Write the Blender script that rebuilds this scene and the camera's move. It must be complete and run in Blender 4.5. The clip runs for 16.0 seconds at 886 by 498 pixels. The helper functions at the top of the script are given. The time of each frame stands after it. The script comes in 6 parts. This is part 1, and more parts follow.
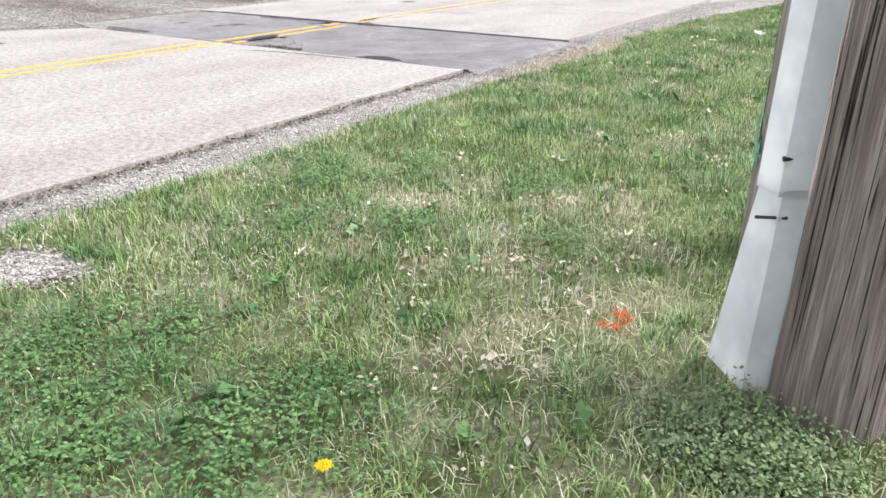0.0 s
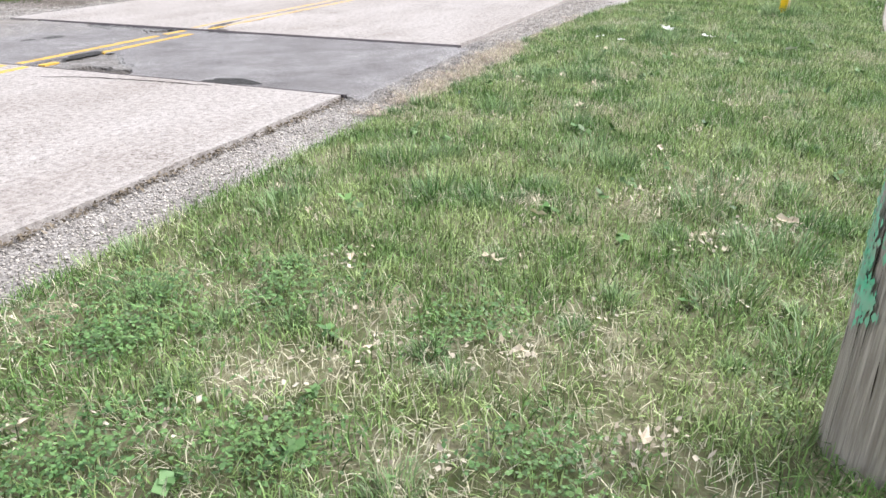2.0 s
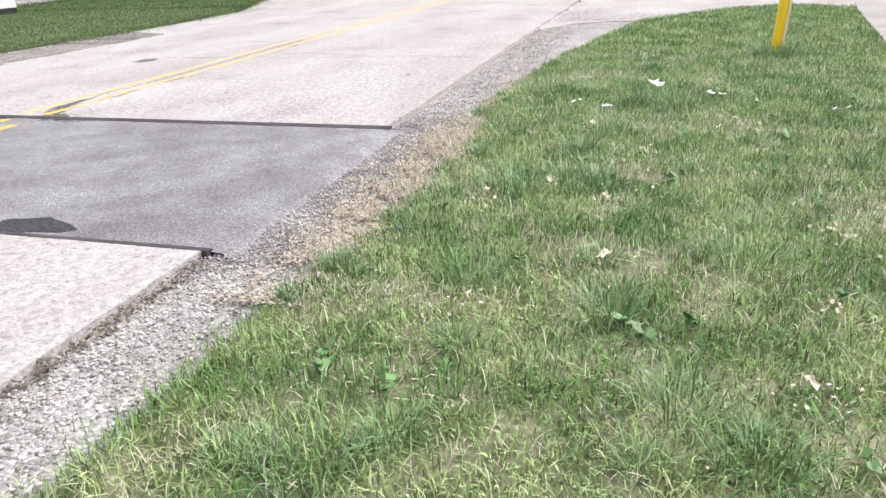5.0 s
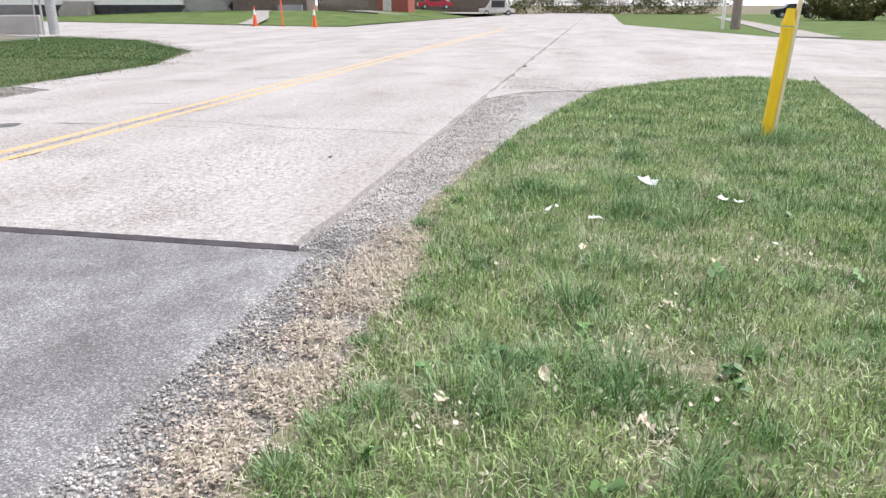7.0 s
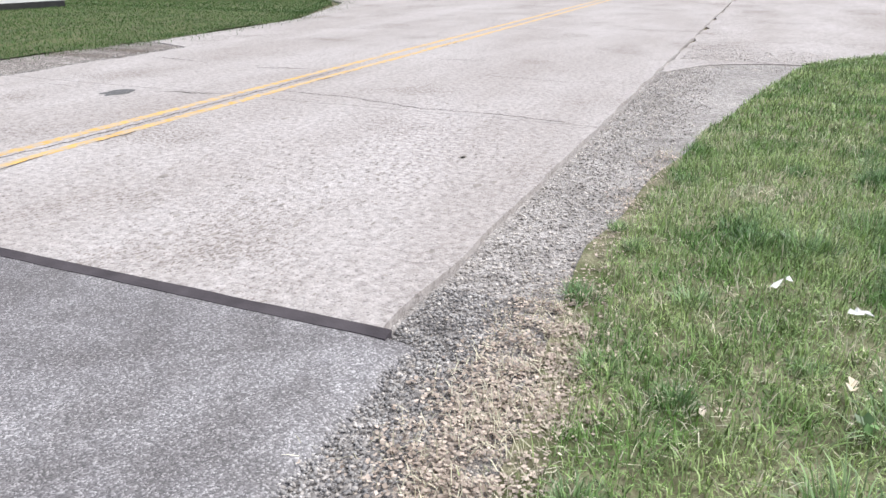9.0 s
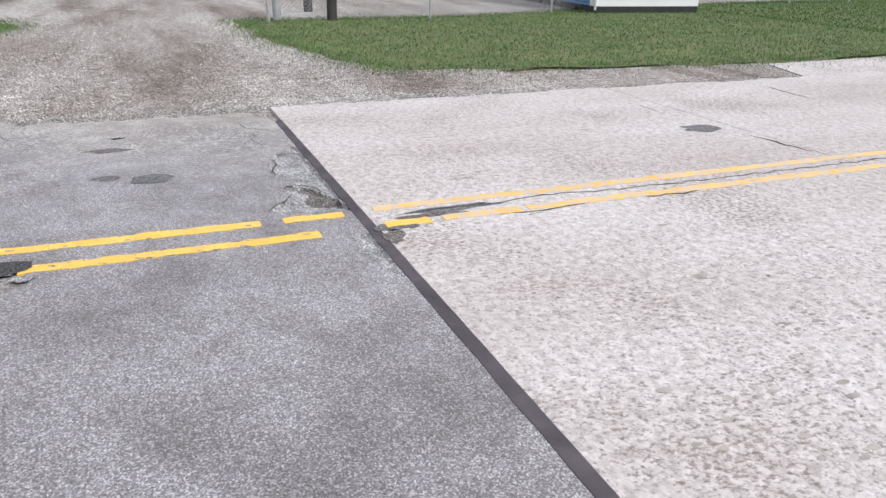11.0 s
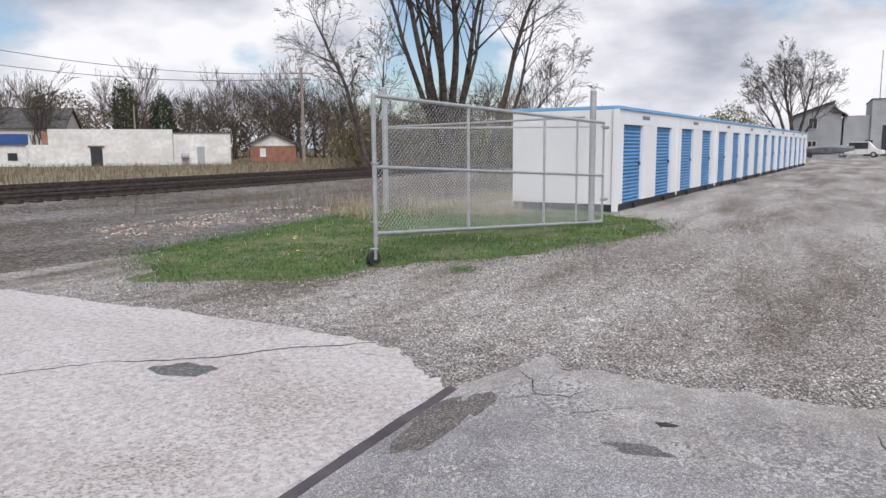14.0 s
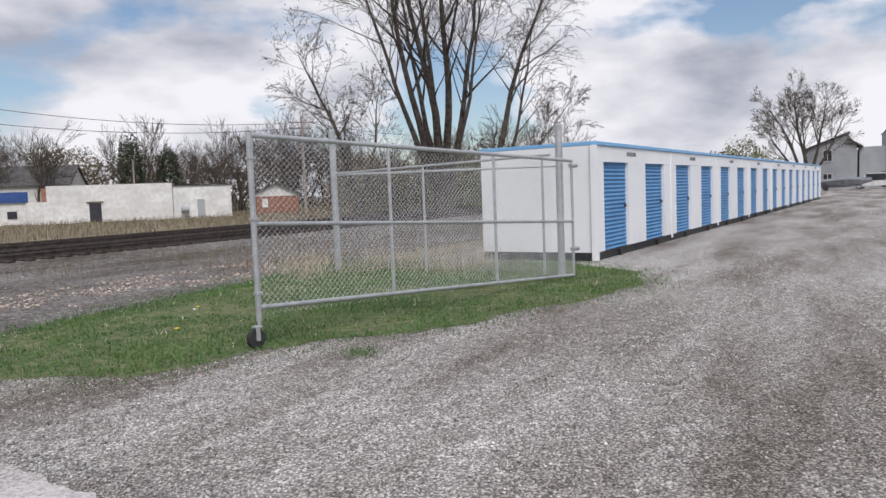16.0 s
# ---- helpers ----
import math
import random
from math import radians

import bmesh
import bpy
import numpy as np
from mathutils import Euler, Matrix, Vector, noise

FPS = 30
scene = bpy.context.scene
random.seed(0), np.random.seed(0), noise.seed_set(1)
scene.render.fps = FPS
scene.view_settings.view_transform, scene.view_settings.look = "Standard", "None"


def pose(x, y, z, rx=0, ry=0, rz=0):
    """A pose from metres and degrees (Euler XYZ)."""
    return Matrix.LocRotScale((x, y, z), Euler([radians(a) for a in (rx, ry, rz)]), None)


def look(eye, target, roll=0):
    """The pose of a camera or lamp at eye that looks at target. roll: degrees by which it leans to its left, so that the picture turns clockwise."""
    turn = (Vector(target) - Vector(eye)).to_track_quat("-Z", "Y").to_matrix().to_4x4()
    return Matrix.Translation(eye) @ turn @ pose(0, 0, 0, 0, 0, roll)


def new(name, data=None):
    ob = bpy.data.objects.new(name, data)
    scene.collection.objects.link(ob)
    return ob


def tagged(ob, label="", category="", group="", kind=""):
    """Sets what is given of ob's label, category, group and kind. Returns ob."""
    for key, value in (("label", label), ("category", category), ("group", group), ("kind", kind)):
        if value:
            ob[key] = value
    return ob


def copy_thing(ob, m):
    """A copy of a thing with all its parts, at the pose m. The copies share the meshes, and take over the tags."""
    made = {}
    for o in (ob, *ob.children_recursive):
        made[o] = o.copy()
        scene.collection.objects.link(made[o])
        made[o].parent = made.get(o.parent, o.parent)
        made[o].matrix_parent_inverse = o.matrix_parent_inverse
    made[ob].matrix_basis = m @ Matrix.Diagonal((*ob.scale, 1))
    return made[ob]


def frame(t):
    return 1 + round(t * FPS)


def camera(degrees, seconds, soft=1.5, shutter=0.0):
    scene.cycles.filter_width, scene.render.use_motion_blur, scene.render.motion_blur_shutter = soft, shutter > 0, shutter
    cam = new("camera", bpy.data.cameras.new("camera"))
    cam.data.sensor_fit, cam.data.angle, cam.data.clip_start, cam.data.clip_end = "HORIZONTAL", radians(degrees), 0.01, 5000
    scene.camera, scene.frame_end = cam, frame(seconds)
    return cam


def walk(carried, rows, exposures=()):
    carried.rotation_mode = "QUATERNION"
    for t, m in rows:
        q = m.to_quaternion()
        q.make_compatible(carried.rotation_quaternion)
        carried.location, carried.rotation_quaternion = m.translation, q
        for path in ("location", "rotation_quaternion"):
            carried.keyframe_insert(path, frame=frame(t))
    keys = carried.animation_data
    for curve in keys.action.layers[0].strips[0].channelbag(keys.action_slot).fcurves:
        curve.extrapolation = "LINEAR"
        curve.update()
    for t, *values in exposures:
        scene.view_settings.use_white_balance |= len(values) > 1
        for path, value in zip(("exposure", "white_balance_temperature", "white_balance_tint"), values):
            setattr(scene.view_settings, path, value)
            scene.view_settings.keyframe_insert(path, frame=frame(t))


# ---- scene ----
cam = camera(62.1, 16.0)
PATH = [
    (0, (3.833, -9.14, 1.291), (2.869, -7.577, 0.498), 0.4),
    (0.5, (3.569, -8.861, 1.291), (2.58, -7.306, 0.513), 0.3),
    (1, (3.348, -8.435, 1.316), (2.397, -6.854, 0.544), 0.3),
    (1.5, (3.113, -8.09, 1.319), (2.267, -6.464, 0.518), 0.0),
    (2, (3.017, -7.74, 1.326), (2.327, -6.055, 0.498), -0.2),
    (2.5, (2.982, -7.291, 1.33), (2.413, -5.552, 0.524), -1.0),
    (3, (2.817, -6.876, 1.313), (2.319, -5.126, 0.483), -2.6),
    (3.5, (2.74, -6.481, 1.274), (2.23, -4.743, 0.427), -3.6),
    (4, (2.613, -6.076, 1.319), (1.996, -4.352, 0.517), -3.4),
    (4.2, (2.504, -5.931, 1.329), (1.841, -4.21, 0.555), -3.0),
    (6.3, (1.726, -4.261, 1.273), (1.484, -2.424, 0.52), -0.2),
    (6.5, (1.718, -4.041, 1.29), (1.479, -2.194, 0.561), -0.0),
    (7, (1.606, -3.603, 1.286), (1.232, -1.742, 0.657), 0.0),
    (7.5, (1.532, -3.195, 1.288), (1.112, -1.352, 0.634), -0.6),
    (8, (1.484, -2.758, 1.3), (1.003, -0.947, 0.599), -0.2),
    (8.2, (1.444, -2.612, 1.287), (0.928, -0.814, 0.579), -0.6),
    (10.3, (0.621, -1.35, 1.416), (-0.753, -0.137, 0.616), 1.8),
    (10.5, (0.535, -1.233, 1.401), (-0.959, -0.162, 0.613), 1.4),
    (11, (0.295, -1.022, 1.445), (-1.418, -0.319, 0.689), 1.1),
    (11.5, (-0.066, -0.971, 1.386), (-1.899, -0.655, 0.652), 1.0),
    (12, (-0.395, -0.853, 1.36), (-2.265, -0.871, 0.65), 1.3),
    (12.5, (-0.738, -0.715, 1.395), (-2.603, -1.015, 0.736), 1.5),
    (13, (-1.207, -0.689, 1.415), (-3.046, -1.215, 0.829), 1.4),
    (13.5, (-1.691, -0.61, 1.425), (-3.48, -1.359, 0.938), 0.1),
    (14, (-2.207, -0.628, 1.441), (-3.975, -1.523, 1.168), -0.4),
    (14.5, (-2.767, -0.645, 1.443), (-4.532, -1.547, 1.181), -3.2),
    (15, (-3.335, -0.577, 1.469), (-5.073, -1.528, 1.196), -2.0),
    (15.5, (-3.925, -0.574, 1.482), (-5.69, -1.496, 1.294), -2.1),
    (16, (-4.487, -0.458, 1.447), (-6.244, -1.399, 1.294), -2.2),
]
walk(cam, [(t, look(eye, target, roll)) for t, eye, target, roll in PATH], exposures=[(0, 0.56, 6500, 11), (0.5, 0.54, 6500, 11), (1, 0.43, 6500, 11), (1.7, 0.48, 6500, 11), (3, 0.54, 6500, 11), (4, 0.55, 6500, 11), (7, 0.43, 6420, 11), (10.5, 0.2, 6350, 11), (12, 0.21, 6320, 11), (13, 0.08, 6290, 12), (14, -0.09, 6280, 12), (16, -0.19, 6280, 12)])

# ---- world, sun, exposure ----
world = bpy.data.worlds.new("world")
scene.world = world
world.use_nodes = True
wn, wl = world.node_tree.nodes, world.node_tree.links
wn.clear()
w_out, w_bg = wn.new("ShaderNodeOutputWorld"), wn.new("ShaderNodeBackground")
sky = wn.new("ShaderNodeTexSky")
sky.sky_type, sky.sun_disc = "NISHITA", False
SUN_ELEV, SUN_ROT = radians(50), radians(50)
sky.sun_elevation, sky.sun_rotation = SUN_ELEV, SUN_ROT
w_co, w_map = wn.new("ShaderNodeTexCoord"), wn.new("ShaderNodeMapping")
w_map.inputs["Scale"].default_value = (1.0, 1.0, 2.3)
w_map.inputs["Location"].default_value = (2.1, 0.9, 0.6)
w_noise, w_noise2 = wn.new("ShaderNodeTexNoise"), wn.new("ShaderNodeTexNoise")
w_noise.inputs["Scale"].default_value, w_noise.inputs["Detail"].default_value, w_noise.inputs["Roughness"].default_value = 3.4, 10.0, 0.5
w_noise2.inputs["Scale"].default_value, w_noise2.inputs["Detail"].default_value = 4.6, 9.0
w_r1, w_r2 = wn.new("ShaderNodeValToRGB"), wn.new("ShaderNodeValToRGB")
w_r1.color_ramp.elements[0].position, w_r1.color_ramp.elements[1].position = 0.41, 0.485
w_r2.color_ramp.elements[0].position, w_r2.color_ramp.elements[1].position = 0.3, 0.57
w_r2.color_ramp.elements[0].color, w_r2.color_ramp.elements[1].color = (3.9, 4.1, 4.7, 1), (8.8, 8.6, 8.7, 1)
w_mix = wn.new("ShaderNodeMix")
w_mix.data_type = "RGBA"
wl.new(w_co.outputs["Generated"], w_map.inputs["Vector"])
wl.new(w_map.outputs["Vector"], w_noise.inputs["Vector"])
wl.new(w_map.outputs["Vector"], w_noise2.inputs["Vector"])
wl.new(w_noise.outputs["Fac"], w_r1.inputs["Fac"])
wl.new(w_noise2.outputs["Fac"], w_r2.inputs["Fac"])
wl.new(w_r1.outputs["Color"], w_mix.inputs["Factor"])
wl.new(sky.outputs["Color"], w_mix.inputs["A"])
wl.new(w_r2.outputs["Color"], w_mix.inputs["B"])
wl.new(w_mix.outputs["Result"], w_bg.inputs["Color"])
w_bg.inputs["Strength"].default_value = 0.12
wl.new(w_bg.outputs["Background"], w_out.inputs["Surface"])
sun = new("sun", bpy.data.lights.new("sun", "SUN"))
sun.data.energy, sun.data.angle, sun.data.color = 3.0, radians(34), (1.0, 0.975, 0.955)
sun_way = Vector((math.sin(SUN_ROT) * math.cos(SUN_ELEV), math.cos(SUN_ROT) * math.cos(SUN_ELEV), math.sin(SUN_ELEV)))
sun.rotation_euler = sun_way.to_track_quat("Z", "Y").to_euler()


# ---- materials ----
def mat(name, c1, c2, scale=4.0, detail=6.0, rough=0.85, bump=0.0, bscale=40.0, metal=0.0, fine=None, fscale=60.0, famount=0.3, island=0.0, lo=0.35, hi=0.65, stretch=(1, 1, 1)):
    """Two base colours mixed by a broad noise, a fine noise over it, and a bump."""
    m = bpy.data.materials.new(name)
    m.use_nodes = True
    n, l = m.node_tree.nodes, m.node_tree.links
    b = n["Principled BSDF"]
    b.inputs["Roughness"].default_value, b.inputs["Metallic"].default_value = rough, metal
    if rough > 0.82:
        b.inputs["Specular IOR Level"].default_value = 0.12
    co, mp = n.new("ShaderNodeTexCoord"), n.new("ShaderNodeMapping")
    mp.inputs["Scale"].default_value = stretch
    l.new(co.outputs["Object"], mp.inputs["Vector"])
    t1 = n.new("ShaderNodeTexNoise")
    t1.inputs["Scale"].default_value, t1.inputs["Detail"].default_value = scale, detail
    l.new(mp.outputs["Vector"], t1.inputs["Vector"])
    r1 = n.new("ShaderNodeValToRGB")
    r1.color_ramp.elements[0].position, r1.color_ramp.elements[1].position = lo, hi
    r1.color_ramp.elements[0].color, r1.color_ramp.elements[1].color = (*c1, 1), (*c2, 1)
    l.new(t1.outputs["Fac"], r1.inputs["Fac"])
    out = r1.outputs["Color"]
    t2 = n.new("ShaderNodeTexNoise")
    t2.inputs["Scale"].default_value, t2.inputs["Detail"].default_value = fscale, 4.0
    l.new(mp.outputs["Vector"], t2.inputs["Vector"])
    if fine:
        r2 = n.new("ShaderNodeValToRGB")
        r2.color_ramp.elements[0].position, r2.color_ramp.elements[1].position = 0.42, 0.6
        r2.color_ramp.elements[0].color = (famount, famount, famount, 1)
        r2.color_ramp.elements[1].color = (0, 0, 0, 1)
        l.new(t2.outputs["Fac"], r2.inputs["Fac"])
        mx = n.new("ShaderNodeMix")
        mx.data_type = "RGBA"
        l.new(r2.outputs["Color"], mx.inputs["Factor"])
        l.new(out, mx.inputs["A"])
        mx.inputs["B"].default_value = (*fine, 1)
        out = mx.outputs["Result"]
    if island:
        g, hs = n.new("ShaderNodeNewGeometry"), n.new("ShaderNodeHueSaturation")
        mr = n.new("ShaderNodeMapRange")
        mr.inputs["To Min"].default_value, mr.inputs["To Max"].default_value = 1 - island, 1 + island
        l.new(g.outputs["Random Per Island"], mr.inputs["Value"])
        l.new(mr.outputs["Result"], hs.inputs["Value"])
        l.new(out, hs.inputs["Color"])
        out = hs.outputs["Color"]
    l.new(out, b.inputs["Base Color"])
    if bump:
        t3, bp = n.new("ShaderNodeTexNoise"), n.new("ShaderNodeBump")
        t3.inputs["Scale"].default_value, t3.inputs["Detail"].default_value = bscale, 5.0
        bp.inputs["Strength"].default_value, bp.inputs["Distance"].default_value = bump, 0.01
        l.new(mp.outputs["Vector"], t3.inputs["Vector"])
        l.new(t3.outputs["Fac"], bp.inputs["Height"])
        l.new(bp.outputs["Normal"], b.inputs["Normal"])
    return m


def grains(name, size, stops, broad=(0.75, 1.15), bscale=0.5, stretch=(1, 1, 1), rough=0.9, bump=0.6, tint=(1, 1, 1), size2=0.0, low=(1, 1, 1), pits=0.0):
    """A surface of packed grains: each cell of about that size takes its own tone, over broad lighter and darker reaches."""
    m = bpy.data.materials.new(name)
    m.use_nodes = True
    n, l = m.node_tree.nodes, m.node_tree.links
    b = n["Principled BSDF"]
    b.inputs["Roughness"].default_value = rough
    b.inputs["Specular IOR Level"].default_value = 0.15
    co = n.new("ShaderNodeTexCoord")
    vo, sep = n.new("ShaderNodeTexVoronoi"), n.new("ShaderNodeSeparateColor")
    vo.inputs["Scale"].default_value = 1.0 / size
    vo.inputs["Randomness"].default_value = 1.0
    l.new(co.outputs["Object"], vo.inputs["Vector"])
    l.new(vo.outputs["Color"], sep.inputs["Color"])
    rp = n.new("ShaderNodeValToRGB")
    els = rp.color_ramp.elements
    while len(els) < len(stops):
        els.new(0.5)
    for e, (pos, v) in zip(els, stops):
        e.position = pos
        e.color = (v * tint[0], v * tint[1], v * tint[2], 1) if isinstance(v, float) else (*v, 1)
    l.new(sep.outputs["Red"], rp.inputs["Fac"])
    mp, no, rb = n.new("ShaderNodeMapping"), n.new("ShaderNodeTexNoise"), n.new("ShaderNodeValToRGB")
    mp.inputs["Scale"].default_value = stretch
    no.inputs["Scale"].default_value, no.inputs["Detail"].default_value, no.inputs["Roughness"].default_value = bscale, 8.0, 0.6
    l.new(co.outputs["Object"], mp.inputs["Vector"])
    l.new(mp.outputs["Vector"], no.inputs["Vector"])
    l.new(no.outputs["Fac"], rb.inputs["Fac"])
    rb.color_ramp.elements[0].position, rb.color_ramp.elements[1].position = 0.36, 0.64
    rb.color_ramp.elements[0].color = (broad[0] * low[0], broad[0] * low[1], broad[0] * low[2], 1)
    rb.color_ramp.elements[1].color = (broad[1], broad[1], broad[1], 1)
    mx = n.new("ShaderNodeMix")
    mx.data_type, mx.blend_type = "RGBA", "MULTIPLY"
    mx.inputs["Factor"].default_value = 1.0
    l.new(rp.outputs["Color"], mx.inputs["A"])
    l.new(rb.outputs["Color"], mx.inputs["B"])
    out = mx.outputs["Result"]
    if size2:
        n2, r2, m2 = n.new("ShaderNodeTexNoise"), n.new("ShaderNodeValToRGB"), n.new("ShaderNodeMix")
        n2.inputs["Scale"].default_value, n2.inputs["Detail"].default_value = 1.0 / size2, 6.0
        r2.color_ramp.elements[0].position, r2.color_ramp.elements[1].position = 0.38, 0.6
        r2.color_ramp.elements[0].color, r2.color_ramp.elements[1].color = (0.62, 0.6, 0.58, 1), (1.08, 1.08, 1.08, 1)
        m2.data_type, m2.blend_type = "RGBA", "MULTIPLY"
        m2.inputs["Factor"].default_value = 0.5
        l.new(co.outputs["Object"], n2.inputs["Vector"])
        l.new(n2.outputs["Fac"], r2.inputs["Fac"])
        l.new(out, m2.inputs["A"])
        l.new(r2.outputs["Color"], m2.inputs["B"])
        out = m2.outputs["Result"]
    if pits:
        # worn reaches where the top has flaked and small dark pits lie between the stones
        fine_n, reach_n = n.new("ShaderNodeTexNoise"), n.new("ShaderNodeTexNoise")
        fine_n.inputs["Scale"].default_value, fine_n.inputs["Detail"].default_value, fine_n.inputs["Roughness"].default_value = 1.0 / pits, 4.0, 0.65
        reach_n.inputs["Scale"].default_value, reach_n.inputs["Detail"].default_value = 0.75, 4.0
        reach_r, fine_r = n.new("ShaderNodeMapRange"), n.new("ShaderNodeMapRange")
        reach_r.inputs["From Min"].default_value, reach_r.inputs["From Max"].default_value = 0.4, 0.66
        reach_r.inputs["To Min"].default_value, reach_r.inputs["To Max"].default_value = -0.17, 0.022
        fine_r.inputs["From Min"].default_value, fine_r.inputs["From Max"].default_value = 0.5, 0.6
        add, mp2, m3 = n.new("ShaderNodeMath"), n.new("ShaderNodeMapping"), n.new("ShaderNodeMix")
        mp2.inputs["Scale"].default_value = (1.0, 0.6, 1.0)
        m3.data_type, m3.blend_type = "RGBA", "MULTIPLY"
        m3.inputs["B"].default_value = (0.56, 0.525, 0.495, 1)
        l.new(co.outputs["Object"], mp2.inputs["Vector"])
        l.new(mp2.outputs["Vector"], fine_n.inputs["Vector"])
        l.new(co.outputs["Object"], reach_n.inputs["Vector"])
        l.new(reach_n.outputs["Fac"], reach_r.inputs["Value"])
        l.new(fine_n.outputs["Fac"], add.inputs[0])
        l.new(reach_r.outputs["Result"], add.inputs[1])
        l.new(add.outputs["Value"], fine_r.inputs["Value"])
        l.new(fine_r.outputs["Result"], m3.inputs["Factor"])
        l.new(out, m3.inputs["A"])
        out = m3.outputs["Result"]
    l.new(out, b.inputs["Base Color"])
    bp = n.new("ShaderNodeBump")
    bp.invert = True
    bp.inputs["Strength"].default_value, bp.inputs["Distance"].default_value = bump, size * 0.5
    l.new(vo.outputs["Distance"], bp.inputs["Height"])
    l.new(bp.outputs["Normal"], b.inputs["Normal"])
    return m


M_CONCRETE = grains("worn concrete", 0.012, [(0.0, 0.3), (0.1, 0.42), (0.5, 0.492), (1.0, 0.555)], (0.86, 1.08), 0.7, (1, 0.3, 1), 0.9, 0.4, (1.0, 0.95, 0.93), 0.05, (1.0, 0.97, 0.945), pits=0.019)
M_WALKWAY = grains("walkway concrete", 0.008, [(0.0, 0.33), (0.5, 0.4), (1.0, 0.46)], (0.86, 1.08), 1.2, (1, 1, 1), 0.9, 0.2, (1.0, 0.94, 0.87), 0.04)
M_ASPHALT = grains("asphalt with stone specks", 0.0058, [(0.0, 0.12), (0.35, 0.19), (0.68, 0.28), (0.87, 0.39), (1.0, 0.56)], (0.74, 1.15), 0.9, (1, 1, 1), 0.85, 0.7, (1.0, 0.975, 0.995), 0.3, (1.0, 0.98, 0.985))
M_ASPHALT_OLD = grains("worn lower asphalt", 0.0075, [(0.0, 0.13), (0.35, 0.2), (0.7, 0.3), (0.9, 0.42), (1.0, 0.58)], (0.68, 1.15), 3.5, (1, 1, 1), 0.88, 0.9, (1.0, 0.97, 0.95), 0.12, (1.0, 0.95, 0.9))
M_ASPHALT_DUST = grains("dusty asphalt", 0.0075, [(0.0, 0.2), (0.35, 0.28), (0.7, 0.37), (0.9, 0.48), (1.0, 0.64)], (0.82, 1.12), 1.2, (1, 1, 1), 0.92, 0.6, (1.0, 0.965, 0.93), 0.2, (1.0, 0.96, 0.92))
M_TAR = grains("fresh asphalt fill", 0.008, [(0.0, 0.03), (0.6, 0.06), (1.0, 0.11)], (0.85, 1.1), 4, (1, 1, 1), 0.8, 0.8)
for m in (M_ASPHALT, M_ASPHALT_OLD, M_ASPHALT_DUST):
    m.node_tree.nodes["Principled BSDF"].inputs["Specular IOR Level"].default_value = 0.5
    m.node_tree.nodes["Principled BSDF"].inputs["Roughness"].default_value = 0.62
M_STRIP = mat("dark joint strip", (0.065, 0.058, 0.064), (0.105, 0.094, 0.102), 5, 6, 0.92, 0.2, 60)
M_PAINT = mat("worn yellow paint", (0.74, 0.45, 0.06), (0.86, 0.56, 0.1), 6, 6, 0.7, 0.3, 90, fine=(0.56, 0.34, 0.12), fscale=55, famount=0.55)
M_GRAVEL = grains("shoulder gravel", 0.013, [(0.0, 0.24), (0.4, 0.37), (0.75, 0.48), (1.0, 0.64)], (0.8, 1.12), 1.0, (1, 1, 1), 0.95, 1.0, (1.0, 0.95, 0.91), 0.06)
M_LAWN = mat("lawn", (0.045, 0.09, 0.022), (0.11, 0.135, 0.05), 1.5, 8, 0.95, 0.6, 60, fine=(0.24, 0.215, 0.15), fscale=12, famount=0.5)
M_SOIL = mat("turf soil and thatch", (0.11, 0.14, 0.055), (0.37, 0.35, 0.235), 4.0, 9, 0.95, 0.9, 60, fine=(0.15, 0.135, 0.09), fscale=60, famount=0.6, lo=0.42, hi=0.66)
M_FIELD = mat("rough ground", (0.2, 0.17, 0.12), (0.3, 0.26, 0.19), 0.4, 9, 0.95, 0.5, 20, fine=(0.12, 0.12, 0.06), fscale=6, famount=0.5)
M_WHITE = mat("white painted steel", (0.72, 0.72, 0.73), (0.78, 0.78, 0.78), 0.8, 5, 0.5)
M_BLUE = mat("blue painted steel", (0.065, 0.205, 0.41), (0.085, 0.25, 0.47), 2, 5, 0.5)
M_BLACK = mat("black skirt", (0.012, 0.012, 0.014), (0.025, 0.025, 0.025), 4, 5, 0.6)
M_GALV = mat("galvanised steel", (0.42, 0.43, 0.44), (0.55, 0.56, 0.57), 9, 6, 0.45, metal=0.6, fine=(0.33, 0.33, 0.33), fscale=60, famount=0.4)
M_WOOD = mat("weathered pole wood", (0.23, 0.19, 0.17), (0.46, 0.4, 0.365), 14, 8, 0.9, 1.0, 40, fine=(0.15, 0.12, 0.105), fscale=45, famount=0.6, stretch=(4, 4, 0.12))
M_YELLOW = mat("yellow plastic", (0.95, 0.6, 0.008), (0.97, 0.66, 0.015), 3, 4, 0.45)
M_WIRE = mat("chain link wire", (0.5, 0.51, 0.52), (0.62, 0.63, 0.64), 9, 3, 0.5, metal=0.4)
M_GREY = mat("grey siding", (0.3, 0.31, 0.32), (0.36, 0.37, 0.38), 0.6, 5, 0.7)
M_ROOF = mat("dark shingle", (0.07, 0.065, 0.065), (0.13, 0.125, 0.12), 2, 6, 0.9)
M_OLDWHITE = mat("weathered white wall", (0.6, 0.59, 0.57), (0.76, 0.75, 0.73), 0.6, 8, 0.85, fine=(0.5, 0.46, 0.4), fscale=2.5, famount=0.4)
M_BRICK = mat("red brick wall", (0.2, 0.085, 0.055), (0.3, 0.13, 0.085), 2, 7, 0.9, fine=(0.35, 0.25, 0.2), fscale=9, famount=0.4)
M_DARK = mat("dark opening", (0.02, 0.02, 0.025), (0.04, 0.04, 0.05), 2, 3, 0.4)
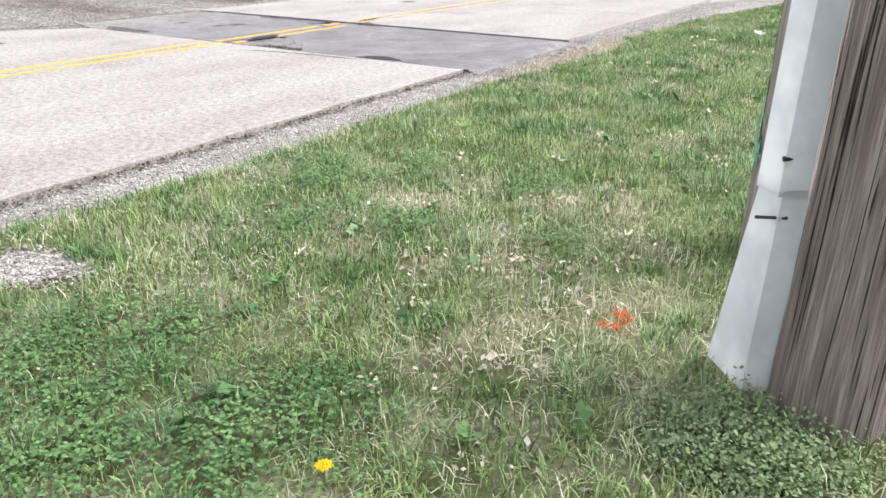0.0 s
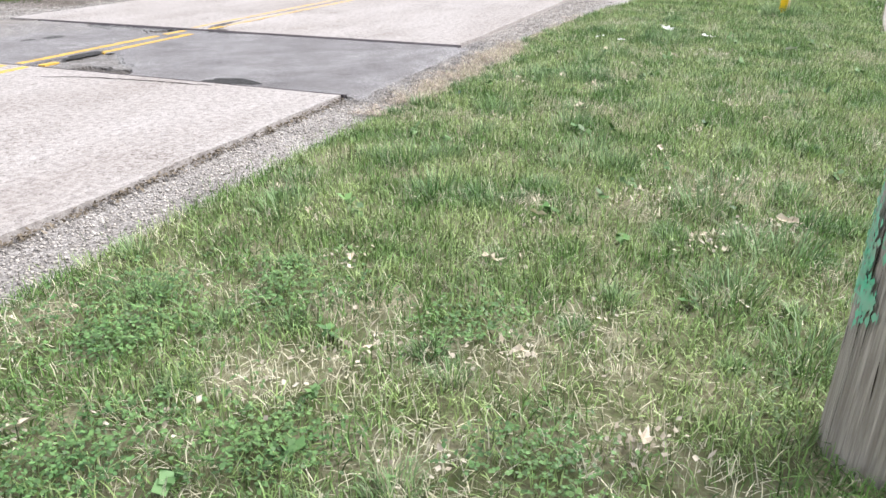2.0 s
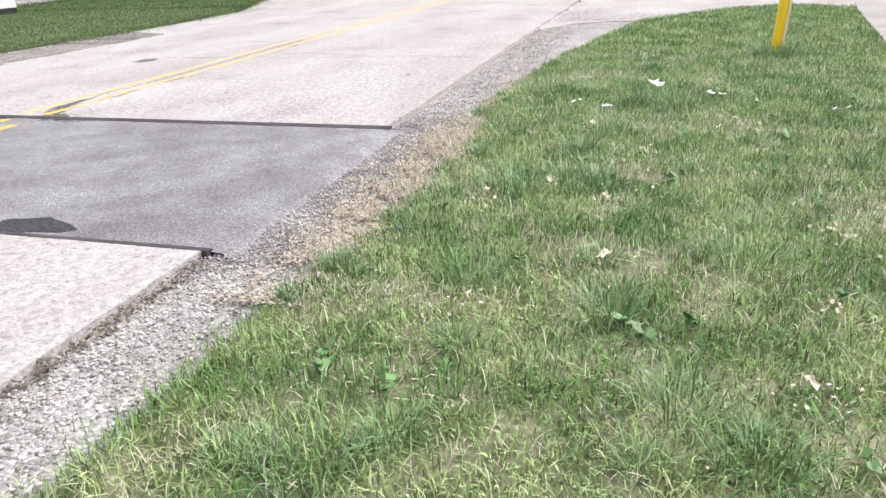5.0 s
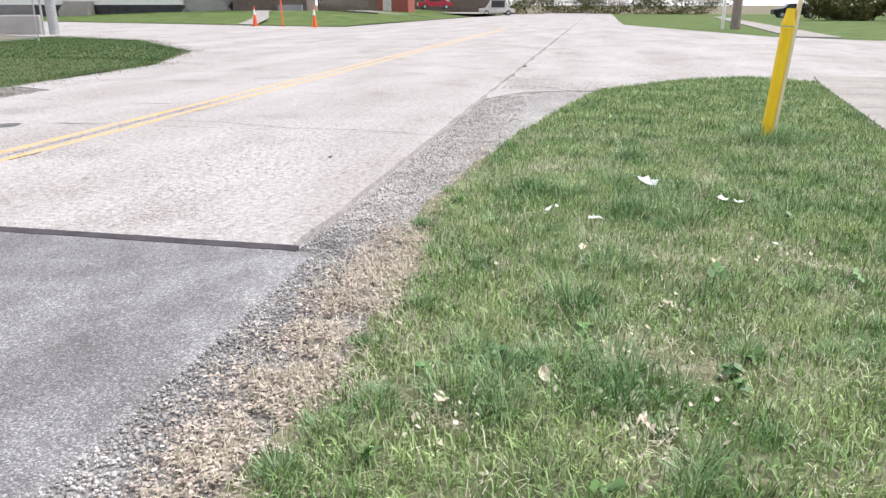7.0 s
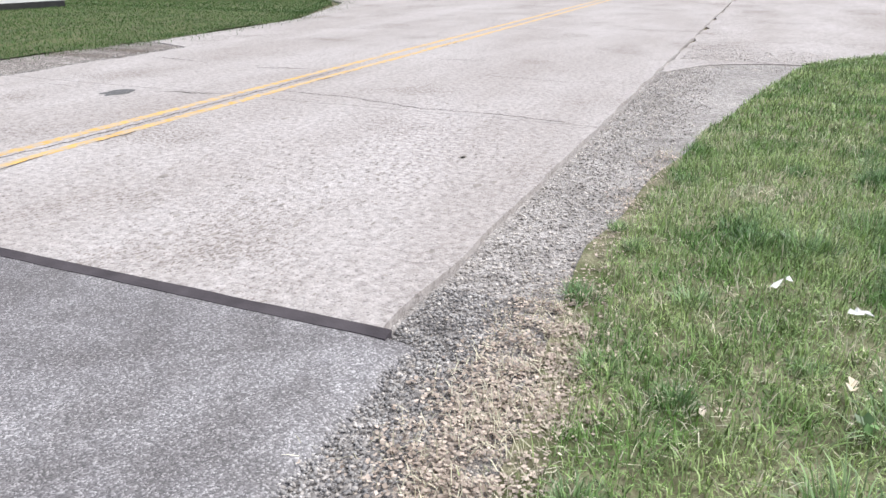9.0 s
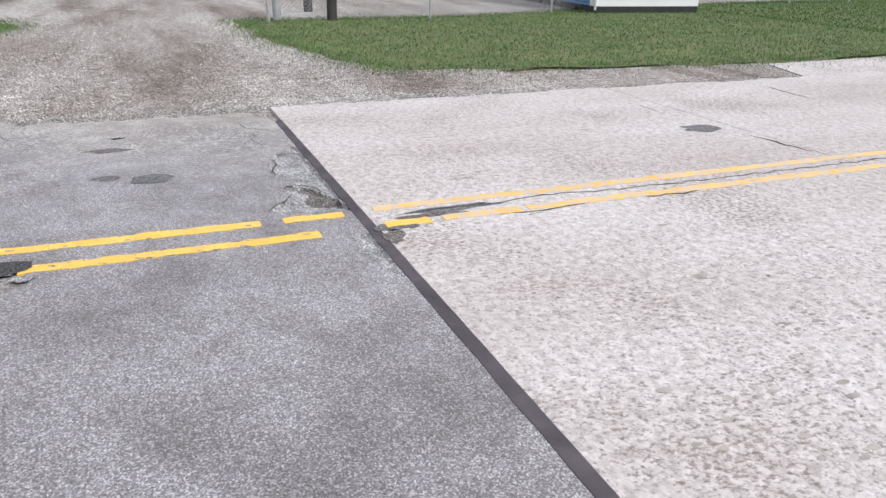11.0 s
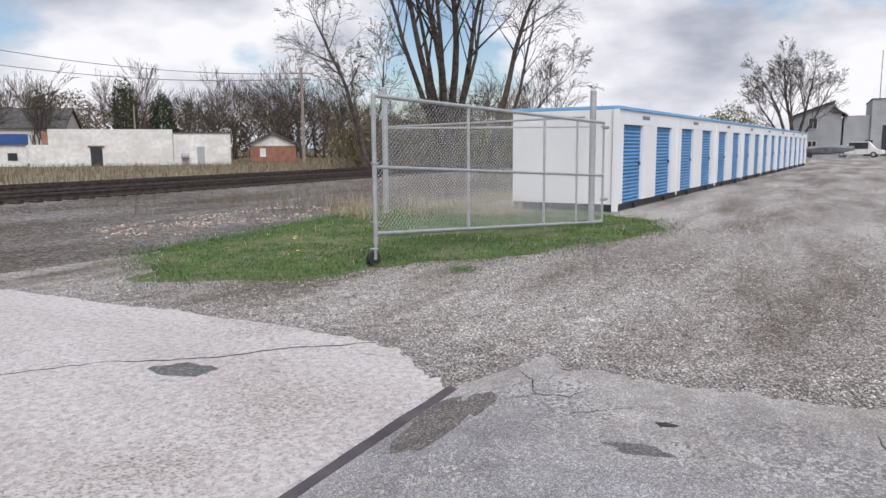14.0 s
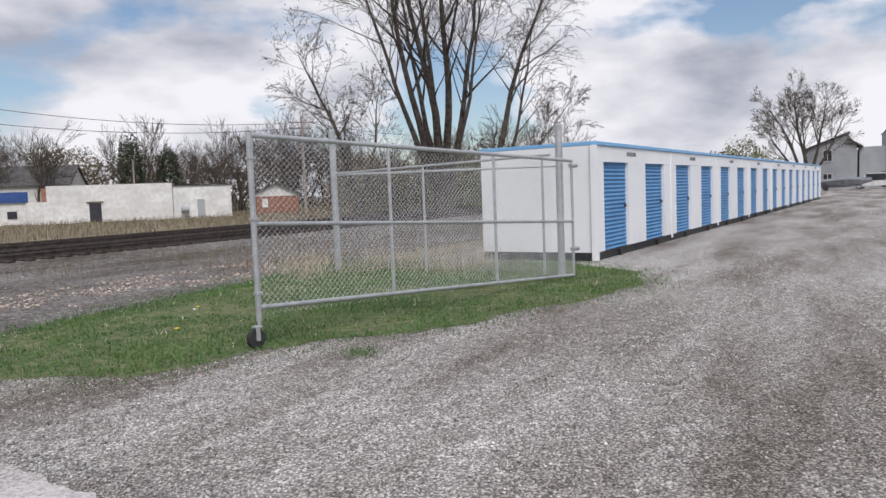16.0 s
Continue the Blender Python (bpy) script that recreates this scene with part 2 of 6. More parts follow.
M_BARK = mat("tree bark", (0.045, 0.036, 0.03), (0.11, 0.092, 0.078), 4, 7, 0.95, 0.6, 20)
M_TWIG = mat("bare twigs", (0.06, 0.047, 0.04), (0.12, 0.098, 0.083), 2, 4, 0.95, island=0.3)
M_BUD = mat("budding leaves", (0.08, 0.09, 0.03), (0.16, 0.15, 0.06), 1, 4, 0.9, island=0.35)
M_CONIFER = mat("conifer needles", (0.02, 0.035, 0.018), (0.045, 0.065, 0.03), 1, 4, 0.9, island=0.35)
M_BRUSH = mat("dry brush", (0.11, 0.085, 0.055), (0.21, 0.17, 0.115), 0.8, 6, 0.95, island=0.35)
M_GRASS = mat("grass blades", (0.135, 0.262, 0.066), (0.345, 0.45, 0.182), 2.2, 5, 0.45, island=0.65, lo=0.38, hi=0.62)
M_GRASS_D = mat("blue-green grass tufts", (0.14, 0.26, 0.1), (0.3, 0.43, 0.2), 2.2, 5, 0.45, island=0.55)
M_LAWNBLADE = mat("lawn blades", (0.048, 0.115, 0.022), (0.09, 0.17, 0.04), 0.9, 5, 0.65, island=0.25)
M_STRAW = mat("dead grass straw", (0.56, 0.53, 0.38), (0.78, 0.75, 0.59), 3, 4, 0.85, island=0.35)
M_STRAW_T = mat("tan dead weed stalks", (0.3, 0.25, 0.17), (0.48, 0.42, 0.31), 3, 4, 0.9, island=0.4)
M_CLOVER = mat("clover leaves", (0.085, 0.195, 0.06), (0.17, 0.31, 0.1), 5, 4, 0.5, island=0.5)
M_WEED = mat("henbit weed leaves", (0.13, 0.21, 0.085), (0.23, 0.31, 0.15), 7, 4, 0.7, island=0.45)
M_LEAF = mat("dry leaf", (0.48, 0.41, 0.31), (0.76, 0.69, 0.58), 20, 5, 0.8, 0.4, 60, island=0.35)
M_STONE = mat("gravel stones", (0.2, 0.182, 0.168), (0.5, 0.468, 0.435), 6, 4, 0.9, island=0.6)
M_STONE_P = mat("pale clean gravel", (0.42, 0.4, 0.385), (0.7, 0.68, 0.65), 6, 4, 0.9, island=0.4)
M_STONE_S = mat("tan shoulder stones", (0.36, 0.335, 0.31), (0.64, 0.6, 0.56), 6, 4, 0.9, island=0.5)
M_STONE_D = mat("dark gravel stones", (0.26, 0.25, 0.245), (0.5, 0.485, 0.47), 6, 4, 0.85, island=0.4)
M_LITTER = mat("crushed dry leaves", (0.35, 0.285, 0.235), (0.62, 0.53, 0.455), 18, 5, 0.9, island=0.45)
M_LITTER_D = mat("dark dead grass crumbs", (0.12, 0.1, 0.075), (0.26, 0.22, 0.17), 18, 5, 0.95, island=0.45)
M_RUBBLE = mat("brown broken rubble", (0.26, 0.21, 0.17), (0.54, 0.45, 0.385), 6, 5, 0.95, 0.5, 60, island=0.5)
M_CLOD = mat("tan clods", (0.4, 0.345, 0.29), (0.62, 0.55, 0.475), 6, 5, 0.95, 0.5, 60, island=0.35)
M_PAPER = mat("white litter", (0.78, 0.78, 0.76), (0.88, 0.88, 0.86), 8, 4, 0.7)
M_ORANGE = mat("orange marking paint", (0.75, 0.16, 0.03), (0.85, 0.25, 0.06), 9, 4, 0.7)
M_GREEN = mat("green marking paint", (0.1, 0.6, 0.36), (0.25, 0.68, 0.48), 9, 5, 0.7, fine=(0.42, 0.44, 0.38), fscale=14, famount=0.6)
M_RUBBER = mat("black rubber", (0.015, 0.015, 0.015), (0.03, 0.03, 0.03), 9, 4, 0.7)
M_CONE = mat("orange plastic", (0.8, 0.12, 0.03), (0.85, 0.17, 0.05), 4, 4, 0.5)
M_RED = mat("red car paint", (0.42, 0.012, 0.04), (0.48, 0.018, 0.05), 4, 3, 0.25)
M_REDWALL = mat("dull red boards", (0.3, 0.09, 0.08), (0.38, 0.13, 0.11), 2, 5, 0.85, stretch=(6, 6, 0.3))
M_CAR = mat("dark car paint", (0.015, 0.017, 0.02), (0.02, 0.022, 0.026), 4, 3, 0.25)
M_BLACKPOST = mat("black tarred post", (0.02, 0.02, 0.02), (0.05, 0.048, 0.045), 5, 6, 0.8, 0.6, 30, stretch=(3, 3, 0.5))
M_BROWN = mat("brown siding", (0.13, 0.1, 0.08), (0.18, 0.145, 0.12), 2, 5, 0.8)
M_FLOWER = mat("dandelion yellow", (0.85, 0.6, 0.0), (0.9, 0.7, 0.02), 20, 3, 0.6)
M_BACKSTRIP = mat("faded marker strip", (0.8, 0.66, 0.42), (0.86, 0.76, 0.55), 2, 4, 0.6)
M_TRIMBLUE = mat("blue roof edge", (0.16, 0.36, 0.6), (0.2, 0.42, 0.66), 2, 4, 0.5)
M_ROOFBLUE = mat("blue metal roof", (0.02, 0.06, 0.2), (0.03, 0.08, 0.25), 2, 4, 0.5)
M_GREYCOVER = mat("grey boat cover", (0.16, 0.165, 0.18), (0.24, 0.245, 0.26), 2, 5, 0.8)
M_GUARD = mat("dull galvanised sheet", (0.8, 0.84, 0.88), (0.92, 0.94, 0.96), 5, 7, 0.55, fine=(0.6, 0.63, 0.66), fscale=7, famount=0.4)
M_YARD = grains("yard gravel", 0.012, [(0.0, 0.1), (0.35, 0.19), (0.7, 0.33), (1.0, 0.66)], (0.56, 1.46), 0.9, (0.16, 0.8, 1), 0.95, 1.0, (1.0, 0.945, 0.9), 0.14, (1.0, 0.91, 0.82))
M_PAINT_OLD = mat("faded yellow paint", (0.66, 0.4, 0.1), (0.76, 0.49, 0.14), 5, 6, 0.8, 0.3, 90, fine=(0.47, 0.42, 0.37), fscale=12, famount=0.8)
# dark tone of real cracks, and of the shade painted at hole lips
M_CRACK_LIPSHADE = mat("crack_and_lip_shade", (0.05, 0.045, 0.042), (0.09, 0.08, 0.07), 12, 5, 0.95)
M_STAIN = grains("dark road stain", 0.0085, [(0.0, 0.08), (0.5, 0.12), (0.85, 0.18), (1.0, 0.28)], (0.85, 1.1), 3, (1, 1, 1), 0.8, 0.6)
M_STAIN_L = grains("exposed pale base", 0.009, [(0.0, 0.15), (0.4, 0.25), (0.8, 0.36), (1.0, 0.54)], (0.7, 1.2), 7, (1, 1, 1), 0.9, 0.8)
M_WOOD_G = mat("silver weathered pole wood", (0.38, 0.35, 0.32), (0.6, 0.56, 0.52), 14, 8, 0.9, 1.0, 40, fine=(0.27, 0.24, 0.215), fscale=45, famount=0.6, stretch=(4, 4, 0.12))
M_LAWN_FAR = mat("far mown lawn", (0.062, 0.118, 0.026), (0.125, 0.178, 0.05), 0.8, 8, 0.95, 0.5, 30, fine=(0.2, 0.21, 0.11), fscale=5, famount=0.3)
M_STAIN_W = grains("brown grit", 0.008, [(0.0, (0.07, 0.064, 0.06)), (0.5, (0.12, 0.11, 0.102)), (0.9, (0.2, 0.185, 0.172)), (1.0, (0.36, 0.34, 0.32))], (0.8, 1.15), 4, (1, 1, 1), 0.85, 0.7)
M_SPLIT = mat("open split in wood", (0.03, 0.024, 0.02), (0.06, 0.048, 0.04), 20, 4, 0.95)
M_BLUECAP = mat("blue plastic", (0.02, 0.12, 0.5), (0.03, 0.16, 0.6), 8, 3, 0.4)
M_RIDGE = mat("pale broken edge", (0.34, 0.33, 0.32), (0.48, 0.46, 0.44), 20, 5, 0.9)
M_SPALL = mat("spalled concrete", (0.26, 0.24, 0.22), (0.4, 0.37, 0.34), 12, 5, 0.95)
M_BALLAST = grains("ballast stone", 0.035, [(0.0, 0.07), (0.4, 0.135), (0.75, 0.225), (1.0, 0.36)], (0.6, 1.25), 0.4, (0.4, 1, 1), 0.95, 1.0, (1.0, 0.94, 0.9), 0.3, (1.0, 0.9, 0.8))
M_RUST = mat("rusty rail steel", (0.035, 0.025, 0.022), (0.08, 0.06, 0.05), 6, 5, 0.7)
M_TIE = mat("tarred sleeper wood", (0.04, 0.032, 0.028), (0.09, 0.075, 0.065), 6, 6, 0.9, 0.5, 30)


# ---- mesh helpers ----
def part(name, bm, material, parent=None, label=""):
    me = bpy.data.meshes.new(name)
    bm.to_mesh(me)
    bm.free()
    me.materials.append(material)
    ob = new(name, me)
    if parent:
        ob.parent = parent
    if label:
        ob["label"] = label
    return ob


def raw(name, verts, faces, material, parent=None):
    me = bpy.data.meshes.new(name)
    me.from_pydata(verts, [], faces)
    me.materials.append(material)
    ob = new(name, me)
    if parent:
        ob.parent = parent
    return ob


def box(bm, x0, x1, y0, y1, z0, z1, bevel=0.0):
    r = bmesh.ops.create_cube(bm, size=1.0)
    for v in r["verts"]:
        v.co = Vector((x0 + (v.co.x + 0.5) * (x1 - x0), y0 + (v.co.y + 0.5) * (y1 - y0), z0 + (v.co.z + 0.5) * (z1 - z0)))
    if bevel:
        es = list({e for v in r["verts"] for e in v.link_edges})
        bmesh.ops.bevel(bm, geom=es, offset=bevel, segments=1, affect="EDGES")
    return bm


def tube(bm, p, q, r0, r1=None, seg=10, caps=True):
    p, q = Vector(p), Vector(q)
    r = bmesh.ops.create_cone(bm, cap_ends=caps, segments=seg, radius1=r0, radius2=r0 if r1 is None else r1, depth=(q - p).length)
    turn = (q - p).to_track_quat("Z", "Y").to_matrix().to_4x4()
    bmesh.ops.transform(bm, matrix=Matrix.Translation((p + q) / 2) @ turn, verts=r["verts"])
    return bm


def empty(name, label, category, at=(0, 0, 0), rz=0.0, group="", kind=""):
    ob = tagged(new(name), label, category, group, kind)
    ob.matrix_basis = pose(*at, 0, 0, rz)
    return ob


def ragged(points, step=0.35, rough=0.1, seed=0.0):
    """The outline through the given corners, cut into short steps and frayed."""
    out = []
    for a, b in zip(points, points[1:] + points[:1]):
        a, b = Vector(a), Vector(b)
        n = max(1, int((b - a).length / step))
        for i in range(n):
            p = a.lerp(b, i / n)
            f = min(1.0, 0.35 + (b - a).length / 12)
            p += Vector((noise.noise((p.x * 1.3, p.y * 1.3, seed)), noise.noise((p.x * 1.3, p.y * 1.3, seed + 7)))) * rough * 2 * f
            out.append(p)
    return out


def sheet(name, points, z, material, step=0.35, rough=0.1, seed=0.0):
    """A flat or ground-following sheet with a frayed outline and a rim that runs into the ground."""
    pts = ragged(points, step, rough, seed)
    bm = bmesh.new()
    f = bm.faces.new([bm.verts.new((p.x, p.y, 0)) for p in pts])
    if f.normal.z < 0:
        f.normal_flip()
    f.normal_update()
    if f.normal.z < 0:
        f.normal_flip()
    bmesh.ops.triangulate(bm, faces=bm.faces[:])
    for v in bm.verts:
        v.co.z = z
    return part(name, bm, material)


def prism(bm, pts, z0, z1):
    """An upright block over an outline."""
    low, top = [bm.verts.new((p[0], p[1], z0)) for p in pts], [bm.verts.new((p[0], p[1], z1)) for p in pts]
    f = bm.faces.new(top)
    f.normal_update()
    if f.normal.z < 0:
        f.normal_flip()
    n = len(pts)
    for i in range(n):
        bm.faces.new((low[i], low[(i + 1) % n], top[(i + 1) % n], top[i]))
    bmesh.ops.recalc_face_normals(bm, faces=bm.faces[:])
    bmesh.ops.triangulate(bm, faces=[f])
    return bm


def ribbon(bm, pts, w, z, seed=0, step=0.06, wobble=0.02):
    """A thin uneven strip along a line, for road cracks and the shade painted at hole lips."""
    line = []
    for a, b in zip(pts, pts[1:]):
        a, b = Vector(a), Vector(b)
        n = max(2, int((b - a).length / step))
        line += [a.lerp(b, i / n) for i in range(n)]
    line.append(Vector(pts[-1]))
    rows = []
    for i, p in enumerate(line):
        d = line[min(i + 1, len(line) - 1)] - line[max(i - 1, 0)]
        side = Vector((-d.y, d.x)).normalized()
        q = p + side * noise.noise((p.x * 9, p.y * 9, seed)) * wobble * 2
        ww = w * (0.45 + 0.9 * abs(noise.noise((p.x * 14, p.y * 14, seed + 3)))) * min(1.0, 0.25 + i * 0.2, 0.25 + (len(line) - 1 - i) * 0.2)
        rows.append((bm.verts.new((*(q - side * ww), z)), bm.verts.new((*(q + side * ww), z))))
    for (a, b), (c, d) in zip(rows, rows[1:]):
        bm.faces.new((a, b, d, c))
    bmesh.ops.recalc_face_normals(bm, faces=bm.faces[:])
    for f in bm.faces:
        if f.normal.z < 0:
            f.normal_flip()
    return bm


def blotch(bm, x, y, rx, ry, z, seed, n=18, turn=0.0):
    """A flat patch with an uneven outline."""
    vs = []
    for i in range(n):
        a = math.tau * i / n
        k = 1 + 0.55 * noise.noise((math.cos(a) * 1.6 + seed, math.sin(a) * 1.6, seed * 3.1))
        px, py = rx * k * math.cos(a), ry * k * math.sin(a)
        vs.append(bm.verts.new((x + px * math.cos(turn) - py * math.sin(turn), y + px * math.sin(turn) + py * math.cos(turn), z)))
    f = bm.faces.new(vs)
    f.normal_update()
    if f.normal.z < 0:
        f.normal_flip()
    return bm


# ---- large structure ----
def axis_steps(lo, hi, near_lo, near_hi, step):
    near = np.arange(near_lo, near_hi + step, step)
    left = near_lo - np.geomspace(step, near_lo - lo, 14)[::-1]
    right = near_hi + np.geomspace(step, hi - near_hi, 14)
    return np.r_[left, near, right]


gx, gy = axis_steps(-3000, 3000, -120, 20, 4.0), axis_steps(-3000, 3000, -60, 60, 4.0)
gv = [(x, y, -0.06) for x in gx for y in gy]
gf = [(i * len(gy) + j, (i + 1) * len(gy) + j, (i + 1) * len(gy) + j + 1, i * len(gy) + j + 1) for i in range(len(gx) - 1) for j in range(len(gy) - 1)]
tagged(raw("ground", gv, gf, M_FIELD), "rough dry earth and thin grass to the horizon", "ground", kind="structure")

YARD = [(-5.7, -17), (-5.7, 8), (-8.2, 9), (-8.3, 3.5), (-16, 1.2), (-16.3, 6), (-19, 18), (-19, 22), (-60, 34), (-140, 60), (-140, -9), (-40, -8), (-18, -9), (-14, -12), (-9.5, -13), (-9, -17)]
tagged(sheet("gravel_yard", YARD, -0.03, M_YARD, 0.6, 0.12, 1.0), "grey crushed gravel driveway and yard with tyre tracks", "gravel yard", kind="structure")
SHOULDER = [(-0.05, -30), (0.85, -30), (0.8, 0), (0.95, 4), (1.4, 7), (1.9, 8.9), (1.2, 9.0), (0.5, 8.6), (-0.05, 7.6)]
tagged(sheet("gravel_shoulder", SHOULDER, -0.04, M_GRAVEL, 0.4, 0.03, 2.0), "narrow loose gravel shoulder beside the road", "gravel", kind="structure")
VERGE = [(0.6, -30), (4.2, -30), (4.25, -1), (4.55, 3.6), (5.5, 10.8), (4.5, 11.7), (3.2, 10.85), (1.7, 8.8), (1.2, 6.4), (0.8, 4), (0.5, 1.3), (0.72, -1), (0.61, -3.2), (0.56, -4.4), (0.55, -6.2), (0.5, -6.9), (0.44, -7.4), (0.46, -8.3), (0.5, -10)]
tagged(sheet("verge", VERGE, -0.022, M_SOIL, 0.25, 0.05, 3.0), "grass verge with straw and bare earth", "grass verge", kind="structure")
tagged(part("gravel_bay", blotch(bmesh.new(), 0.9, -7.66, 0.3, 0.15, -0.017, 2.4, 24, 0.25), M_GRAVEL), "bare gravel spot in the verge", "gravel", kind="structure")
LAWN_F = [(-8.6, 3.9), (-8.9, 1.8), (-12.7, 1.0), (-16.2, 0.85), (-16.3, 6), (-18.8, 14), (-21.5, 25.9), (-15.5, 23.0), (-10.4, 17.0), (-8.5, 12), (-8.2, 7.6)]
tagged(sheet("lawn_by_fence", LAWN_F, -0.026, M_LAWN, 0.2, 0.2, 4.0), "mown green grass in front of the yard fence", "lawn", kind="structure")
LAWN_G = [(-8.1, -7.2), (-8.7, -5.8), (-9.8, -5.5), (-11.6, -4.2), (-15.5, -2.95), (-17.0, -3.5), (-18.3, -5.2), (-18.3, -10.5), (-14.2, -9.8), (-9.5, -9.2)]
tagged(sheet("lawn_by_gate", LAWN_G, -0.0255, M_LAWN, 0.2, 0.3, 5.0), "green grass round the open gate", "lawn", kind="structure")
BANKFOOT = [(-7.2, -9.4), (-9.5, -9.1), (-14.2, -9.6), (-18.3, -10.3), (-60, -10), (-60, -17.4), (-7.2, -17.4)]
tagged(sheet("track_side_gravel", BANKFOOT, -0.026, M_BALLAST, 0.6, 0.2, 9.0), "grey stony ground between lawn and railway", "gravel", kind="structure")
tagged(sheet("lawn_far_corner", [(3.4, 52), (9.1, 32), (12.4, 28.8), (60, 26), (60, 120), (3.6, 120)], -0.02, M_LAWN_FAR, 1.0, 0.1, 6.0), "mown grass on the far street corner", "lawn", kind="structure")
def bank(x, y):
    """The lawn before the houses rises from the street."""
    return 0.02 + 0.055 * min(14.0, max(0.0, (y - 37.0 + 0.365 * x) / 1.065)) * min(1.0, max(0.0, (-x - 13.6) / 3.4))


bank_lawn = sheet("lawn_by_houses", [(-11.8, 118), (-14.1, 42.2), (-17.5, 43.4), (-21.7, 44.9), (-42.4, 52.5), (-90, 70), (-90, 86), (-42, 67), (-25, 62), (-25, 118), (-17.3, 118)], 0.0, M_LAWN_FAR, 1.0, 0.06, 7.0)
for v in bank_lawn.data.vertices:
    v.co.z = bank(v.co.x, v.co.y)
tagged(bank_lawn, "mown grass rising to the houses", "lawn", kind="structure")
bm = bmesh.new()
for line, w in (([(-21.6, 44.6), (-23.5, 51), (-27.5, 60), (-28.6, 63)], 0.7), ([(-29, 61.5), (-20, 64), (-14, 66.5)], 1.0)):
    rows = [(bm.verts.new((x - w, y, bank(x - w, y) + 0.04)), bm.verts.new((x + w, y + (w if w > 0.9 else 0), bank(x + w, y) + 0.04))) for x, y in line]
    for (a, b), (c, d) in zip(rows, rows[1:]):
        bm.faces.new((a, b, d, c))
tagged(part("garden_path", bm, M_WALKWAY), "pale concrete path over the lawn to the houses", "path", kind="structure")


road = empty("road", "pale worn concrete road with a grey asphalt patch", "road", kind="structure")
JOINTS = [-60, -30, -18, -10.2, -2.53, 0.07, 3.9, 12.4, 20, 28, 40, 70, 140]
for y0, y1 in zip(JOINTS, JOINTS[1:]):
    if y0 == -2.53:
        continue
    for x0, x1 in ((-6.9, -3.562), (-3.558, 0.0)):
        a, b = y0 + (0.026 if y0 == 0.07 else 0.004), y1 - (0.03 if y1 == -2.53 else 0.004)
        n = max(2, min(260, int((b - a) / 0.03)))
        east = [(x1 + (0.03 * noise.noise((0, (a + (b - a) * i / n) * 1.7, 2)) if x1 == 0 else 0), a + (b - a) * i / n) for i in range(n + 1)]
        west = [(x0 + (0.09 * noise.noise((0, (a + (b - a) * i / n) * 1.3, 5)) + 0.06 * noise.noise((0, (a + (b - a) * i / n) * 6, 5)) if x0 < -6 else 0), a + (b - a) * i / n) for i in range(n + 1)]
        if x0 < -6 and y1 == -2.53:
            west = [(x + max(0.0, y + 4.3) * 0.2 + max(0.0, y + 3.3) * 0.75 + min(1.0, max(0.0, y + 3.9)) * (0.16 * noise.noise((2, y * 7, 5)) + 0.07 * noise.noise((2, y * 24, 5))), y) for x, y in west]
        part("concrete_slab", prism(bmesh.new(), east + west[::-1], -0.25, 0.0), M_CONCRETE, road)
# edges of the places where the patch has broken out, in metres along and across the road
HOLE_S = [(-3.56, -2.5), (-3.49, -2.32), (-3.44, -2.2), (-3.44, -1.7), (-3.27, -1.6), (-3.14, -1.69), (-2.97, -1.84), (-2.79, -2.01), (-2.5, -2.15), (-2.48, -2.26), (-2.3, -2.4), (-2.3, -2.5)]
HOLE_SW = [(-3.1, -2.5), (-2.97, -2.29), (-2.85, -2.26), (-2.74, -2.28), (-2.62, -2.3), (-2.53, -2.27), (-2.45, -2.3), (-2.3, -2.4), (-2.3, -2.5)]
HOLE_N = [(-5.4, 0.03), (-5.17, -0.16), (-5.04, -0.2), (-4.88, -0.19), (-4.72, -0.26), (-4.59, -0.25), (-4.42, -0.17), (-4.3, -0.25), (-4.18, -0.23), (-4.09, -0.25), (-4.0, -0.35), (-3.88, -0.41), (-3.79, -0.25), (-3.78, 0.03)]
HOLE_NE = [(-3.4, 0.03), (-3.34, -0.07), (-3.2, -0.06), (-3.1, -0.1), (-2.96, -0.05), (-2.75, 0.03)]
HOLE_LIP = [(-4.36, -0.24), (-4.34, -0.12), (-4.26, -0.05), (-4.08, 0.0), (-4.04, 0.03), (-3.86, 0.03), (-3.95, -0.14), (-4.12, -0.16), (-4.2, -0.13)]


def within(poly, x, y):
    hit = False
    for (xa, ya), (xb, yb) in zip(poly, poly[1:] + poly[:1]):
        if (ya > y) != (yb > y) and x < (xb - xa) * (y - ya) / (yb - ya) + xa:
            hit = not hit
    return hit


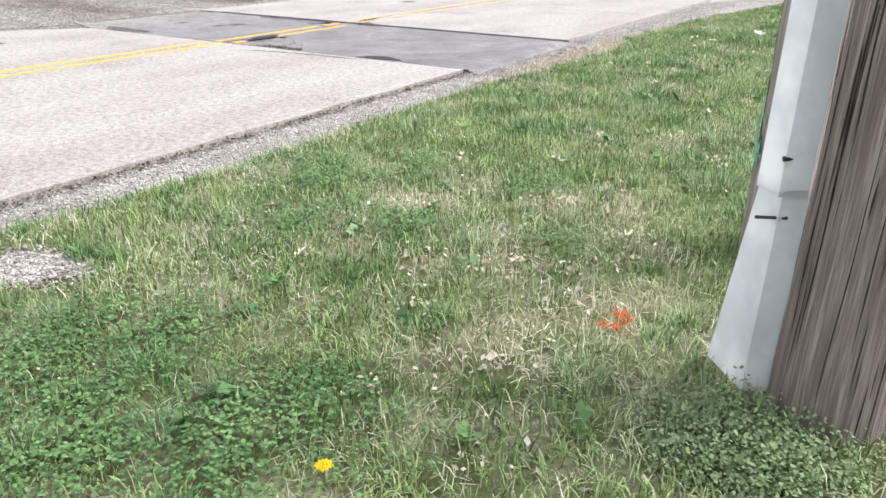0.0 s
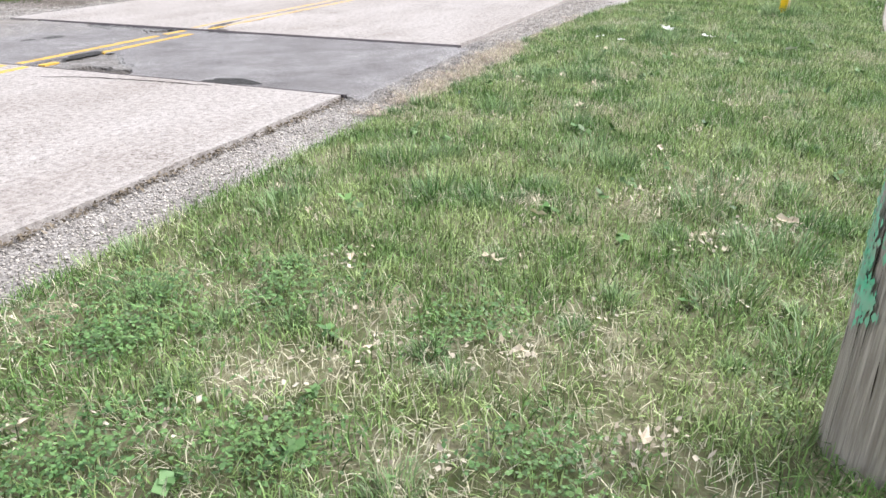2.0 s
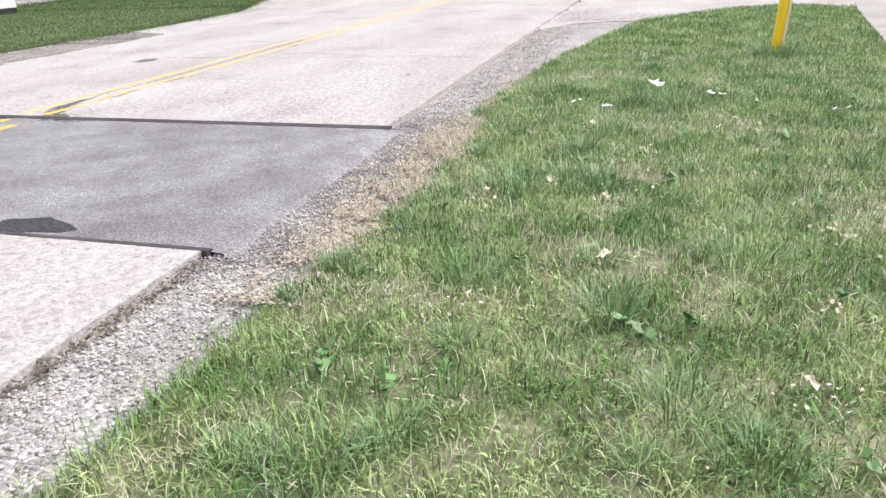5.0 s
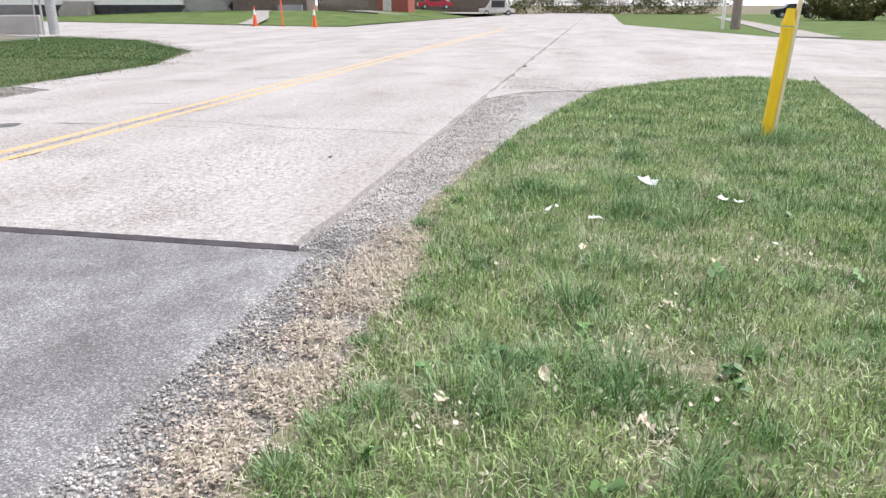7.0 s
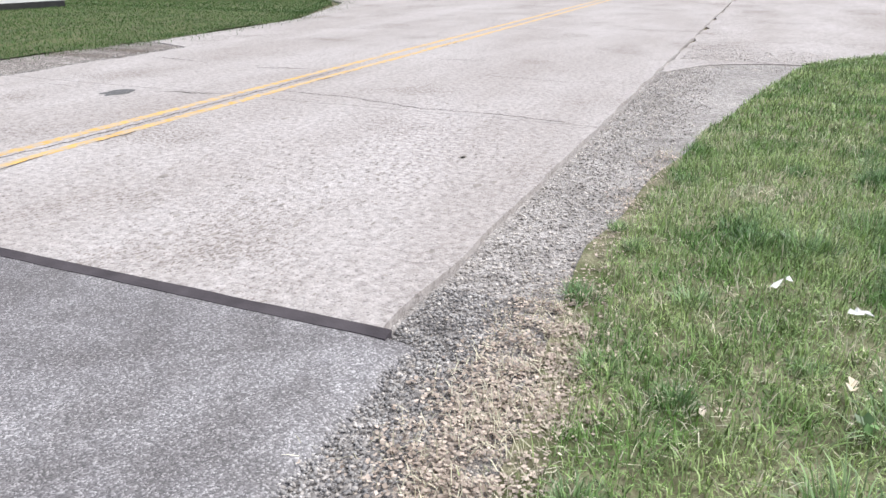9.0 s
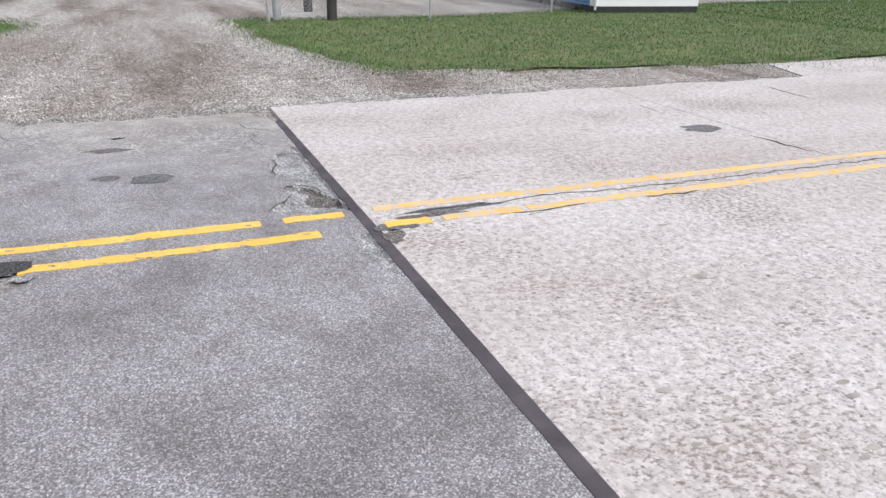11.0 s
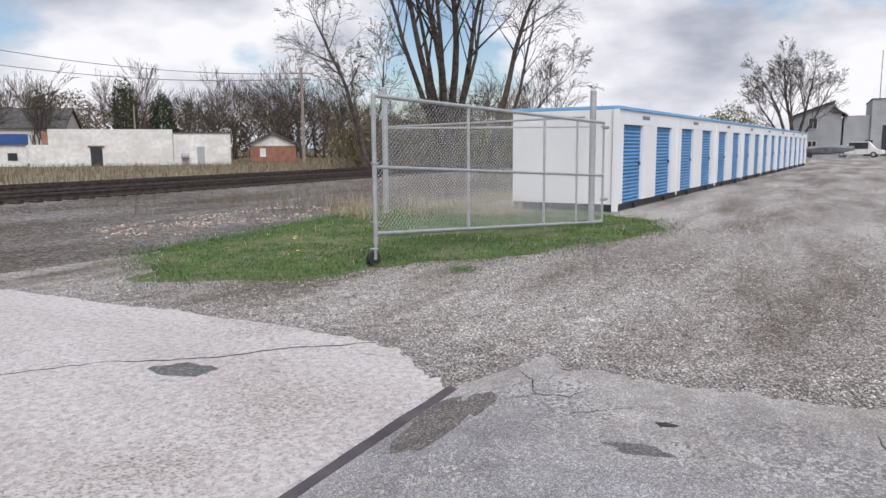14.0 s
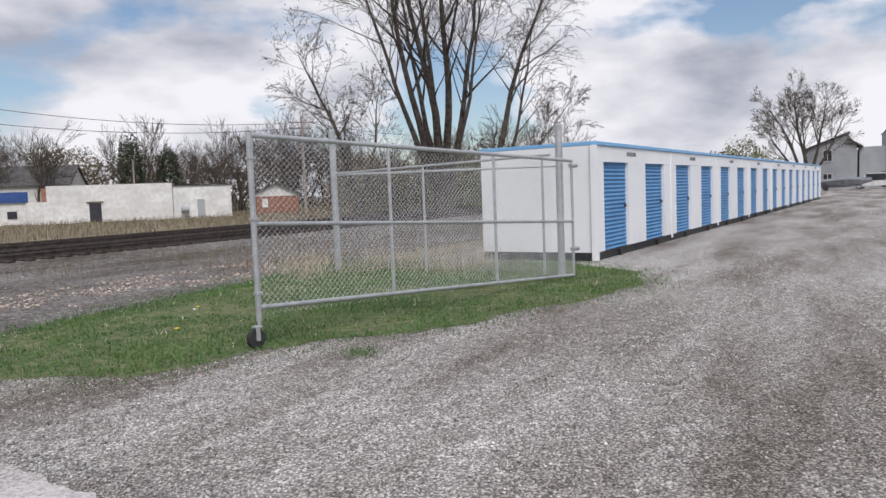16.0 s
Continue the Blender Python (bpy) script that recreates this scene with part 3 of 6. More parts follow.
def patch_depth(x, y):
    """How far the surface has broken down, and of what it is there."""
    jx = x + 0.03 * noise.noise((x * 9, y * 9, 1.0)) + 0.012 * noise.noise((x * 40, y * 40, 2.0))
    jy = y + 0.03 * noise.noise((x * 9, y * 9, 5.0)) + 0.012 * noise.noise((x * 40, y * 40, 6.0))
    crumb = 0.006 * noise.noise((x * 28, y * 28, 3.0)) + 0.004 * noise.noise((x * 60, y * 60, 4.0))
    if within(HOLE_SW, jx, jy):
        return 0.03 + crumb, 2
    if within(HOLE_S, jx, jy):
        # the broken rim towards the sound surface stays pale and higher
        off = min((Vector((jx, jy)) - (Vector(a) + (Vector(b) - Vector(a)) * min(1.0, max(0.0, (Vector((jx, jy)) - Vector(a)).dot(Vector(b) - Vector(a)) / (Vector(b) - Vector(a)).length_squared)))).length for a, b in zip(HOLE_S[4:9], HOLE_S[5:9]))
        if off < 0.035 + 0.03 * noise.noise((x * 14, y * 14, 8.0)):
            return 0.008 + crumb * 1.3, 1
        return 0.013 + crumb, 3
    if within(HOLE_LIP, jx, jy):
        return 0.034 + crumb, 2
    if within(HOLE_N, jx, jy):
        return 0.02 + crumb, 1
    if within(HOLE_NE, jx, jy):
        return 0.013 + crumb, 1
    return 0.0015 * noise.noise((x * 3, y * 3, 9)), 0


PNX, PNY = 330, 138
dust = random.Random(12)
pv, pf, pm = [], [], []
for j in range(PNY + 1):
    y = -2.528 + 2.588 * j / PNY
    west = -6.75 - 0.35 * abs(noise.noise((0, y * 2, 1))) - 0.12 * noise.noise((3, y * 7, 1))
    west = west + max(0.0, -2.25 - y) * 2.0 + max(0.0, y + 0.15) * 2.2
    for i in range(PNX + 1):
        x = 0.06 + (west - 0.06) * i / PNX
        if i < 4:
            x = 0.06 + (0.13 + 0.05 * noise.noise((1, y * 4, 2)) + 0.03 * noise.noise((1, y * 15, 2))) * (1 - i / 4)
        pv.append((x, y, -0.012 - patch_depth(x, y)[0] - (0.03 if i == PNX else 0.009 * max(0, 4 - i))))
for j in range(PNY):
    for i in range(PNX):
        a = j * (PNX + 1) + i
        pf.append((a, a + PNX + 1, a + PNX + 2, a + 1))
        c = [(pv[k][0], pv[k][1]) for k in pf[-1]]
        mx_, my_ = (c[0][0] + c[2][0]) / 2, (c[0][1] + c[2][1]) / 2
        kind_here = patch_depth(mx_, my_)[1]
        if kind_here == 0 and dust.uniform(0, 1) < (-4.9 - mx_) / 1.5 + 0.6 * noise.noise((mx_ * 1.2, my_ * 1.2, 7)):
            kind_here = 4
        pm.append(kind_here)
patch = raw("asphalt_patch", pv, pf, M_ASPHALT, road)
for m in (M_STAIN_L, M_STAIN_W, M_ASPHALT_OLD, M_ASPHALT_DUST):
    patch.data.materials.append(m)
patch.data.polygons.foreach_set("material_index", pm)
tagged(patch, "grey asphalt patch broken out beside its joints")
for y in (-2.53, 0.07):
    bm = bmesh.new()
    n = 60
    xe = -6.08 if y < -1 else -6.3
    up = [(xe - 0.01 + (0.045 - xe) * i / n, y + 0.027 + 0.004 * noise.noise((i * 0.4, y, 1))) for i in range(n + 1)]
    dn = [(xe + (0.035 - xe) * i / n, y - 0.031 + 0.006 * noise.noise((i * 0.4, y, 9))) for i in range(n + 1)]
    prism(bm, up + dn[::-1], -0.1, 0.0)
    for v in bm.verts:
        if v.co.z > -0.05:
            f = (v.co.y - y + 0.034) / 0.064
            v.co.z = 0.003 - 0.0125 * (f if y < -1 else 1 - f)
    part("joint_strip", bm, M_STRIP, road, "dark grey joint strip across the road")
# the centre lines, broken where the patch has crumbled
for x, runs in ((-3.42, [(-45, -2.6), (-2.44, -2.26), (-1.68, -0.22), (0.15, 0.42), (0.5, 1.0), (1.05, 40)]), (-3.70, [(-45, -2.62), (-2.46, -0.5), (-0.37, -0.02), (0.16, 40)])):
    for a, b in runs:
        z = -0.009 if a > -2.5 and b < 0.05 else 0.003
        n = max(2, min(120, int((b - a) / 0.06)))
        le = [(x - 0.046 - 0.02 * noise.noise((x, i * 0.7, 4)), a + (b - a) * i / n) for i in range(n + 1)]
        ri = [(x + 0.046 + 0.02 * noise.noise((x, i * 0.7, 8)), a + (b - a) * i / n) for i in range(n + 1)]
        part("centre_line", prism(bmesh.new(), ri + le[::-1], -0.03, z), M_PAINT if b < 0.5 else M_PAINT_OLD, road, "worn yellow centre line")
# cracks, shade painted along the hole lips, fills and spalls
ZA, ZC = -0.0095, 0.0022
for i, (pts, w, z) in enumerate([
    ([(-3.6, -2.47), (-3.55, -2.36), (-3.5, -2.28), (-3.52, -2.15), (-3.5, -2.05)], 0.018, ZA),
    ([(-5.4, -0.1), (-5.5, -0.22), (-5.72, -0.26), (-5.9, -0.12)], 0.006, ZA),
    ([(-5.95, -0.05), (-6.1, -0.25), (-6.35, -0.3)], 0.008, ZA),
    ([(-6.0, -2.2), (-6.2, -2.05), (-6.25, -1.85), (-6.5, -1.75)], 0.006, ZA),
    ([(-6.2, -2.05), (-6.45, -2.15), (-6.6, -2.3)], 0.008, ZA),
    ([(-5.9, -1.9), (-6.05, -1.68), (-6.3, -1.4)], 0.0035, ZA),
    # next five ribbons paint the dark shade under the lips of the holes
    ([(-2.48, -2.26), (-2.53, -2.27), (-2.62, -2.3), (-2.74, -2.28), (-2.85, -2.26), (-2.97, -2.29)], 0.016, ZA - 0.004),
    ([(-3.88, -0.41), (-4.0, -0.35), (-4.09, -0.26), (-4.18, -0.24)], 0.011, ZA - 0.001),
    ([(-4.3, -0.25), (-4.36, -0.22), (-4.34, -0.12), (-4.26, -0.05), (-4.1, 0.0)], 0.016, ZA - 0.004),
    ([(-4.59, -0.26), (-4.72, -0.27), (-4.88, -0.2), (-5.04, -0.21)], 0.012, ZA - 0.001),
    ([(-5.1, -0.16), (-5.2, -0.08), (-5.15, 0.0)], 0.02, ZA - 0.004),
    ([(-4.62, 5.58), (-4.3, 5.66), (-4.0, 5.72)], 0.02, ZC),
    ([(-4.5, 3.78), (-3.9, 3.86)], 0.02, ZC),
    ([(-3.4, 4.3), (-2.5, 4.25), (-1.7, 4.03), (-0.9, 4.05), (-0.2, 3.95)], 0.008, ZC),
    ([(-5.95, 3.66), (-5.55, 3.62)], 0.012, ZC),
    ([(-6.55, 5.84), (-5.6, 5.72)], 0.012, ZC),
    ([(-3.38, 0.42), (-3.41, 0.8), (-3.34, 1.05), (-3.42, 1.6), (-3.36, 2.1), (-3.43, 3.0), (-3.38, 4.2)], 0.012, ZC),
    ([(-3.56, 0.3), (-3.6, 1.2), (-3.55, 2.3), (-3.58, 6)], 0.009, ZC),
    ([(-5.55, -4.9), (-5.75, -4.55), (-6.0, -4.25), (-6.3, -4.05), (-6.75, -3.5)], 0.014, ZC), ([(-4.6, -5.6), (-5.0, -5.3), (-5.55, -4.9)], 0.008, ZC),
    ([(-2.9, -2.9), (-2.4, -2.75), (-1.7, -2.68), (-1.2, -2.66)], 0.02, ZC),
    ([(-4.6, 9.3), (-4.0, 9.5)], 0.02, ZC), ([(-2.9, 7.2), (-2.0, 7.3)], 0.009, ZC), ([(-5.8, 8.6), (-5.0, 8.7)], 0.012, ZC), ([(-1.9, 6.1), (-0.6, 6.0)], 0.008, ZC), ([(-4.4, 13.2), (-3.8, 13.3)], 0.02, ZC), ([(-6.0, 14), (-5.2, 14.1)], 0.014, ZC),
    ([(-3.36, 5.0), (-3.44, 7), (-3.38, 9), (-3.43, 12)], 0.016, ZC),
]):
    part("crack_and_lip_shade", ribbon(bmesh.new(), pts, w, z, i), M_CRACK_LIPSHADE, road)
for i, (x, y, rx, ry, z, m) in enumerate([
    (-3.46, -1.87, 0.1, 0.24, ZA + 0.002, M_TAR), (-3.41, -2.02, 0.05, 0.16, ZA + 0.0016, M_TAR), (-3.38, 0.2, 0.07, 0.13, ZC, M_STAIN), (-3.22, 0.14, 0.1, 0.06, ZC, M_STAIN_W), (-3.49, 0.46, 0.03, 0.25, ZC, M_STAIN_W), (-1.2, -2.40, 0.26, 0.15, ZA, M_TAR), (-5.62, -2.38, 0.42, 0.13, ZA, M_STAIN_W), (-4.8, -1.03, 0.1, 0.14, ZA, M_STAIN), (-5.65, -1.32, 0.06, 0.15, ZA, M_STAIN), (-5.9, -2.3, 0.2, 0.1, ZA + 0.0003, M_STAIN_W),
    (-4.9, -1.32, 0.06, 0.1, ZA, M_STAIN), (-6.04, -1.26, 0.03, 0.05, ZA, M_TAR), (-5.62, -4.3, 0.12, 0.2, ZC, M_STAIN), (-5.7, -4.17, 0.08, 0.1, ZC + 0.0003, M_STAIN), (-4.87, 3.55, 0.13, 0.2, ZC, M_STAIN),
    (-3.31, -1.65, 0.04, 0.05, ZA + 0.002, M_STAIN_L), (-3.57, 0.62, 0.05, 0.3, ZC, M_STAIN),
]):
    part("road_fill", blotch(bmesh.new(), x, y, rx, ry, z, i + 1.3), m, road)
wear = random.Random(9)
bm_a, bm_c = bmesh.new(), bmesh.new()
for k in range(260):
    x, y = wear.choice((-3.42, -3.70)) + wear.choice((-1, 1)) * (0.05 - abs(wear.gauss(0, 0.022))), wear.choice((wear.uniform(-2.4, -0.1), wear.uniform(-6, -2.65), wear.uniform(0.2, 7)))
    r, on_patch = wear.uniform(0.004, 0.013), -2.45 < y < 0.0
    blotch(bm_a if on_patch else bm_c, x, y, r * 0.7, r * wear.uniform(0.8, 2.5), -0.0082 if on_patch else 0.0042, k * 1.9, 8)
tagged(part("paint_chips", bm_a, M_ASPHALT, road, "bare asphalt where paint has worn off"), kind="stuff")
tagged(part("paint_chips", bm_c, M_CONCRETE, road, "bare concrete where paint has worn off"), kind="stuff")
rng = random.Random(4)
bm = bmesh.new()
for k in range(520):
    x, y = rng.uniform(-6.8, -0.1), rng.choice([rng.uniform(-9, -2.7), rng.uniform(0.2, 12), rng.uniform(0.2, 5)])
    r = rng.uniform(0.005, 0.016) * (1.7 if rng.random() < 0.1 else 1)
    blotch(bm, x, y, r, r * rng.uniform(1.0, 2.6), 0.0015, k * 1.7, 8)
for cx0, cy0, sx, sy, k1 in ((-1.4, -5.0, 0.5, 0.8, 260), (-1.6, 1.9, 0.5, 0.9, 620), (-0.9, 2.9, 0.35, 0.9, 330), (-4.6, 2.2, 0.5, 0.9, 160), (-2.4, -3.6, 0.5, 0.4, 120), (-5.0, -3.6, 0.7, 0.5, 140), (-4.2, 0.9, 0.6, 0.4, 120)):
    for k in range(k1):
        r = rng.uniform(0.003, 0.011)
        blotch(bm, min(-0.05, cx0 + rng.gauss(0, sx)), cy0 + rng.gauss(0, sy) * 0.9, r, r * rng.uniform(0.8, 2.2), 0.0016, k * 1.3 + cx0, 7)
bm_keep = [f for f in bm.faces if not (-2.7 < f.calc_center_median().y < 0.2)]
bmesh.ops.delete(bm, geom=[f for f in bm.faces if f not in set(bm_keep)], context="FACES")
tagged(part("spalls", bm, M_SPALL, road), kind="stuff")

tagged(sheet("lawn_east", [(5.9, -40), (5.9, -1), (6.15, 3.6), (6.65, 11.0), (7.6, 12.1), (60, 12.9), (60, -40)], -0.03, M_LAWN_FAR, 1.0, 0.05, 8.0), "grass beyond the sidewalk", "lawn", kind="structure")
walk_l = [(4.2, -30), (4.25, -1), (4.55, 3.6), (5.5, 10.8), (5.75, 12.0)]
walk_r = [(5.75, -30), (5.8, -1), (6.1, 3.6), (6.6, 11.0), (7.2, 12.2)]
sidewalk = empty("sidewalk", "tan concrete sidewalk in square slabs", "sidewalk", kind="structure")


def along(line, y):
    for (xa, ya), (xb, yb) in zip(line, line[1:]):
        if y <= yb:
            return xa + (xb - xa) * (y - ya) / (yb - ya)
    return line[-1][0]


ys = list(np.arange(-15.2, 12, 1.6)) + [12.0]
for a, b in zip(ys, ys[1:]):
    part("slab", prism(bmesh.new(), [(along(walk_l, a), a + 0.006), (along(walk_r, a), a + 0.006), (along(walk_r, b), b - 0.006), (along(walk_l, b), b - 0.006)], -0.2, -0.005), M_WALKWAY, sidewalk)
far_walk = empty("sidewalk", "pale far sidewalk beyond the cross street", "sidewalk", kind="structure")
part("slab", prism(bmesh.new(), [(9.7, 31.3), (11.5, 30.4), (15.6, 90), (14.6, 90)], -0.1, 0.035), M_WALKWAY, far_walk)
tagged(part("cross_street", prism(bmesh.new(), ragged([(0.02, 7.4), (0.5, 8.3), (1.2, 8.7), (1.75, 8.75), (3.2, 10.7), (4.45, 11.6), (5.5, 10.9), (7.2, 12.0), (60, 13), (60, 27), (12.4, 29.2), (9.0, 32.5), (3.4, 52), (3.8, 140), (0.02, 140)], 0.25, 0.07, 14.0), -0.2, -0.028), M_CONCRETE), "pale cross street joining the road", "road", kind="structure")
tagged(part("side_street", prism(bmesh.new(), [(-6.95, 7.0), (-8.0, 7.4), (-8.3, 12), (-10.2, 17.2), (-16.2, 23.6), (-24.6, 26.5), (-60, 38), (-90, 48), (-90, 71), (-42.4, 53), (-21.7, 45.4), (-14.0, 42.6), (-11.5, 116), (-6.95, 116)], -0.2, -0.014), M_CONCRETE), "pale side street opposite", "road", kind="structure")

# ---- railway ----
def railway(y):
    t = empty("railway_track", "rusty railway track on a low ballast bank", "railway track", (0, y, 0))
    bm = bmesh.new()
    for x0, x1 in ((-160, 160),):
        prof = [(-2.6, -0.05), (-1.5, 0.12), (1.5, 0.12), (2.6, -0.05)]
        vs = [[bm.verts.new((x, p[0], p[1])) for p in prof] for x in (x0, x1)]
        for i in range(3):
            bm.faces.new((vs[0][i], vs[1][i], vs[1][i + 1], vs[0][i + 1]))
    bmesh.ops.recalc_face_normals(bm, faces=bm.faces[:])
    for f in bm.faces:
        if f.normal.z < 0:
            f.normal_flip()
    part("ballast", bm, M_BALLAST, t)
    for side in (-0.72, 0.72):
        bm = bmesh.new()
        box(bm, -160, 160, side - 0.035, side + 0.035, 0.27, 0.32)
        box(bm, -160, 160, side - 0.01, side + 0.01, 0.19, 0.271)
        box(bm, -160, 160, side - 0.07, side + 0.07, 0.17, 0.191)
        part("rail", bm, M_RUST, t)
    tie = None
    for k in range(150):
        if tie is None:
            tie = part("sleeper", box(bmesh.new(), -0.11, 0.11, -1.25, 1.25, 0.03, 0.17, 0.01), M_TIE, t)
        else:
            o = new("sleeper", tie.data)
            o.parent = t
            o.location = (-70 + k * 0.52, 0, 0)
    tie.location = (-70, 0, 0)


railway(-19.6)
railway(-24.0)

# ---- storage yard ----
def roller_door(w, z0, z1):
    """A ribbed steel curtain, its ribs real folds."""
    bm = bmesh.new()
    n = int((z1 - z0) / 0.085)
    rows = []
    for i in range(n * 2 + 1):
        z = z0 + (z1 - z0) * i / (n * 2)
        y = 0.055 + (0.032 if i % 2 else 0.0)
        rows.append((bm.verts.new((0, y, z)), bm.verts.new((w, y, z))))
    for (a, b), (c, d) in zip(rows, rows[1:]):
        bm.faces.new((a, b, d, c))
    return bm


def storage_unit(length, depth, doors, label, group, first=False):
    u = empty("storage_unit", label, "storage unit", group=group)
    edges = [0.0]
    for a, b in doors:
        edges += [a, b]
    edges.append(length)
    for a, b in zip(edges[::2], edges[1::2]):
        part("wall_panel", box(bmesh.new(), a + (0.004 if a == 0 else 0), b - (0.004 if b == length else 0), 0, 0.09, 0.14, 1.94), M_WHITE, u)
    part("header", box(bmesh.new(), 0.004, length - 0.004, 0, 0.09, 1.942, 2.26), M_WHITE, u)
    part("shell", box(bmesh.new(), 0.004, length - 0.004, 0.1, depth, 0.14, 2.26), M_WHITE, u)
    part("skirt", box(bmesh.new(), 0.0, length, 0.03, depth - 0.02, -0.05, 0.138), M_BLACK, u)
    part("roof_edge", box(bmesh.new(), 0.0, length, -0.04, depth + 0.04, 2.262, 2.34, 0.01), M_TRIMBLUE, u, "blue steel roof edge")
    for a, b in doors:
        d = part("roller_door", roller_door(b - a, 0.14, 1.94), M_BLUE, u, "blue ribbed roll-up door")
        d.location = (a, 0, 0)
        part("latch", box(bmesh.new(), b - a - 0.14, b - a - 0.05, 0.03, 0.065, 0.98, 1.05, 0.004), M_DARK, d, "dark latch")
    part("joint_cover", box(bmesh.new(), length - 0.05, length + 0.05, -0.02, 0.0, 0.05, 2.25), M_WHITE, u)
    for k in range(2):
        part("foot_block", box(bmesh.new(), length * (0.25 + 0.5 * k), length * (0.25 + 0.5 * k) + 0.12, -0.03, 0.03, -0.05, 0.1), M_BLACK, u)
    bm = bmesh.new()
    for k in range(5):
        box(bm, length * 0.36 + k * 0.13, length * 0.36 + k * 0.13 + 0.09, -0.004, 0.0, 2.08, 2.17)
    part("lettering_bars", bm, M_DARK, u, "dark unreadable lettering as bars")
    return u


L_UNIT = 5.5
base = Matrix.Translation((-18.7, -4.63, 0)) @ pose(0, 0, 0, 0, 0, 175.8)
u0 = storage_unit(L_UNIT, 2.55, [(0.5, 2.05), (3.3, 4.85)], "white steel storage unit with two blue roll-up doors", "row of storage units")
u0.matrix_basis = base
for k in range(1, 8):
    copy_thing(u0, base @ Matrix.Translation((L_UNIT * k, 0, 0)))
trim = tagged(part("corner_trim", box(bmesh.new(), -0.05, 0.06, -0.045, 0.08, -0.02, 2.26, 0.006), M_WHITE), "white corner post of the storage row", "trim", kind="structure")
trim.matrix_basis = base
# rows across the yard
u1 = storage_unit(5.0, 3.0, [(0.35, 2.3), (2.7, 4.65)], "white storage unit with wide blue roll-up doors", "storage units across the yard")
row_b = Matrix.Translation((-36.5, 12.25, 0)) @ pose(0, 0, 0, 0, 0, -6.4)
u1.matrix_basis = row_b
for k in range(1, 4):
    copy_thing(u1, row_b @ Matrix.Translation((5.0 * k, 0, 0)))
row_c = Matrix.Translation((-66, 13.6, 0)) @ pose(0, 0, 0, 0, 0, -4.4)
for k in range(5):
    copy_thing(u1, row_c @ Matrix.Translation((5.0 * k, 0, 0)))


def chain_link(u, z0, z1, pitch=0.07, r=0.0018):
    """Two sets of crossed wires in the x-z plane."""
    bm = bmesh.new()
    h = z1 - z0
    for way in (1, -1):
        n = int((u + h) / pitch)
        for i in range(n):
            s = -h + i * pitch if way > 0 else i * pitch
            a, b = max(s, 0.0), min(s + h, u)
            if way < 0:
                a, b = max(s - h, 0.0), min(s, u)
            if b - a < 0.01:
                continue
            za, zb = (z0 + (a - s), z0 + (b - s)) if way > 0 else (z0 + (s - a), z0 + (s - b))
            p, q = Vector((a, r * way, za)), Vector((b, r * way, zb))
            d = (q - p).normalized()
            e1, e2 = Vector((0, 1, 0)), d.cross(Vector((0, 1, 0)))
            ring = [(e1 * math.cos(k) + e2 * math.sin(k)) * r for k in (0, 2.094, 4.189)]
            v0, v1 = [bm.verts.new(p + o) for o in ring], [bm.verts.new(q + o) for o in ring]
            for k in range(3):
                bm.faces.new((v0[k], v0[(k + 1) % 3], v1[(k + 1) % 3], v1[k]))
    return bm


def gate_mesh(length):
    """The gate's wire, sheared to follow its tilted frame, with its cut ends above the top rail."""
    bm = chain_link(length, 0.02, 1.92)
    for v in bm.verts:
        v.co.z += 0.27 * v.co.x / length - (0.08 * v.co.x / length) * max(0.0, (v.co.z - 1.0))
    return bm


GX0, GY0, GX1, GY1 = -16.03, -4.23, -10.02, -5.53
G_LEN = math.hypot(GX1 - GX0, GY1 - GY0)
gate = empty("gate", "open galvanised chain link gate on a wheel", "gate", (GX0, GY0, 0), math.degrees(math.atan2(GY1 - GY0, GX1 - GX0)))
part("top_rail", tube(bmesh.new(), (0, 0, 1.88), (G_LEN, 0, 2.08), 0.026, seg=12), M_GALV, gate)
part("middle_rail", tube(bmesh.new(), (0, 0, 0.9), (G_LEN, 0, 1.21), 0.021, seg=12), M_GALV, gate)
part("bottom_rail", tube(bmesh.new(), (0, 0, 0.02), (G_LEN, 0, 0.375), 0.026, seg=12), M_GALV, gate)
for s in (0.0, 0.345, 0.685):
    part("upright", tube(bmesh.new(), (G_LEN * s, 0, 0.02 + 0.355 * s), (G_LEN * s, 0, 1.88 + 0.2 * s), 0.021, seg=12), M_GALV, gate)
part("end_upright", tube(bmesh.new(), (G_LEN, 0, 0.24), (G_LEN, 0, 2.1), 0.03, seg=12), M_GALV, gate)
net = part("mesh", gate_mesh(G_LEN - 0.06), M_WIRE, gate, "chain link wire mesh")
net.location = (0.03, 0, 0)
for z in (0.45, 1.8):
    part("hinge", tube(bmesh.new(), (-0.16, 0, z), (0.05, 0, z), 0.035, seg=10), M_GALV, gate)
wheel = part("wheel", tube(bmesh.new(), (G_LEN + 0.05, -0.028, 0.07), (G_LEN + 0.05, 0.028, 0.07), 0.095, seg=24), M_RUBBER, gate, "small black rubber wheel")
bm = bmesh.new()
for y in (-0.04, 0.034):
    box(bm, G_LEN + 0.02, G_LEN + 0.07, y, y + 0.006, 0.05, 0.18, 0.002)
box(bm, G_LEN - 0.01, G_LEN + 0.07, -0.042, 0.042, 0.175, 0.195, 0.004)
tube(bm, (G_LEN, 0, 0.19), (G_LEN, 0, 0.26), 0.02, seg=12)
tube(bm, (G_LEN + 0.05, -0.05, 0.07), (G_LEN + 0.05, 0.05, 0.07), 0.022, seg=12)
part("fork", bm, M_GALV, wheel)
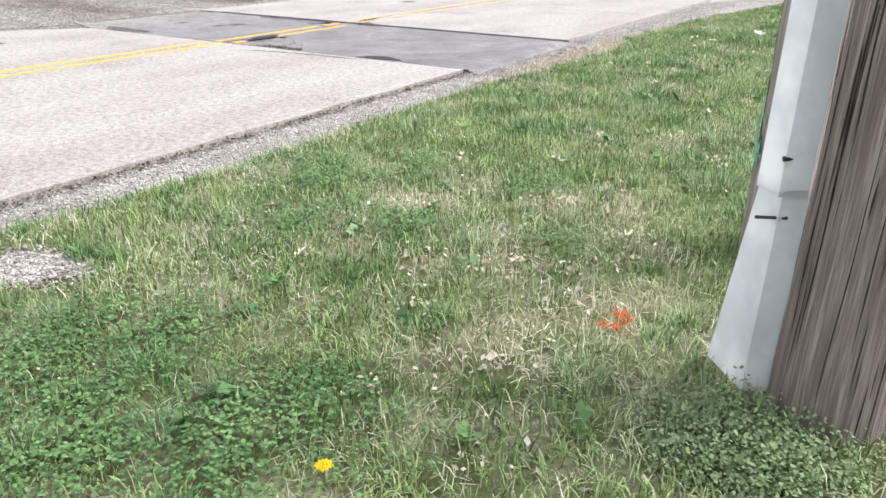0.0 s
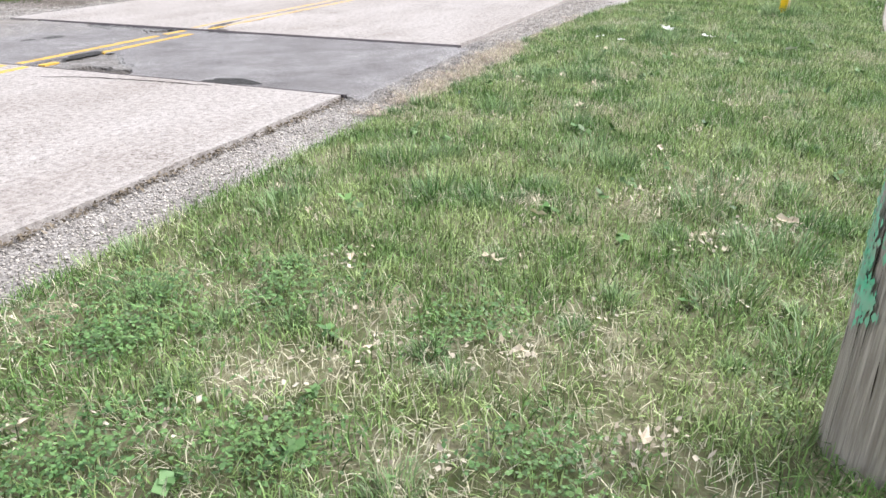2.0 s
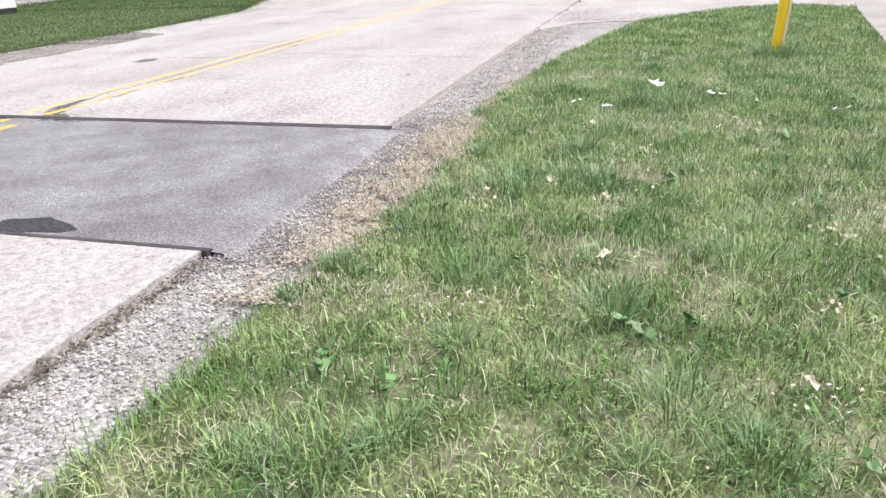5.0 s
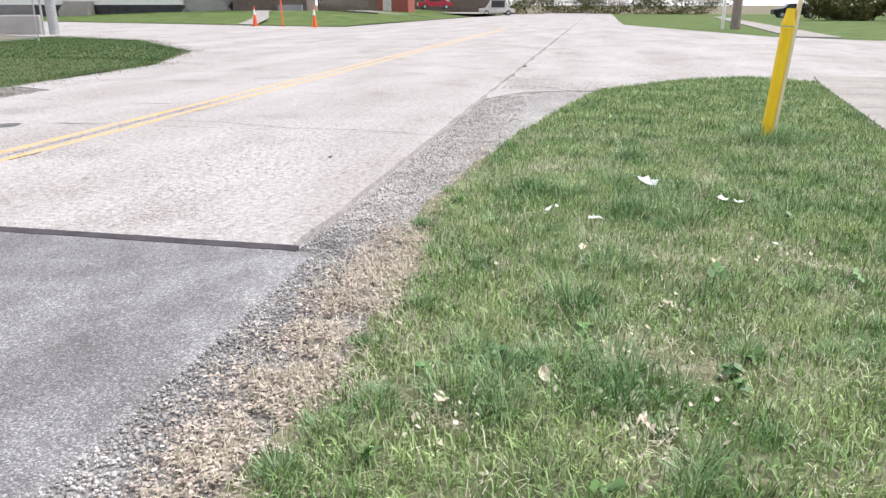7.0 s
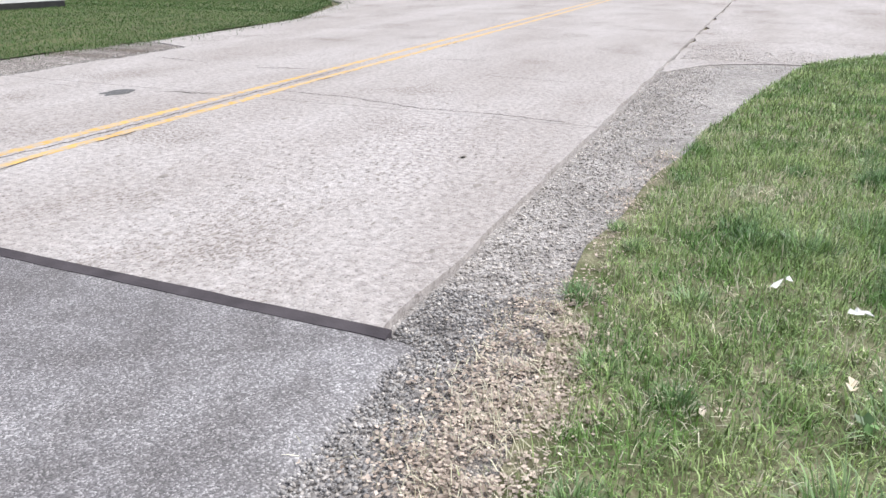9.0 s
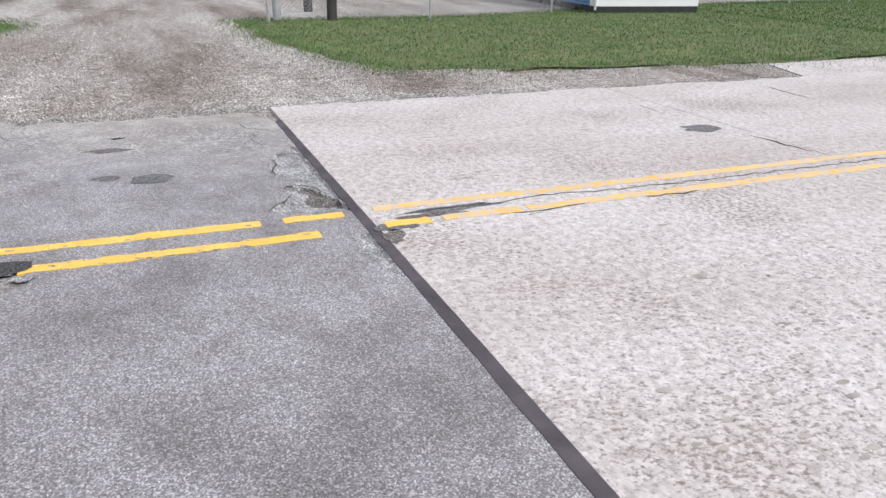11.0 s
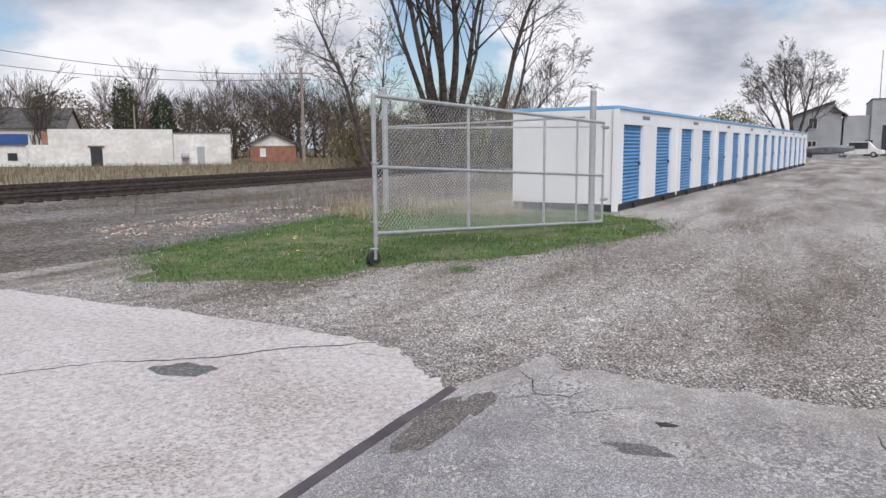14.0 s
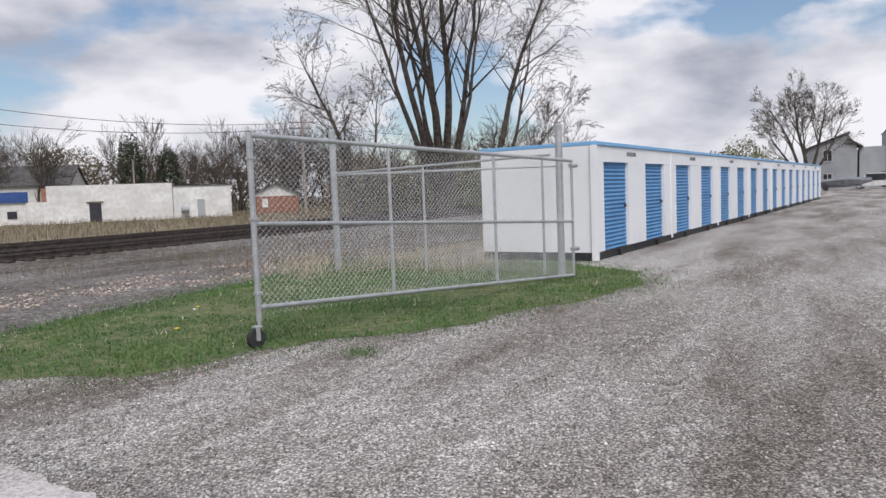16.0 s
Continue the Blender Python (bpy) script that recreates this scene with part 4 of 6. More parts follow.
for z in (0.5, 1.24, 1.84):
    part("tension_clip", box(bmesh.new(), G_LEN - 0.045, G_LEN + 0.034, -0.036, 0.036, z, z + 0.03, 0.004), M_GALV, gate)


def steel_post(x, y, h, r, label, material=None, seg=14):
    bm = tube(bmesh.new(), (0, 0, -0.2), (0, 0, h), r, seg=seg)
    r2 = bmesh.ops.create_uvsphere(bm, u_segments=seg, v_segments=6, radius=r * 1.04)
    for v in r2["verts"]:
        v.co = Vector((v.co.x, v.co.y, h + v.co.z * 0.5))
    p = tagged(part("post", bm, material or M_GALV), label, "post")
    p.location = (x, y, 0)
    return p


steel_post(-16.1, -4.46, 2.47, 0.06, "square-cut galvanised steel gate post")
steel_post(-16.5, -9.3, 2.75, 0.065, "tall galvanised steel post of the inner fence")
inner = empty("inner_fence", "chain link fence behind the open gate", "fence", (-16.5, -9.3, 0), math.degrees(math.atan2(4.8, 0.4)))
part("rail", tube(bmesh.new(), (0, 0, 1.9), (4.7, 0, 2.0), 0.021), M_GALV, inner)
part("rail", tube(bmesh.new(), (0, 0.1, 1.88), (4.2, 1.6, 1.86), 0.021), M_GALV, inner)
part("upright", tube(bmesh.new(), (2.15, 0, -0.1), (2.15, 0, 1.95), 0.024), M_GALV, inner)
part("upright", tube(bmesh.new(), (4.55, 0, 0.0), (4.55, 0, 2.0), 0.021), M_GALV, inner)
part("mesh", chain_link(4.7, 0.05, 1.9), M_WIRE, inner, "chain link wire mesh")

steel_post(-16.05, 1.8, 2.5, 0.085, "thick galvanised gate post at the yard entrance")
steel_post(-15.7, 1.56, 2.3, 0.03, "thin galvanised pipe beside the gate post")
for x, y in ((-15.9, 2.95), (-18.3, 2.95)):
    steel_post(x, y, 3.2, 0.11, "black tarred wooden post behind the fence", M_BLACKPOST)
fence = empty("yard_fence", "chain link fence along the yard", "fence")
F_LINE = [(-16.05, 1.85), (-15.9, 5.2), (-17.1, 9.0), (-18.9, 13.5), (-19.3, 22.0)]
for (xa, ya), (xb, yb) in zip(F_LINE, F_LINE[1:]):
    d = math.hypot(xb - xa, yb - ya)
    seg = part("mesh", chain_link(d, 0.05, 1.8, 0.09, 0.003), M_WIRE, fence, "chain link wire mesh")
    seg.matrix_basis = pose(xa, ya, 0, 0, 0, math.degrees(math.atan2(yb - ya, xb - xa)))
    part("top_rail", tube(bmesh.new(), (xa, ya, 1.82), (xb, yb, 1.82), 0.021), M_GALV, fence)
    n = max(1, round(d / 2.8))
    for i in range(n):
        f = (i + 1) / n
        part("upright", tube(bmesh.new(), (xa + (xb - xa) * f, ya + (yb - ya) * f, -0.1), (xa + (xb - xa) * f, ya + (yb - ya) * f, 1.82), 0.026), M_GALV, fence)


# ---- buildings far off ----
def window_part(parent, x, y, z, w, h):
    f = part("window", box(bmesh.new(), -0.06, 0.06, -w / 2, w / 2, 0, h), M_OLDWHITE, parent)
    f.location = (x, y, z)
    for k in (0, 1):
        part("pane", box(bmesh.new(), 0.062, 0.075, -w / 2 + 0.08 + k * (w / 2 - 0.04), -0.04 + k * (w / 2 - 0.04), 0.08, h - 0.08), M_DARK, f)
    return f


def gable(bm, x0, x1, y0, y1, z0, z1, over=0.3, t=0.18):
    """Two roof slopes with the ridge along x."""
    m = (y0 + y1) / 2
    for ya, yb in ((y0 - over, m), (y1 + over, m)):
        za = z0 - over * (z1 - z0) / (m - y0)
        vs = [bm.verts.new(p) for p in ((x0 - over, ya, za), (x1 + over, ya, za), (x1 + over, yb, z1), (x0 - over, yb, z1), (x0 - over, ya, za + t), (x1 + over, ya, za + t), (x1 + over, yb, z1 + t), (x0 - over, yb, z1 + t))]
        for q in ((0, 1, 2, 3), (4, 5, 6, 7), (0, 1, 5, 4), (1, 2, 6, 5), (2, 3, 7, 6), (3, 0, 4, 7)):
            bm.faces.new([vs[i] for i in q])
    bmesh.ops.recalc_face_normals(bm, faces=bm.faces[:])
    return bm


def gable_wall(bm, x0, x1, y0, y1, zw, zr, zb=-0.1):
    pts = [(y0, zb), (y1, zb), (y1, zw), ((y0 + y1) / 2, zr), (y0, zw)]
    a, b = [bm.verts.new((x0, *p)) for p in pts], [bm.verts.new((x1, *p)) for p in pts]
    bm.faces.new(a)
    bm.faces.new(b)
    for i in range(5):
        bm.faces.new((a[i], a[(i + 1) % 5], b[(i + 1) % 5], b[i]))
    bmesh.ops.recalc_face_normals(bm, faces=bm.faces[:])
    return bm


house = empty("house", "grey two-storey house with a shed roof", "house", (-112, 0, 0))
bm = bmesh.new()
pts = [(-3.9, -0.1), (1.9, -0.1), (1.9, 5.3), (0.9, 6.9), (-3.9, 5.1)]
a, b = [bm.verts.new((0, *p)) for p in pts], [bm.verts.new((-9, *p)) for p in pts]
bm.faces.new(a), bm.faces.new(b)
for i in range(5):
    bm.faces.new((a[i], a[(i + 1) % 5], b[(i + 1) % 5], b[i]))
bmesh.ops.recalc_face_normals(bm, faces=bm.faces[:])
part("wall", bm, M_GREY, house)
for (y0, z0), (y1, z1) in (((-4.4, 4.95), (1.1, 7.02)), ((0.9, 6.2), (2.6, 5.1))):
    bm = bmesh.new()
    vs = [bm.verts.new(p) for p in ((0.4, y0, z0), (0.4, y1, z1), (-9.4, y1, z1), (-9.4, y0, z0), (0.4, y0, z0 + 0.2), (0.4, y1, z1 + 0.2), (-9.4, y1, z1 + 0.2), (-9.4, y0, z0 + 0.2))]
    for q in ((0, 1, 2, 3), (4, 5, 6, 7), (0, 1, 5, 4), (1, 2, 6, 5), (2, 3, 7, 6), (3, 0, 4, 7)):
        bm.faces.new([vs[i] for i in q])
    bmesh.ops.recalc_face_normals(bm, faces=bm.faces[:])
    part("roof", bm, M_ROOF, house)
window_part(house, 0.02, -1.4, 3.5, 1.1, 1.5)
window_part(house, 0.02, -1.4, 0.9, 1.1, 1.1)
garage = empty("garage_building", "wide grey workshop building with a tall dark door", "workshop", (-113, 0, 0))
part("wall", box(bmesh.new(), -14, 0, 2.2, 26, -0.1, 5.2), M_GREY, garage)
part("wall", box(bmesh.new(), -14, 0.3, 5.3, 22, -0.1, 7.2), M_GREY, garage)
part("coping", box(bmesh.new(), -14.1, 0.4, 5.2, 22.1, 7.2, 7.3), M_ROOF, garage)
part("big_door", box(bmesh.new(), 0.3, 0.36, 6.6, 9.6, -0.05, 3.9), M_DARK, garage, "dark roll-up door")
for y in (4.75, 10.35):
    part("side_door", box(bmesh.new(), 0.3, 0.36, y - 0.05, y + 0.85, -0.05, 2.0), M_DARK, garage)
for y, z in ((12.2, 1.2), (13.8, 4.0), (14.8, 4.0), (14.6, 2.0), (16.2, 2.0)):
    part("window", box(bmesh.new(), 0.3, 0.35, y, y + 0.8, z, z + 0.6), M_DARK, garage)
part("mast", tube(bmesh.new(), (-2, 6.2, 7.2), (-2, 6.2, 13.5), 0.06), M_GALV, garage)

boat = empty("boat", "covered motor boat on a trailer", "boat", (-97, -0.3, 0), 90)
bm = bmesh.new()
secs = [(-2.9, 0.75, 0.55, 1.0), (-1.5, 0.95, 0.5, 1.25), (0.5, 1.0, 0.5, 1.45), (2.0, 0.7, 0.6, 1.4), (3.3, 0.08, 0.95, 1.3)]
rings = [[bm.verts.new(p) for p in ((x, -w, zt - 0.25), (x, -w * 0.6, zb), (x, 0, zb - 0.1), (x, w * 0.6, zb), (x, w, zt - 0.25), (x, 0, zt))] for x, w, zb, zt in secs]
for r0, r1 in zip(rings, rings[1:]):
    for i in range(6):
        bm.faces.new((r0[i], r0[(i + 1) % 6], r1[(i + 1) % 6], r1[i]))
bm.faces.new(rings[0]), bm.faces.new(rings[-1])
bmesh.ops.recalc_face_normals(bm, faces=bm.faces[:])
part("hull", bm, M_GREYCOVER, boat, "grey boat cover")
bm = box(bmesh.new(), -2.4, 4.2, -0.06, 0.06, 0.32, 0.42)
box(bm, -1.2, -1.1, -1.0, 1.0, 0.25, 0.35)
part("trailer_frame", bm, M_GALV, boat)
for y in (-1.0, 1.0):
    part("wheel", tube(bmesh.new(), (-1.15, y - 0.1, 0.3), (-1.15, y + 0.1, 0.3), 0.3, seg=18), M_RUBBER, boat)


def car(name, label, x, y, rz, paint, tall=1.45, length=4.5):
    c = empty(name, label, "car", (x, y, bank(x, y) if x > -30 and y > 90 else 0), rz)
    bm = bmesh.new()
    prof = [(-length / 2, 0.35), (-length / 2, 0.85), (-length * 0.3, 0.95), (-length * 0.16, tall), (length * 0.2, tall), (length * 0.34, 0.95), (length / 2, 0.8), (length / 2, 0.35)]
    a, b = [bm.verts.new((px, -0.85, pz)) for px, pz in prof], [bm.verts.new((px, 0.85, pz)) for px, pz in prof]
    bm.faces.new(a), bm.faces.new(b)
    for i in range(8):
        bm.faces.new((a[i], a[(i + 1) % 8], b[(i + 1) % 8], b[i]))
    bmesh.ops.recalc_face_normals(bm, faces=bm.faces[:])
    bmesh.ops.bevel(bm, geom=bm.edges[:], offset=0.05, segments=2, affect="EDGES")
    part("body", bm, paint, c)
    for yy in (-0.87, 0.87):
        part("side_window", box(bmesh.new(), -length * 0.18, length * 0.2, yy - 0.01, yy + 0.01, 0.98, tall - 0.1), M_DARK, c)
    for wx in (-length * 0.31, length * 0.31):
        for yy in (-0.8, 0.8):
            w = part("wheel", tube(bmesh.new(), (wx, yy - 0.1, 0.32), (wx, yy + 0.1, 0.32), 0.32, seg=20), M_RUBBER, c)
            part("rim", tube(bmesh.new(), (wx, yy - 0.11, 0.32), (wx, yy + 0.11, 0.32), 0.19, seg=16), M_GALV, w)
    return c


car("pickup_truck", "white pickup truck parked by the workshop", -101, 3.6, 80, M_OLDWHITE, 1.8, 5.2)
car("car", "dark car parked on the far grass", 22, 84, 0, M_CAR)
car("car", "dark red car parked by the far street", -19.3, 95, 20, M_RED)
car("van", "white van parked in the far drive", -11.5, 97.5, 15, M_OLDWHITE, 1.95, 4.6)
box_trailer = empty("cargo_trailer", "white box trailer parked in the yard", "trailer", (-69, 12.6, 0), 95)
part("body", box(bmesh.new(), -1.3, 1.3, -1.2, 4.0, 0.6, 3.3, 0.05), M_WHITE, box_trailer)
part("underframe", box(bmesh.new(), -1.1, 1.1, -1.1, 3.9, 0.3, 0.6), M_BLACK, box_trailer)
for x in (-1.2, 1.2):
    part("wheel", tube(bmesh.new(), (x - 0.1, 1.4, 0.32), (x + 0.1, 1.4, 0.32), 0.32, seg=16), M_RUBBER, box_trailer)

# beyond the railway: the white block stands along a line turned to the tracks
wb = empty("white_building", "long low whitewashed building with stepped roof", "building", (-44.8, -63.7, 0), math.degrees(math.atan2(11.0, -13.5)))
part("wall", box(bmesh.new(), 0.0, 4.2, 0.3, 5, -0.2, 1.95), M_OLDWHITE, wb, "low whitewashed wall")
part("wall", box(bmesh.new(), 1.6, 12.2, 0, 9, -0.2, 3.35), M_OLDWHITE, wb)
part("wall", box(bmesh.new(), 12.25, 17.6, 0.1, 8, -0.2, 3.0), M_OLDWHITE, wb)
part("coping", box(bmesh.new(), 12.2, 17.7, 0.0, 8.1, 3.0, 3.1), M_ROOF, wb)
part("roof_block", box(bmesh.new(), 0.8, 3.0, 4, 9, 2.0, 3.2), M_BRICK, wb)
part("doorway", box(bmesh.new(), 5.0, 6.0, -0.05, 0.0, -0.1, 1.7), M_DARK, wb)
part("lintel", box(bmesh.new(), 4.8, 6.2, -0.12, 0.0, 1.7, 1.85), M_BROWN, wb)
part("door", box(bmesh.new(), 14.4, 15.1, 0.04, 0.1, -0.1, 1.7), M_GREY, wb)
part("tank", tube(bmesh.new(), (12.9, -0.3, 0.8), (13.6, -0.3, 0.8), 0.3, seg=12), M_GREY, wb)
part("vent", box(bmesh.new(), 10, 10.4, 2.6, 3, 3.35, 3.7), M_DARK, wb)
bh = empty("brick_house", "small red brick house with a white gable", "house", (-63.6, -54.4, 0), math.degrees(math.atan2(3.6, -3.2)) - 90)
part("wall", box(bmesh.new(), -9, 0, -0.2, 4.6, -0.2, 1.9), M_BRICK, bh)
part("gable", gable_wall(bmesh.new(), -8.9, 0.03, -0.2, 4.6, 1.9, 3.0, 1.75), M_OLDWHITE, bh)
part("roof", gable(bmesh.new(), -9, 0.1, -0.2, 4.6, 1.95, 3.05), M_ROOF, bh)
part("window", box(bmesh.new(), 0.03, 0.08, 0.8, 1.4, 0.6, 1.5), M_OLDWHITE, bh)
bs = empty("blue_roofed_shed", "pale shed with a blue roof", "shed", (-47.5, -68.0, 0), math.degrees(math.atan2(-2.6, 4.2)))
part("wall", box(bmesh.new(), 0, 9, -6, 0, -0.2, 2.0), M_OLDWHITE, bs)
part("roof", box(bmesh.new(), -0.2, 9.2, -6.2, 0.2, 2.0, 3.0), M_ROOFBLUE, bs)
part("window", box(bmesh.new(), 0.8, 1.6, 0.0, 0.05, 0.5, 1.2), M_DARK, bs)
fh = empty("far_house", "white gabled house among the trees", "house", (-66, -86, 0), 130)
part("wall", gable_wall(bmesh.new(), -8, 0, -4, 4, 4.2, 6.6), M_OLDWHITE, fh)
part("roof", gable(bmesh.new(), -8, 0, -4, 4, 4.2, 6.6), M_ROOF, fh)

# houses up the street
ph = empty("porch_house", "white sided house with lattice under its porch", "house", (-44.5, 61.4, 0.62), 14.9)
part("wall", box(bmesh.new(), -12, 7.7, 0.6, 9, 0.7, 5), M_PAPER, ph, "white lap siding")
for k in range(24):
    bm = bmesh.new()
    vs = [bm.verts.new(p) for x in (-12.0, 7.7) for p in ((x, 0.6, 0.7 + 0.17 * k), (x, 0.555, 0.7 + 0.17 * k), (x, 0.59, 0.868 + 0.17 * k), (x, 0.6, 0.868 + 0.17 * k))]
    for q in ((0, 1, 2, 3), (4, 5, 6, 7), (0, 1, 5, 4), (1, 2, 6, 5), (2, 3, 7, 6), (3, 0, 4, 7)):
        bm.faces.new([vs[i] for i in q])
    bmesh.ops.recalc_face_normals(bm, faces=bm.faces[:])
    part("siding_board", bm, M_PAPER, ph)
part("foundation", box(bmesh.new(), -12, 7.7, 0.7, 9, -0.6, 0.7), M_DARK, ph)
bm = bmesh.new()
for k in range(22):
    for s in (1, -1):
        x = 8.0 + k * 0.18
        tube(bm, (x - 0.6 * s, 0.55, -0.05), (x + 0.6 * s, 0.55 + 0.02 * s, 1.15), 0.028, seg=4, caps=False)
part("lattice", bm, M_OLDWHITE, ph, "white porch lattice")
part("porch", box(bmesh.new(), 7.7, 12.2, 0.62, 8, 1.16, 1.35), M_BROWN, ph)
part("under_porch", box(bmesh.new(), 7.75, 12.1, 0.75, 8, -0.6, 1.15), M_DARK, ph)
for k in range(5):
    part("step", box(bmesh.new(), -3.2, -0.6, -0.32 * (4 - k), 0.6, -0.4 if k == 0 else 0.2 * k, 0.2 * k + 0.2), M_WALKWAY, ph)
bh2 = empty("brown_house", "dark brown sided house behind the cones", "house", (-32.6, 64.9, 0.62), 14.9)
part("wall", box(bmesh.new(), 0, 7.0, 0, 8, -0.6, 5), M_BROWN, bh2)
part("step_block", box(bmesh.new(), 4.4, 6.6, -1.0, 0, -0.6, 0.7), M_GREY, bh2)
part("porch_post", box(bmesh.new(), 6.9, 7.1, -1.0, -0.8, -0.6, 3.0), M_BROWN, bh2)


yard_fence_wood = empty("board_fence", "grey-brown board fence behind the far lawn", "fence", (-25.6, 69.0, 0.35), 8)
for k in range(30):
    part("board", box(bmesh.new(), k * 0.2, k * 0.2 + 0.185, -0.012, 0.012, -0.3, 1.75 + 0.03 * (k % 3)), M_BROWN, yard_fence_wood)
for z in (0.2, 1.4):
    part("rail", box(bmesh.new(), 0, 6.0, 0.013, 0.06, z, z + 0.09), M_BROWN, yard_fence_wood)
red_shed = empty("shed", "dull red board shed up the street", "shed", (-24.8, 84.0, 0.4), 5)
part("wall", gable_wall(bmesh.new(), 0, 4.6, 0, 5, 2.6, 3.8, -0.6), M_REDWALL, red_shed)
part("roof", gable(bmesh.new(), 0, 4.6, 0, 5, 2.6, 3.8), M_ROOF, red_shed)
part("door", box(bmesh.new(), 1.6, 2.6, -0.05, 0.0, -0.4, 1.7), M_OLDWHITE, red_shed)
dark_house = empty("house", "dark brown house behind the parked cars", "house", (-21.5, 104.0, 0.3), 0)
part("wall", gable_wall(bmesh.new(), -4, 9, 0, 8, 3.2, 5.6, -0.6), M_BROWN, dark_house)
part("roof", gable(bmesh.new(), -4, 9, 0, 8, 3.2, 5.6), M_ROOF, dark_house)
part("window", box(bmesh.new(), 1.0, 2.4, -0.05, 0.0, 0.8, 2.0), M_OLDWHITE, dark_house)
tagged(sheet("driveway", [(-19.5, 90), (-11.9, 84), (-11.0, 92), (-11.2, 103), (-20, 103)], 0.36, M_WALKWAY, 1.0, 0.1, 19.0), "pale concrete drive with parked cars", "driveway", kind="structure")


def cone(x, y, h=0.75):
    c = empty("traffic_cone", "orange traffic cone with a white band", "traffic cone", (x, y, 0), 0, "street cones")
    part("base", box(bmesh.new(), -0.2, 0.2, -0.2, 0.2, 0, 0.04, 0.01), M_CONE, c)
    part("body", tube(bmesh.new(), (0, 0, 0.04), (0, 0, h), 0.15, 0.035, 20), M_CONE, c)
    part("band", tube(bmesh.new(), (0, 0, h * 0.55), (0, 0, h * 0.85), 0.088, 0.058, 20), M_PAPER, c, "white reflective band")


cone(-20.3, 43.2, 1.2)
cone(-15.6, 41.6, 1.2)
marker_o = tagged(part("marker_post", tube(bmesh.new(), (-18.0, 42.3, -0.05), (-18.05, 42.3, 1.6), 0.05), M_CONE), "orange flexible marker post by the street", "marker post")
corner_post = steel_post(-23.3, 28.0, 2.4, 0.22, "thick galvanised post at the side street")
blk = tagged(part("concrete_block", box(bmesh.new(), -1.6, 0.2, -0.35, 0.35, -0.05, 0.85, 0.06), M_WALKWAY), "pale concrete barrier block beside the corner post", "concrete block")
blk.matrix_basis = pose(-24.3, 28.2, 0, 0, 0, 20)
steel_post(-23.2, 27.2, 2.2, 0.05, "thin grey sign post on the corner grass")
sign = steel_post(8.55, 42.2, 3.0, 0.08, "white sign post by the far sidewalk", M_PAPER)

# ---- poles and wires ----
def utility_pole(x, y, h, label, r=0.15, arms=(), splits=0, wood=None):
    p = empty("utility_pole", label, "utility pole", (x, y, 0))
    bm = bmesh.new()
    n, seg = 40, 44

    def skin(a, z):
        rr = r * (1 - 0.3 * max(0, z) / max(h, 1)) * (1 + 0.06 * max(0, 0.3 - z))
        g = 1 + 0.04 * noise.noise((math.cos(a) * 5, math.sin(a) * 5, z * 0.3 + x)) + 0.03 * noise.noise((math.cos(a) * 12, math.sin(a) * 12, z * 0.4))
        return rr * g

    rings = []
    for i in range(n + 1):
        z = -0.3 + (h + 0.3) * (i / n) ** 1.7
        rings.append([bm.verts.new((skin(math.tau * k / seg, z) * math.cos(math.tau * k / seg), skin(math.tau * k / seg, z) * math.sin(math.tau * k / seg), z)) for k in range(seg)])
    for r0, r1 in zip(rings, rings[1:]):
        for k in range(seg):
            bm.faces.new((r0[k], r0[(k + 1) % seg], r1[(k + 1) % seg], r1[k]))
    bm.faces.new(rings[-1])
    part("shaft", bm, wood or M_WOOD, p)
    if splits:
        bm, rg = bmesh.new(), random.Random(int(x * 100))
        for _ in range(splits):
            a, z0, ln = rg.uniform(0, math.tau), rg.uniform(-0.1, 2.4), rg.choice((0.12, 0.25, 0.5, 0.9))
            w = rg.uniform(0.008, 0.026) * (1.6 if rg.random() < 0.1 else 1)
            m = max(5, int(ln / 0.05))
            rows = []
            for i in range(m + 1):
                z = z0 + ln * i / m
                aa = a + 0.05 * noise.noise((a * 9, z * 2.5, 1))
                ww = w * math.sin(math.pi * i / m) * (0.6 + 0.8 * abs(noise.noise((a * 7, z * 14, 5)))) + 0.001
                rows.append([bm.verts.new(((skin(t, z) + 0.002) * math.cos(t), (skin(t, z) + 0.002) * math.sin(t), z)) for t in (aa - ww, aa + ww)])
            for (c0, c1), (d0, d1) in zip(rows, rows[1:]):
                bm.faces.new((c0, c1, d1, d0))
        tagged(part("cracked_grain", bm, M_SPLIT, p, "deep vertical splits in the wood"), kind="stuff")
    for z, half, rz in arms:
        arm = part("crossarm", box(bmesh.new(), -half, half, -0.06, 0.06, z - 0.06, z + 0.06), M_WOOD, p)
        arm.rotation_euler = (0, 0, radians(rz))
        for k in (-0.9, -0.4, 0.4, 0.9):
            part("insulator", tube(bmesh.new(), (half * k, 0, z + 0.06), (half * k, 0, z + 0.25), 0.05, 0.03, 8), M_GREY, arm)
    return p


near_pole = utility_pole(3.85, -7.0, 9.0, "weathered wooden utility pole with deep cracks", 0.165, splits=170)
pole_two = utility_pole(3.5, -5.82, 8.0, "grey weathered wooden pole with green paint marks", 0.14, splits=90, wood=M_WOOD_G)
spray = random.Random(6)
bm = bmesh.new()
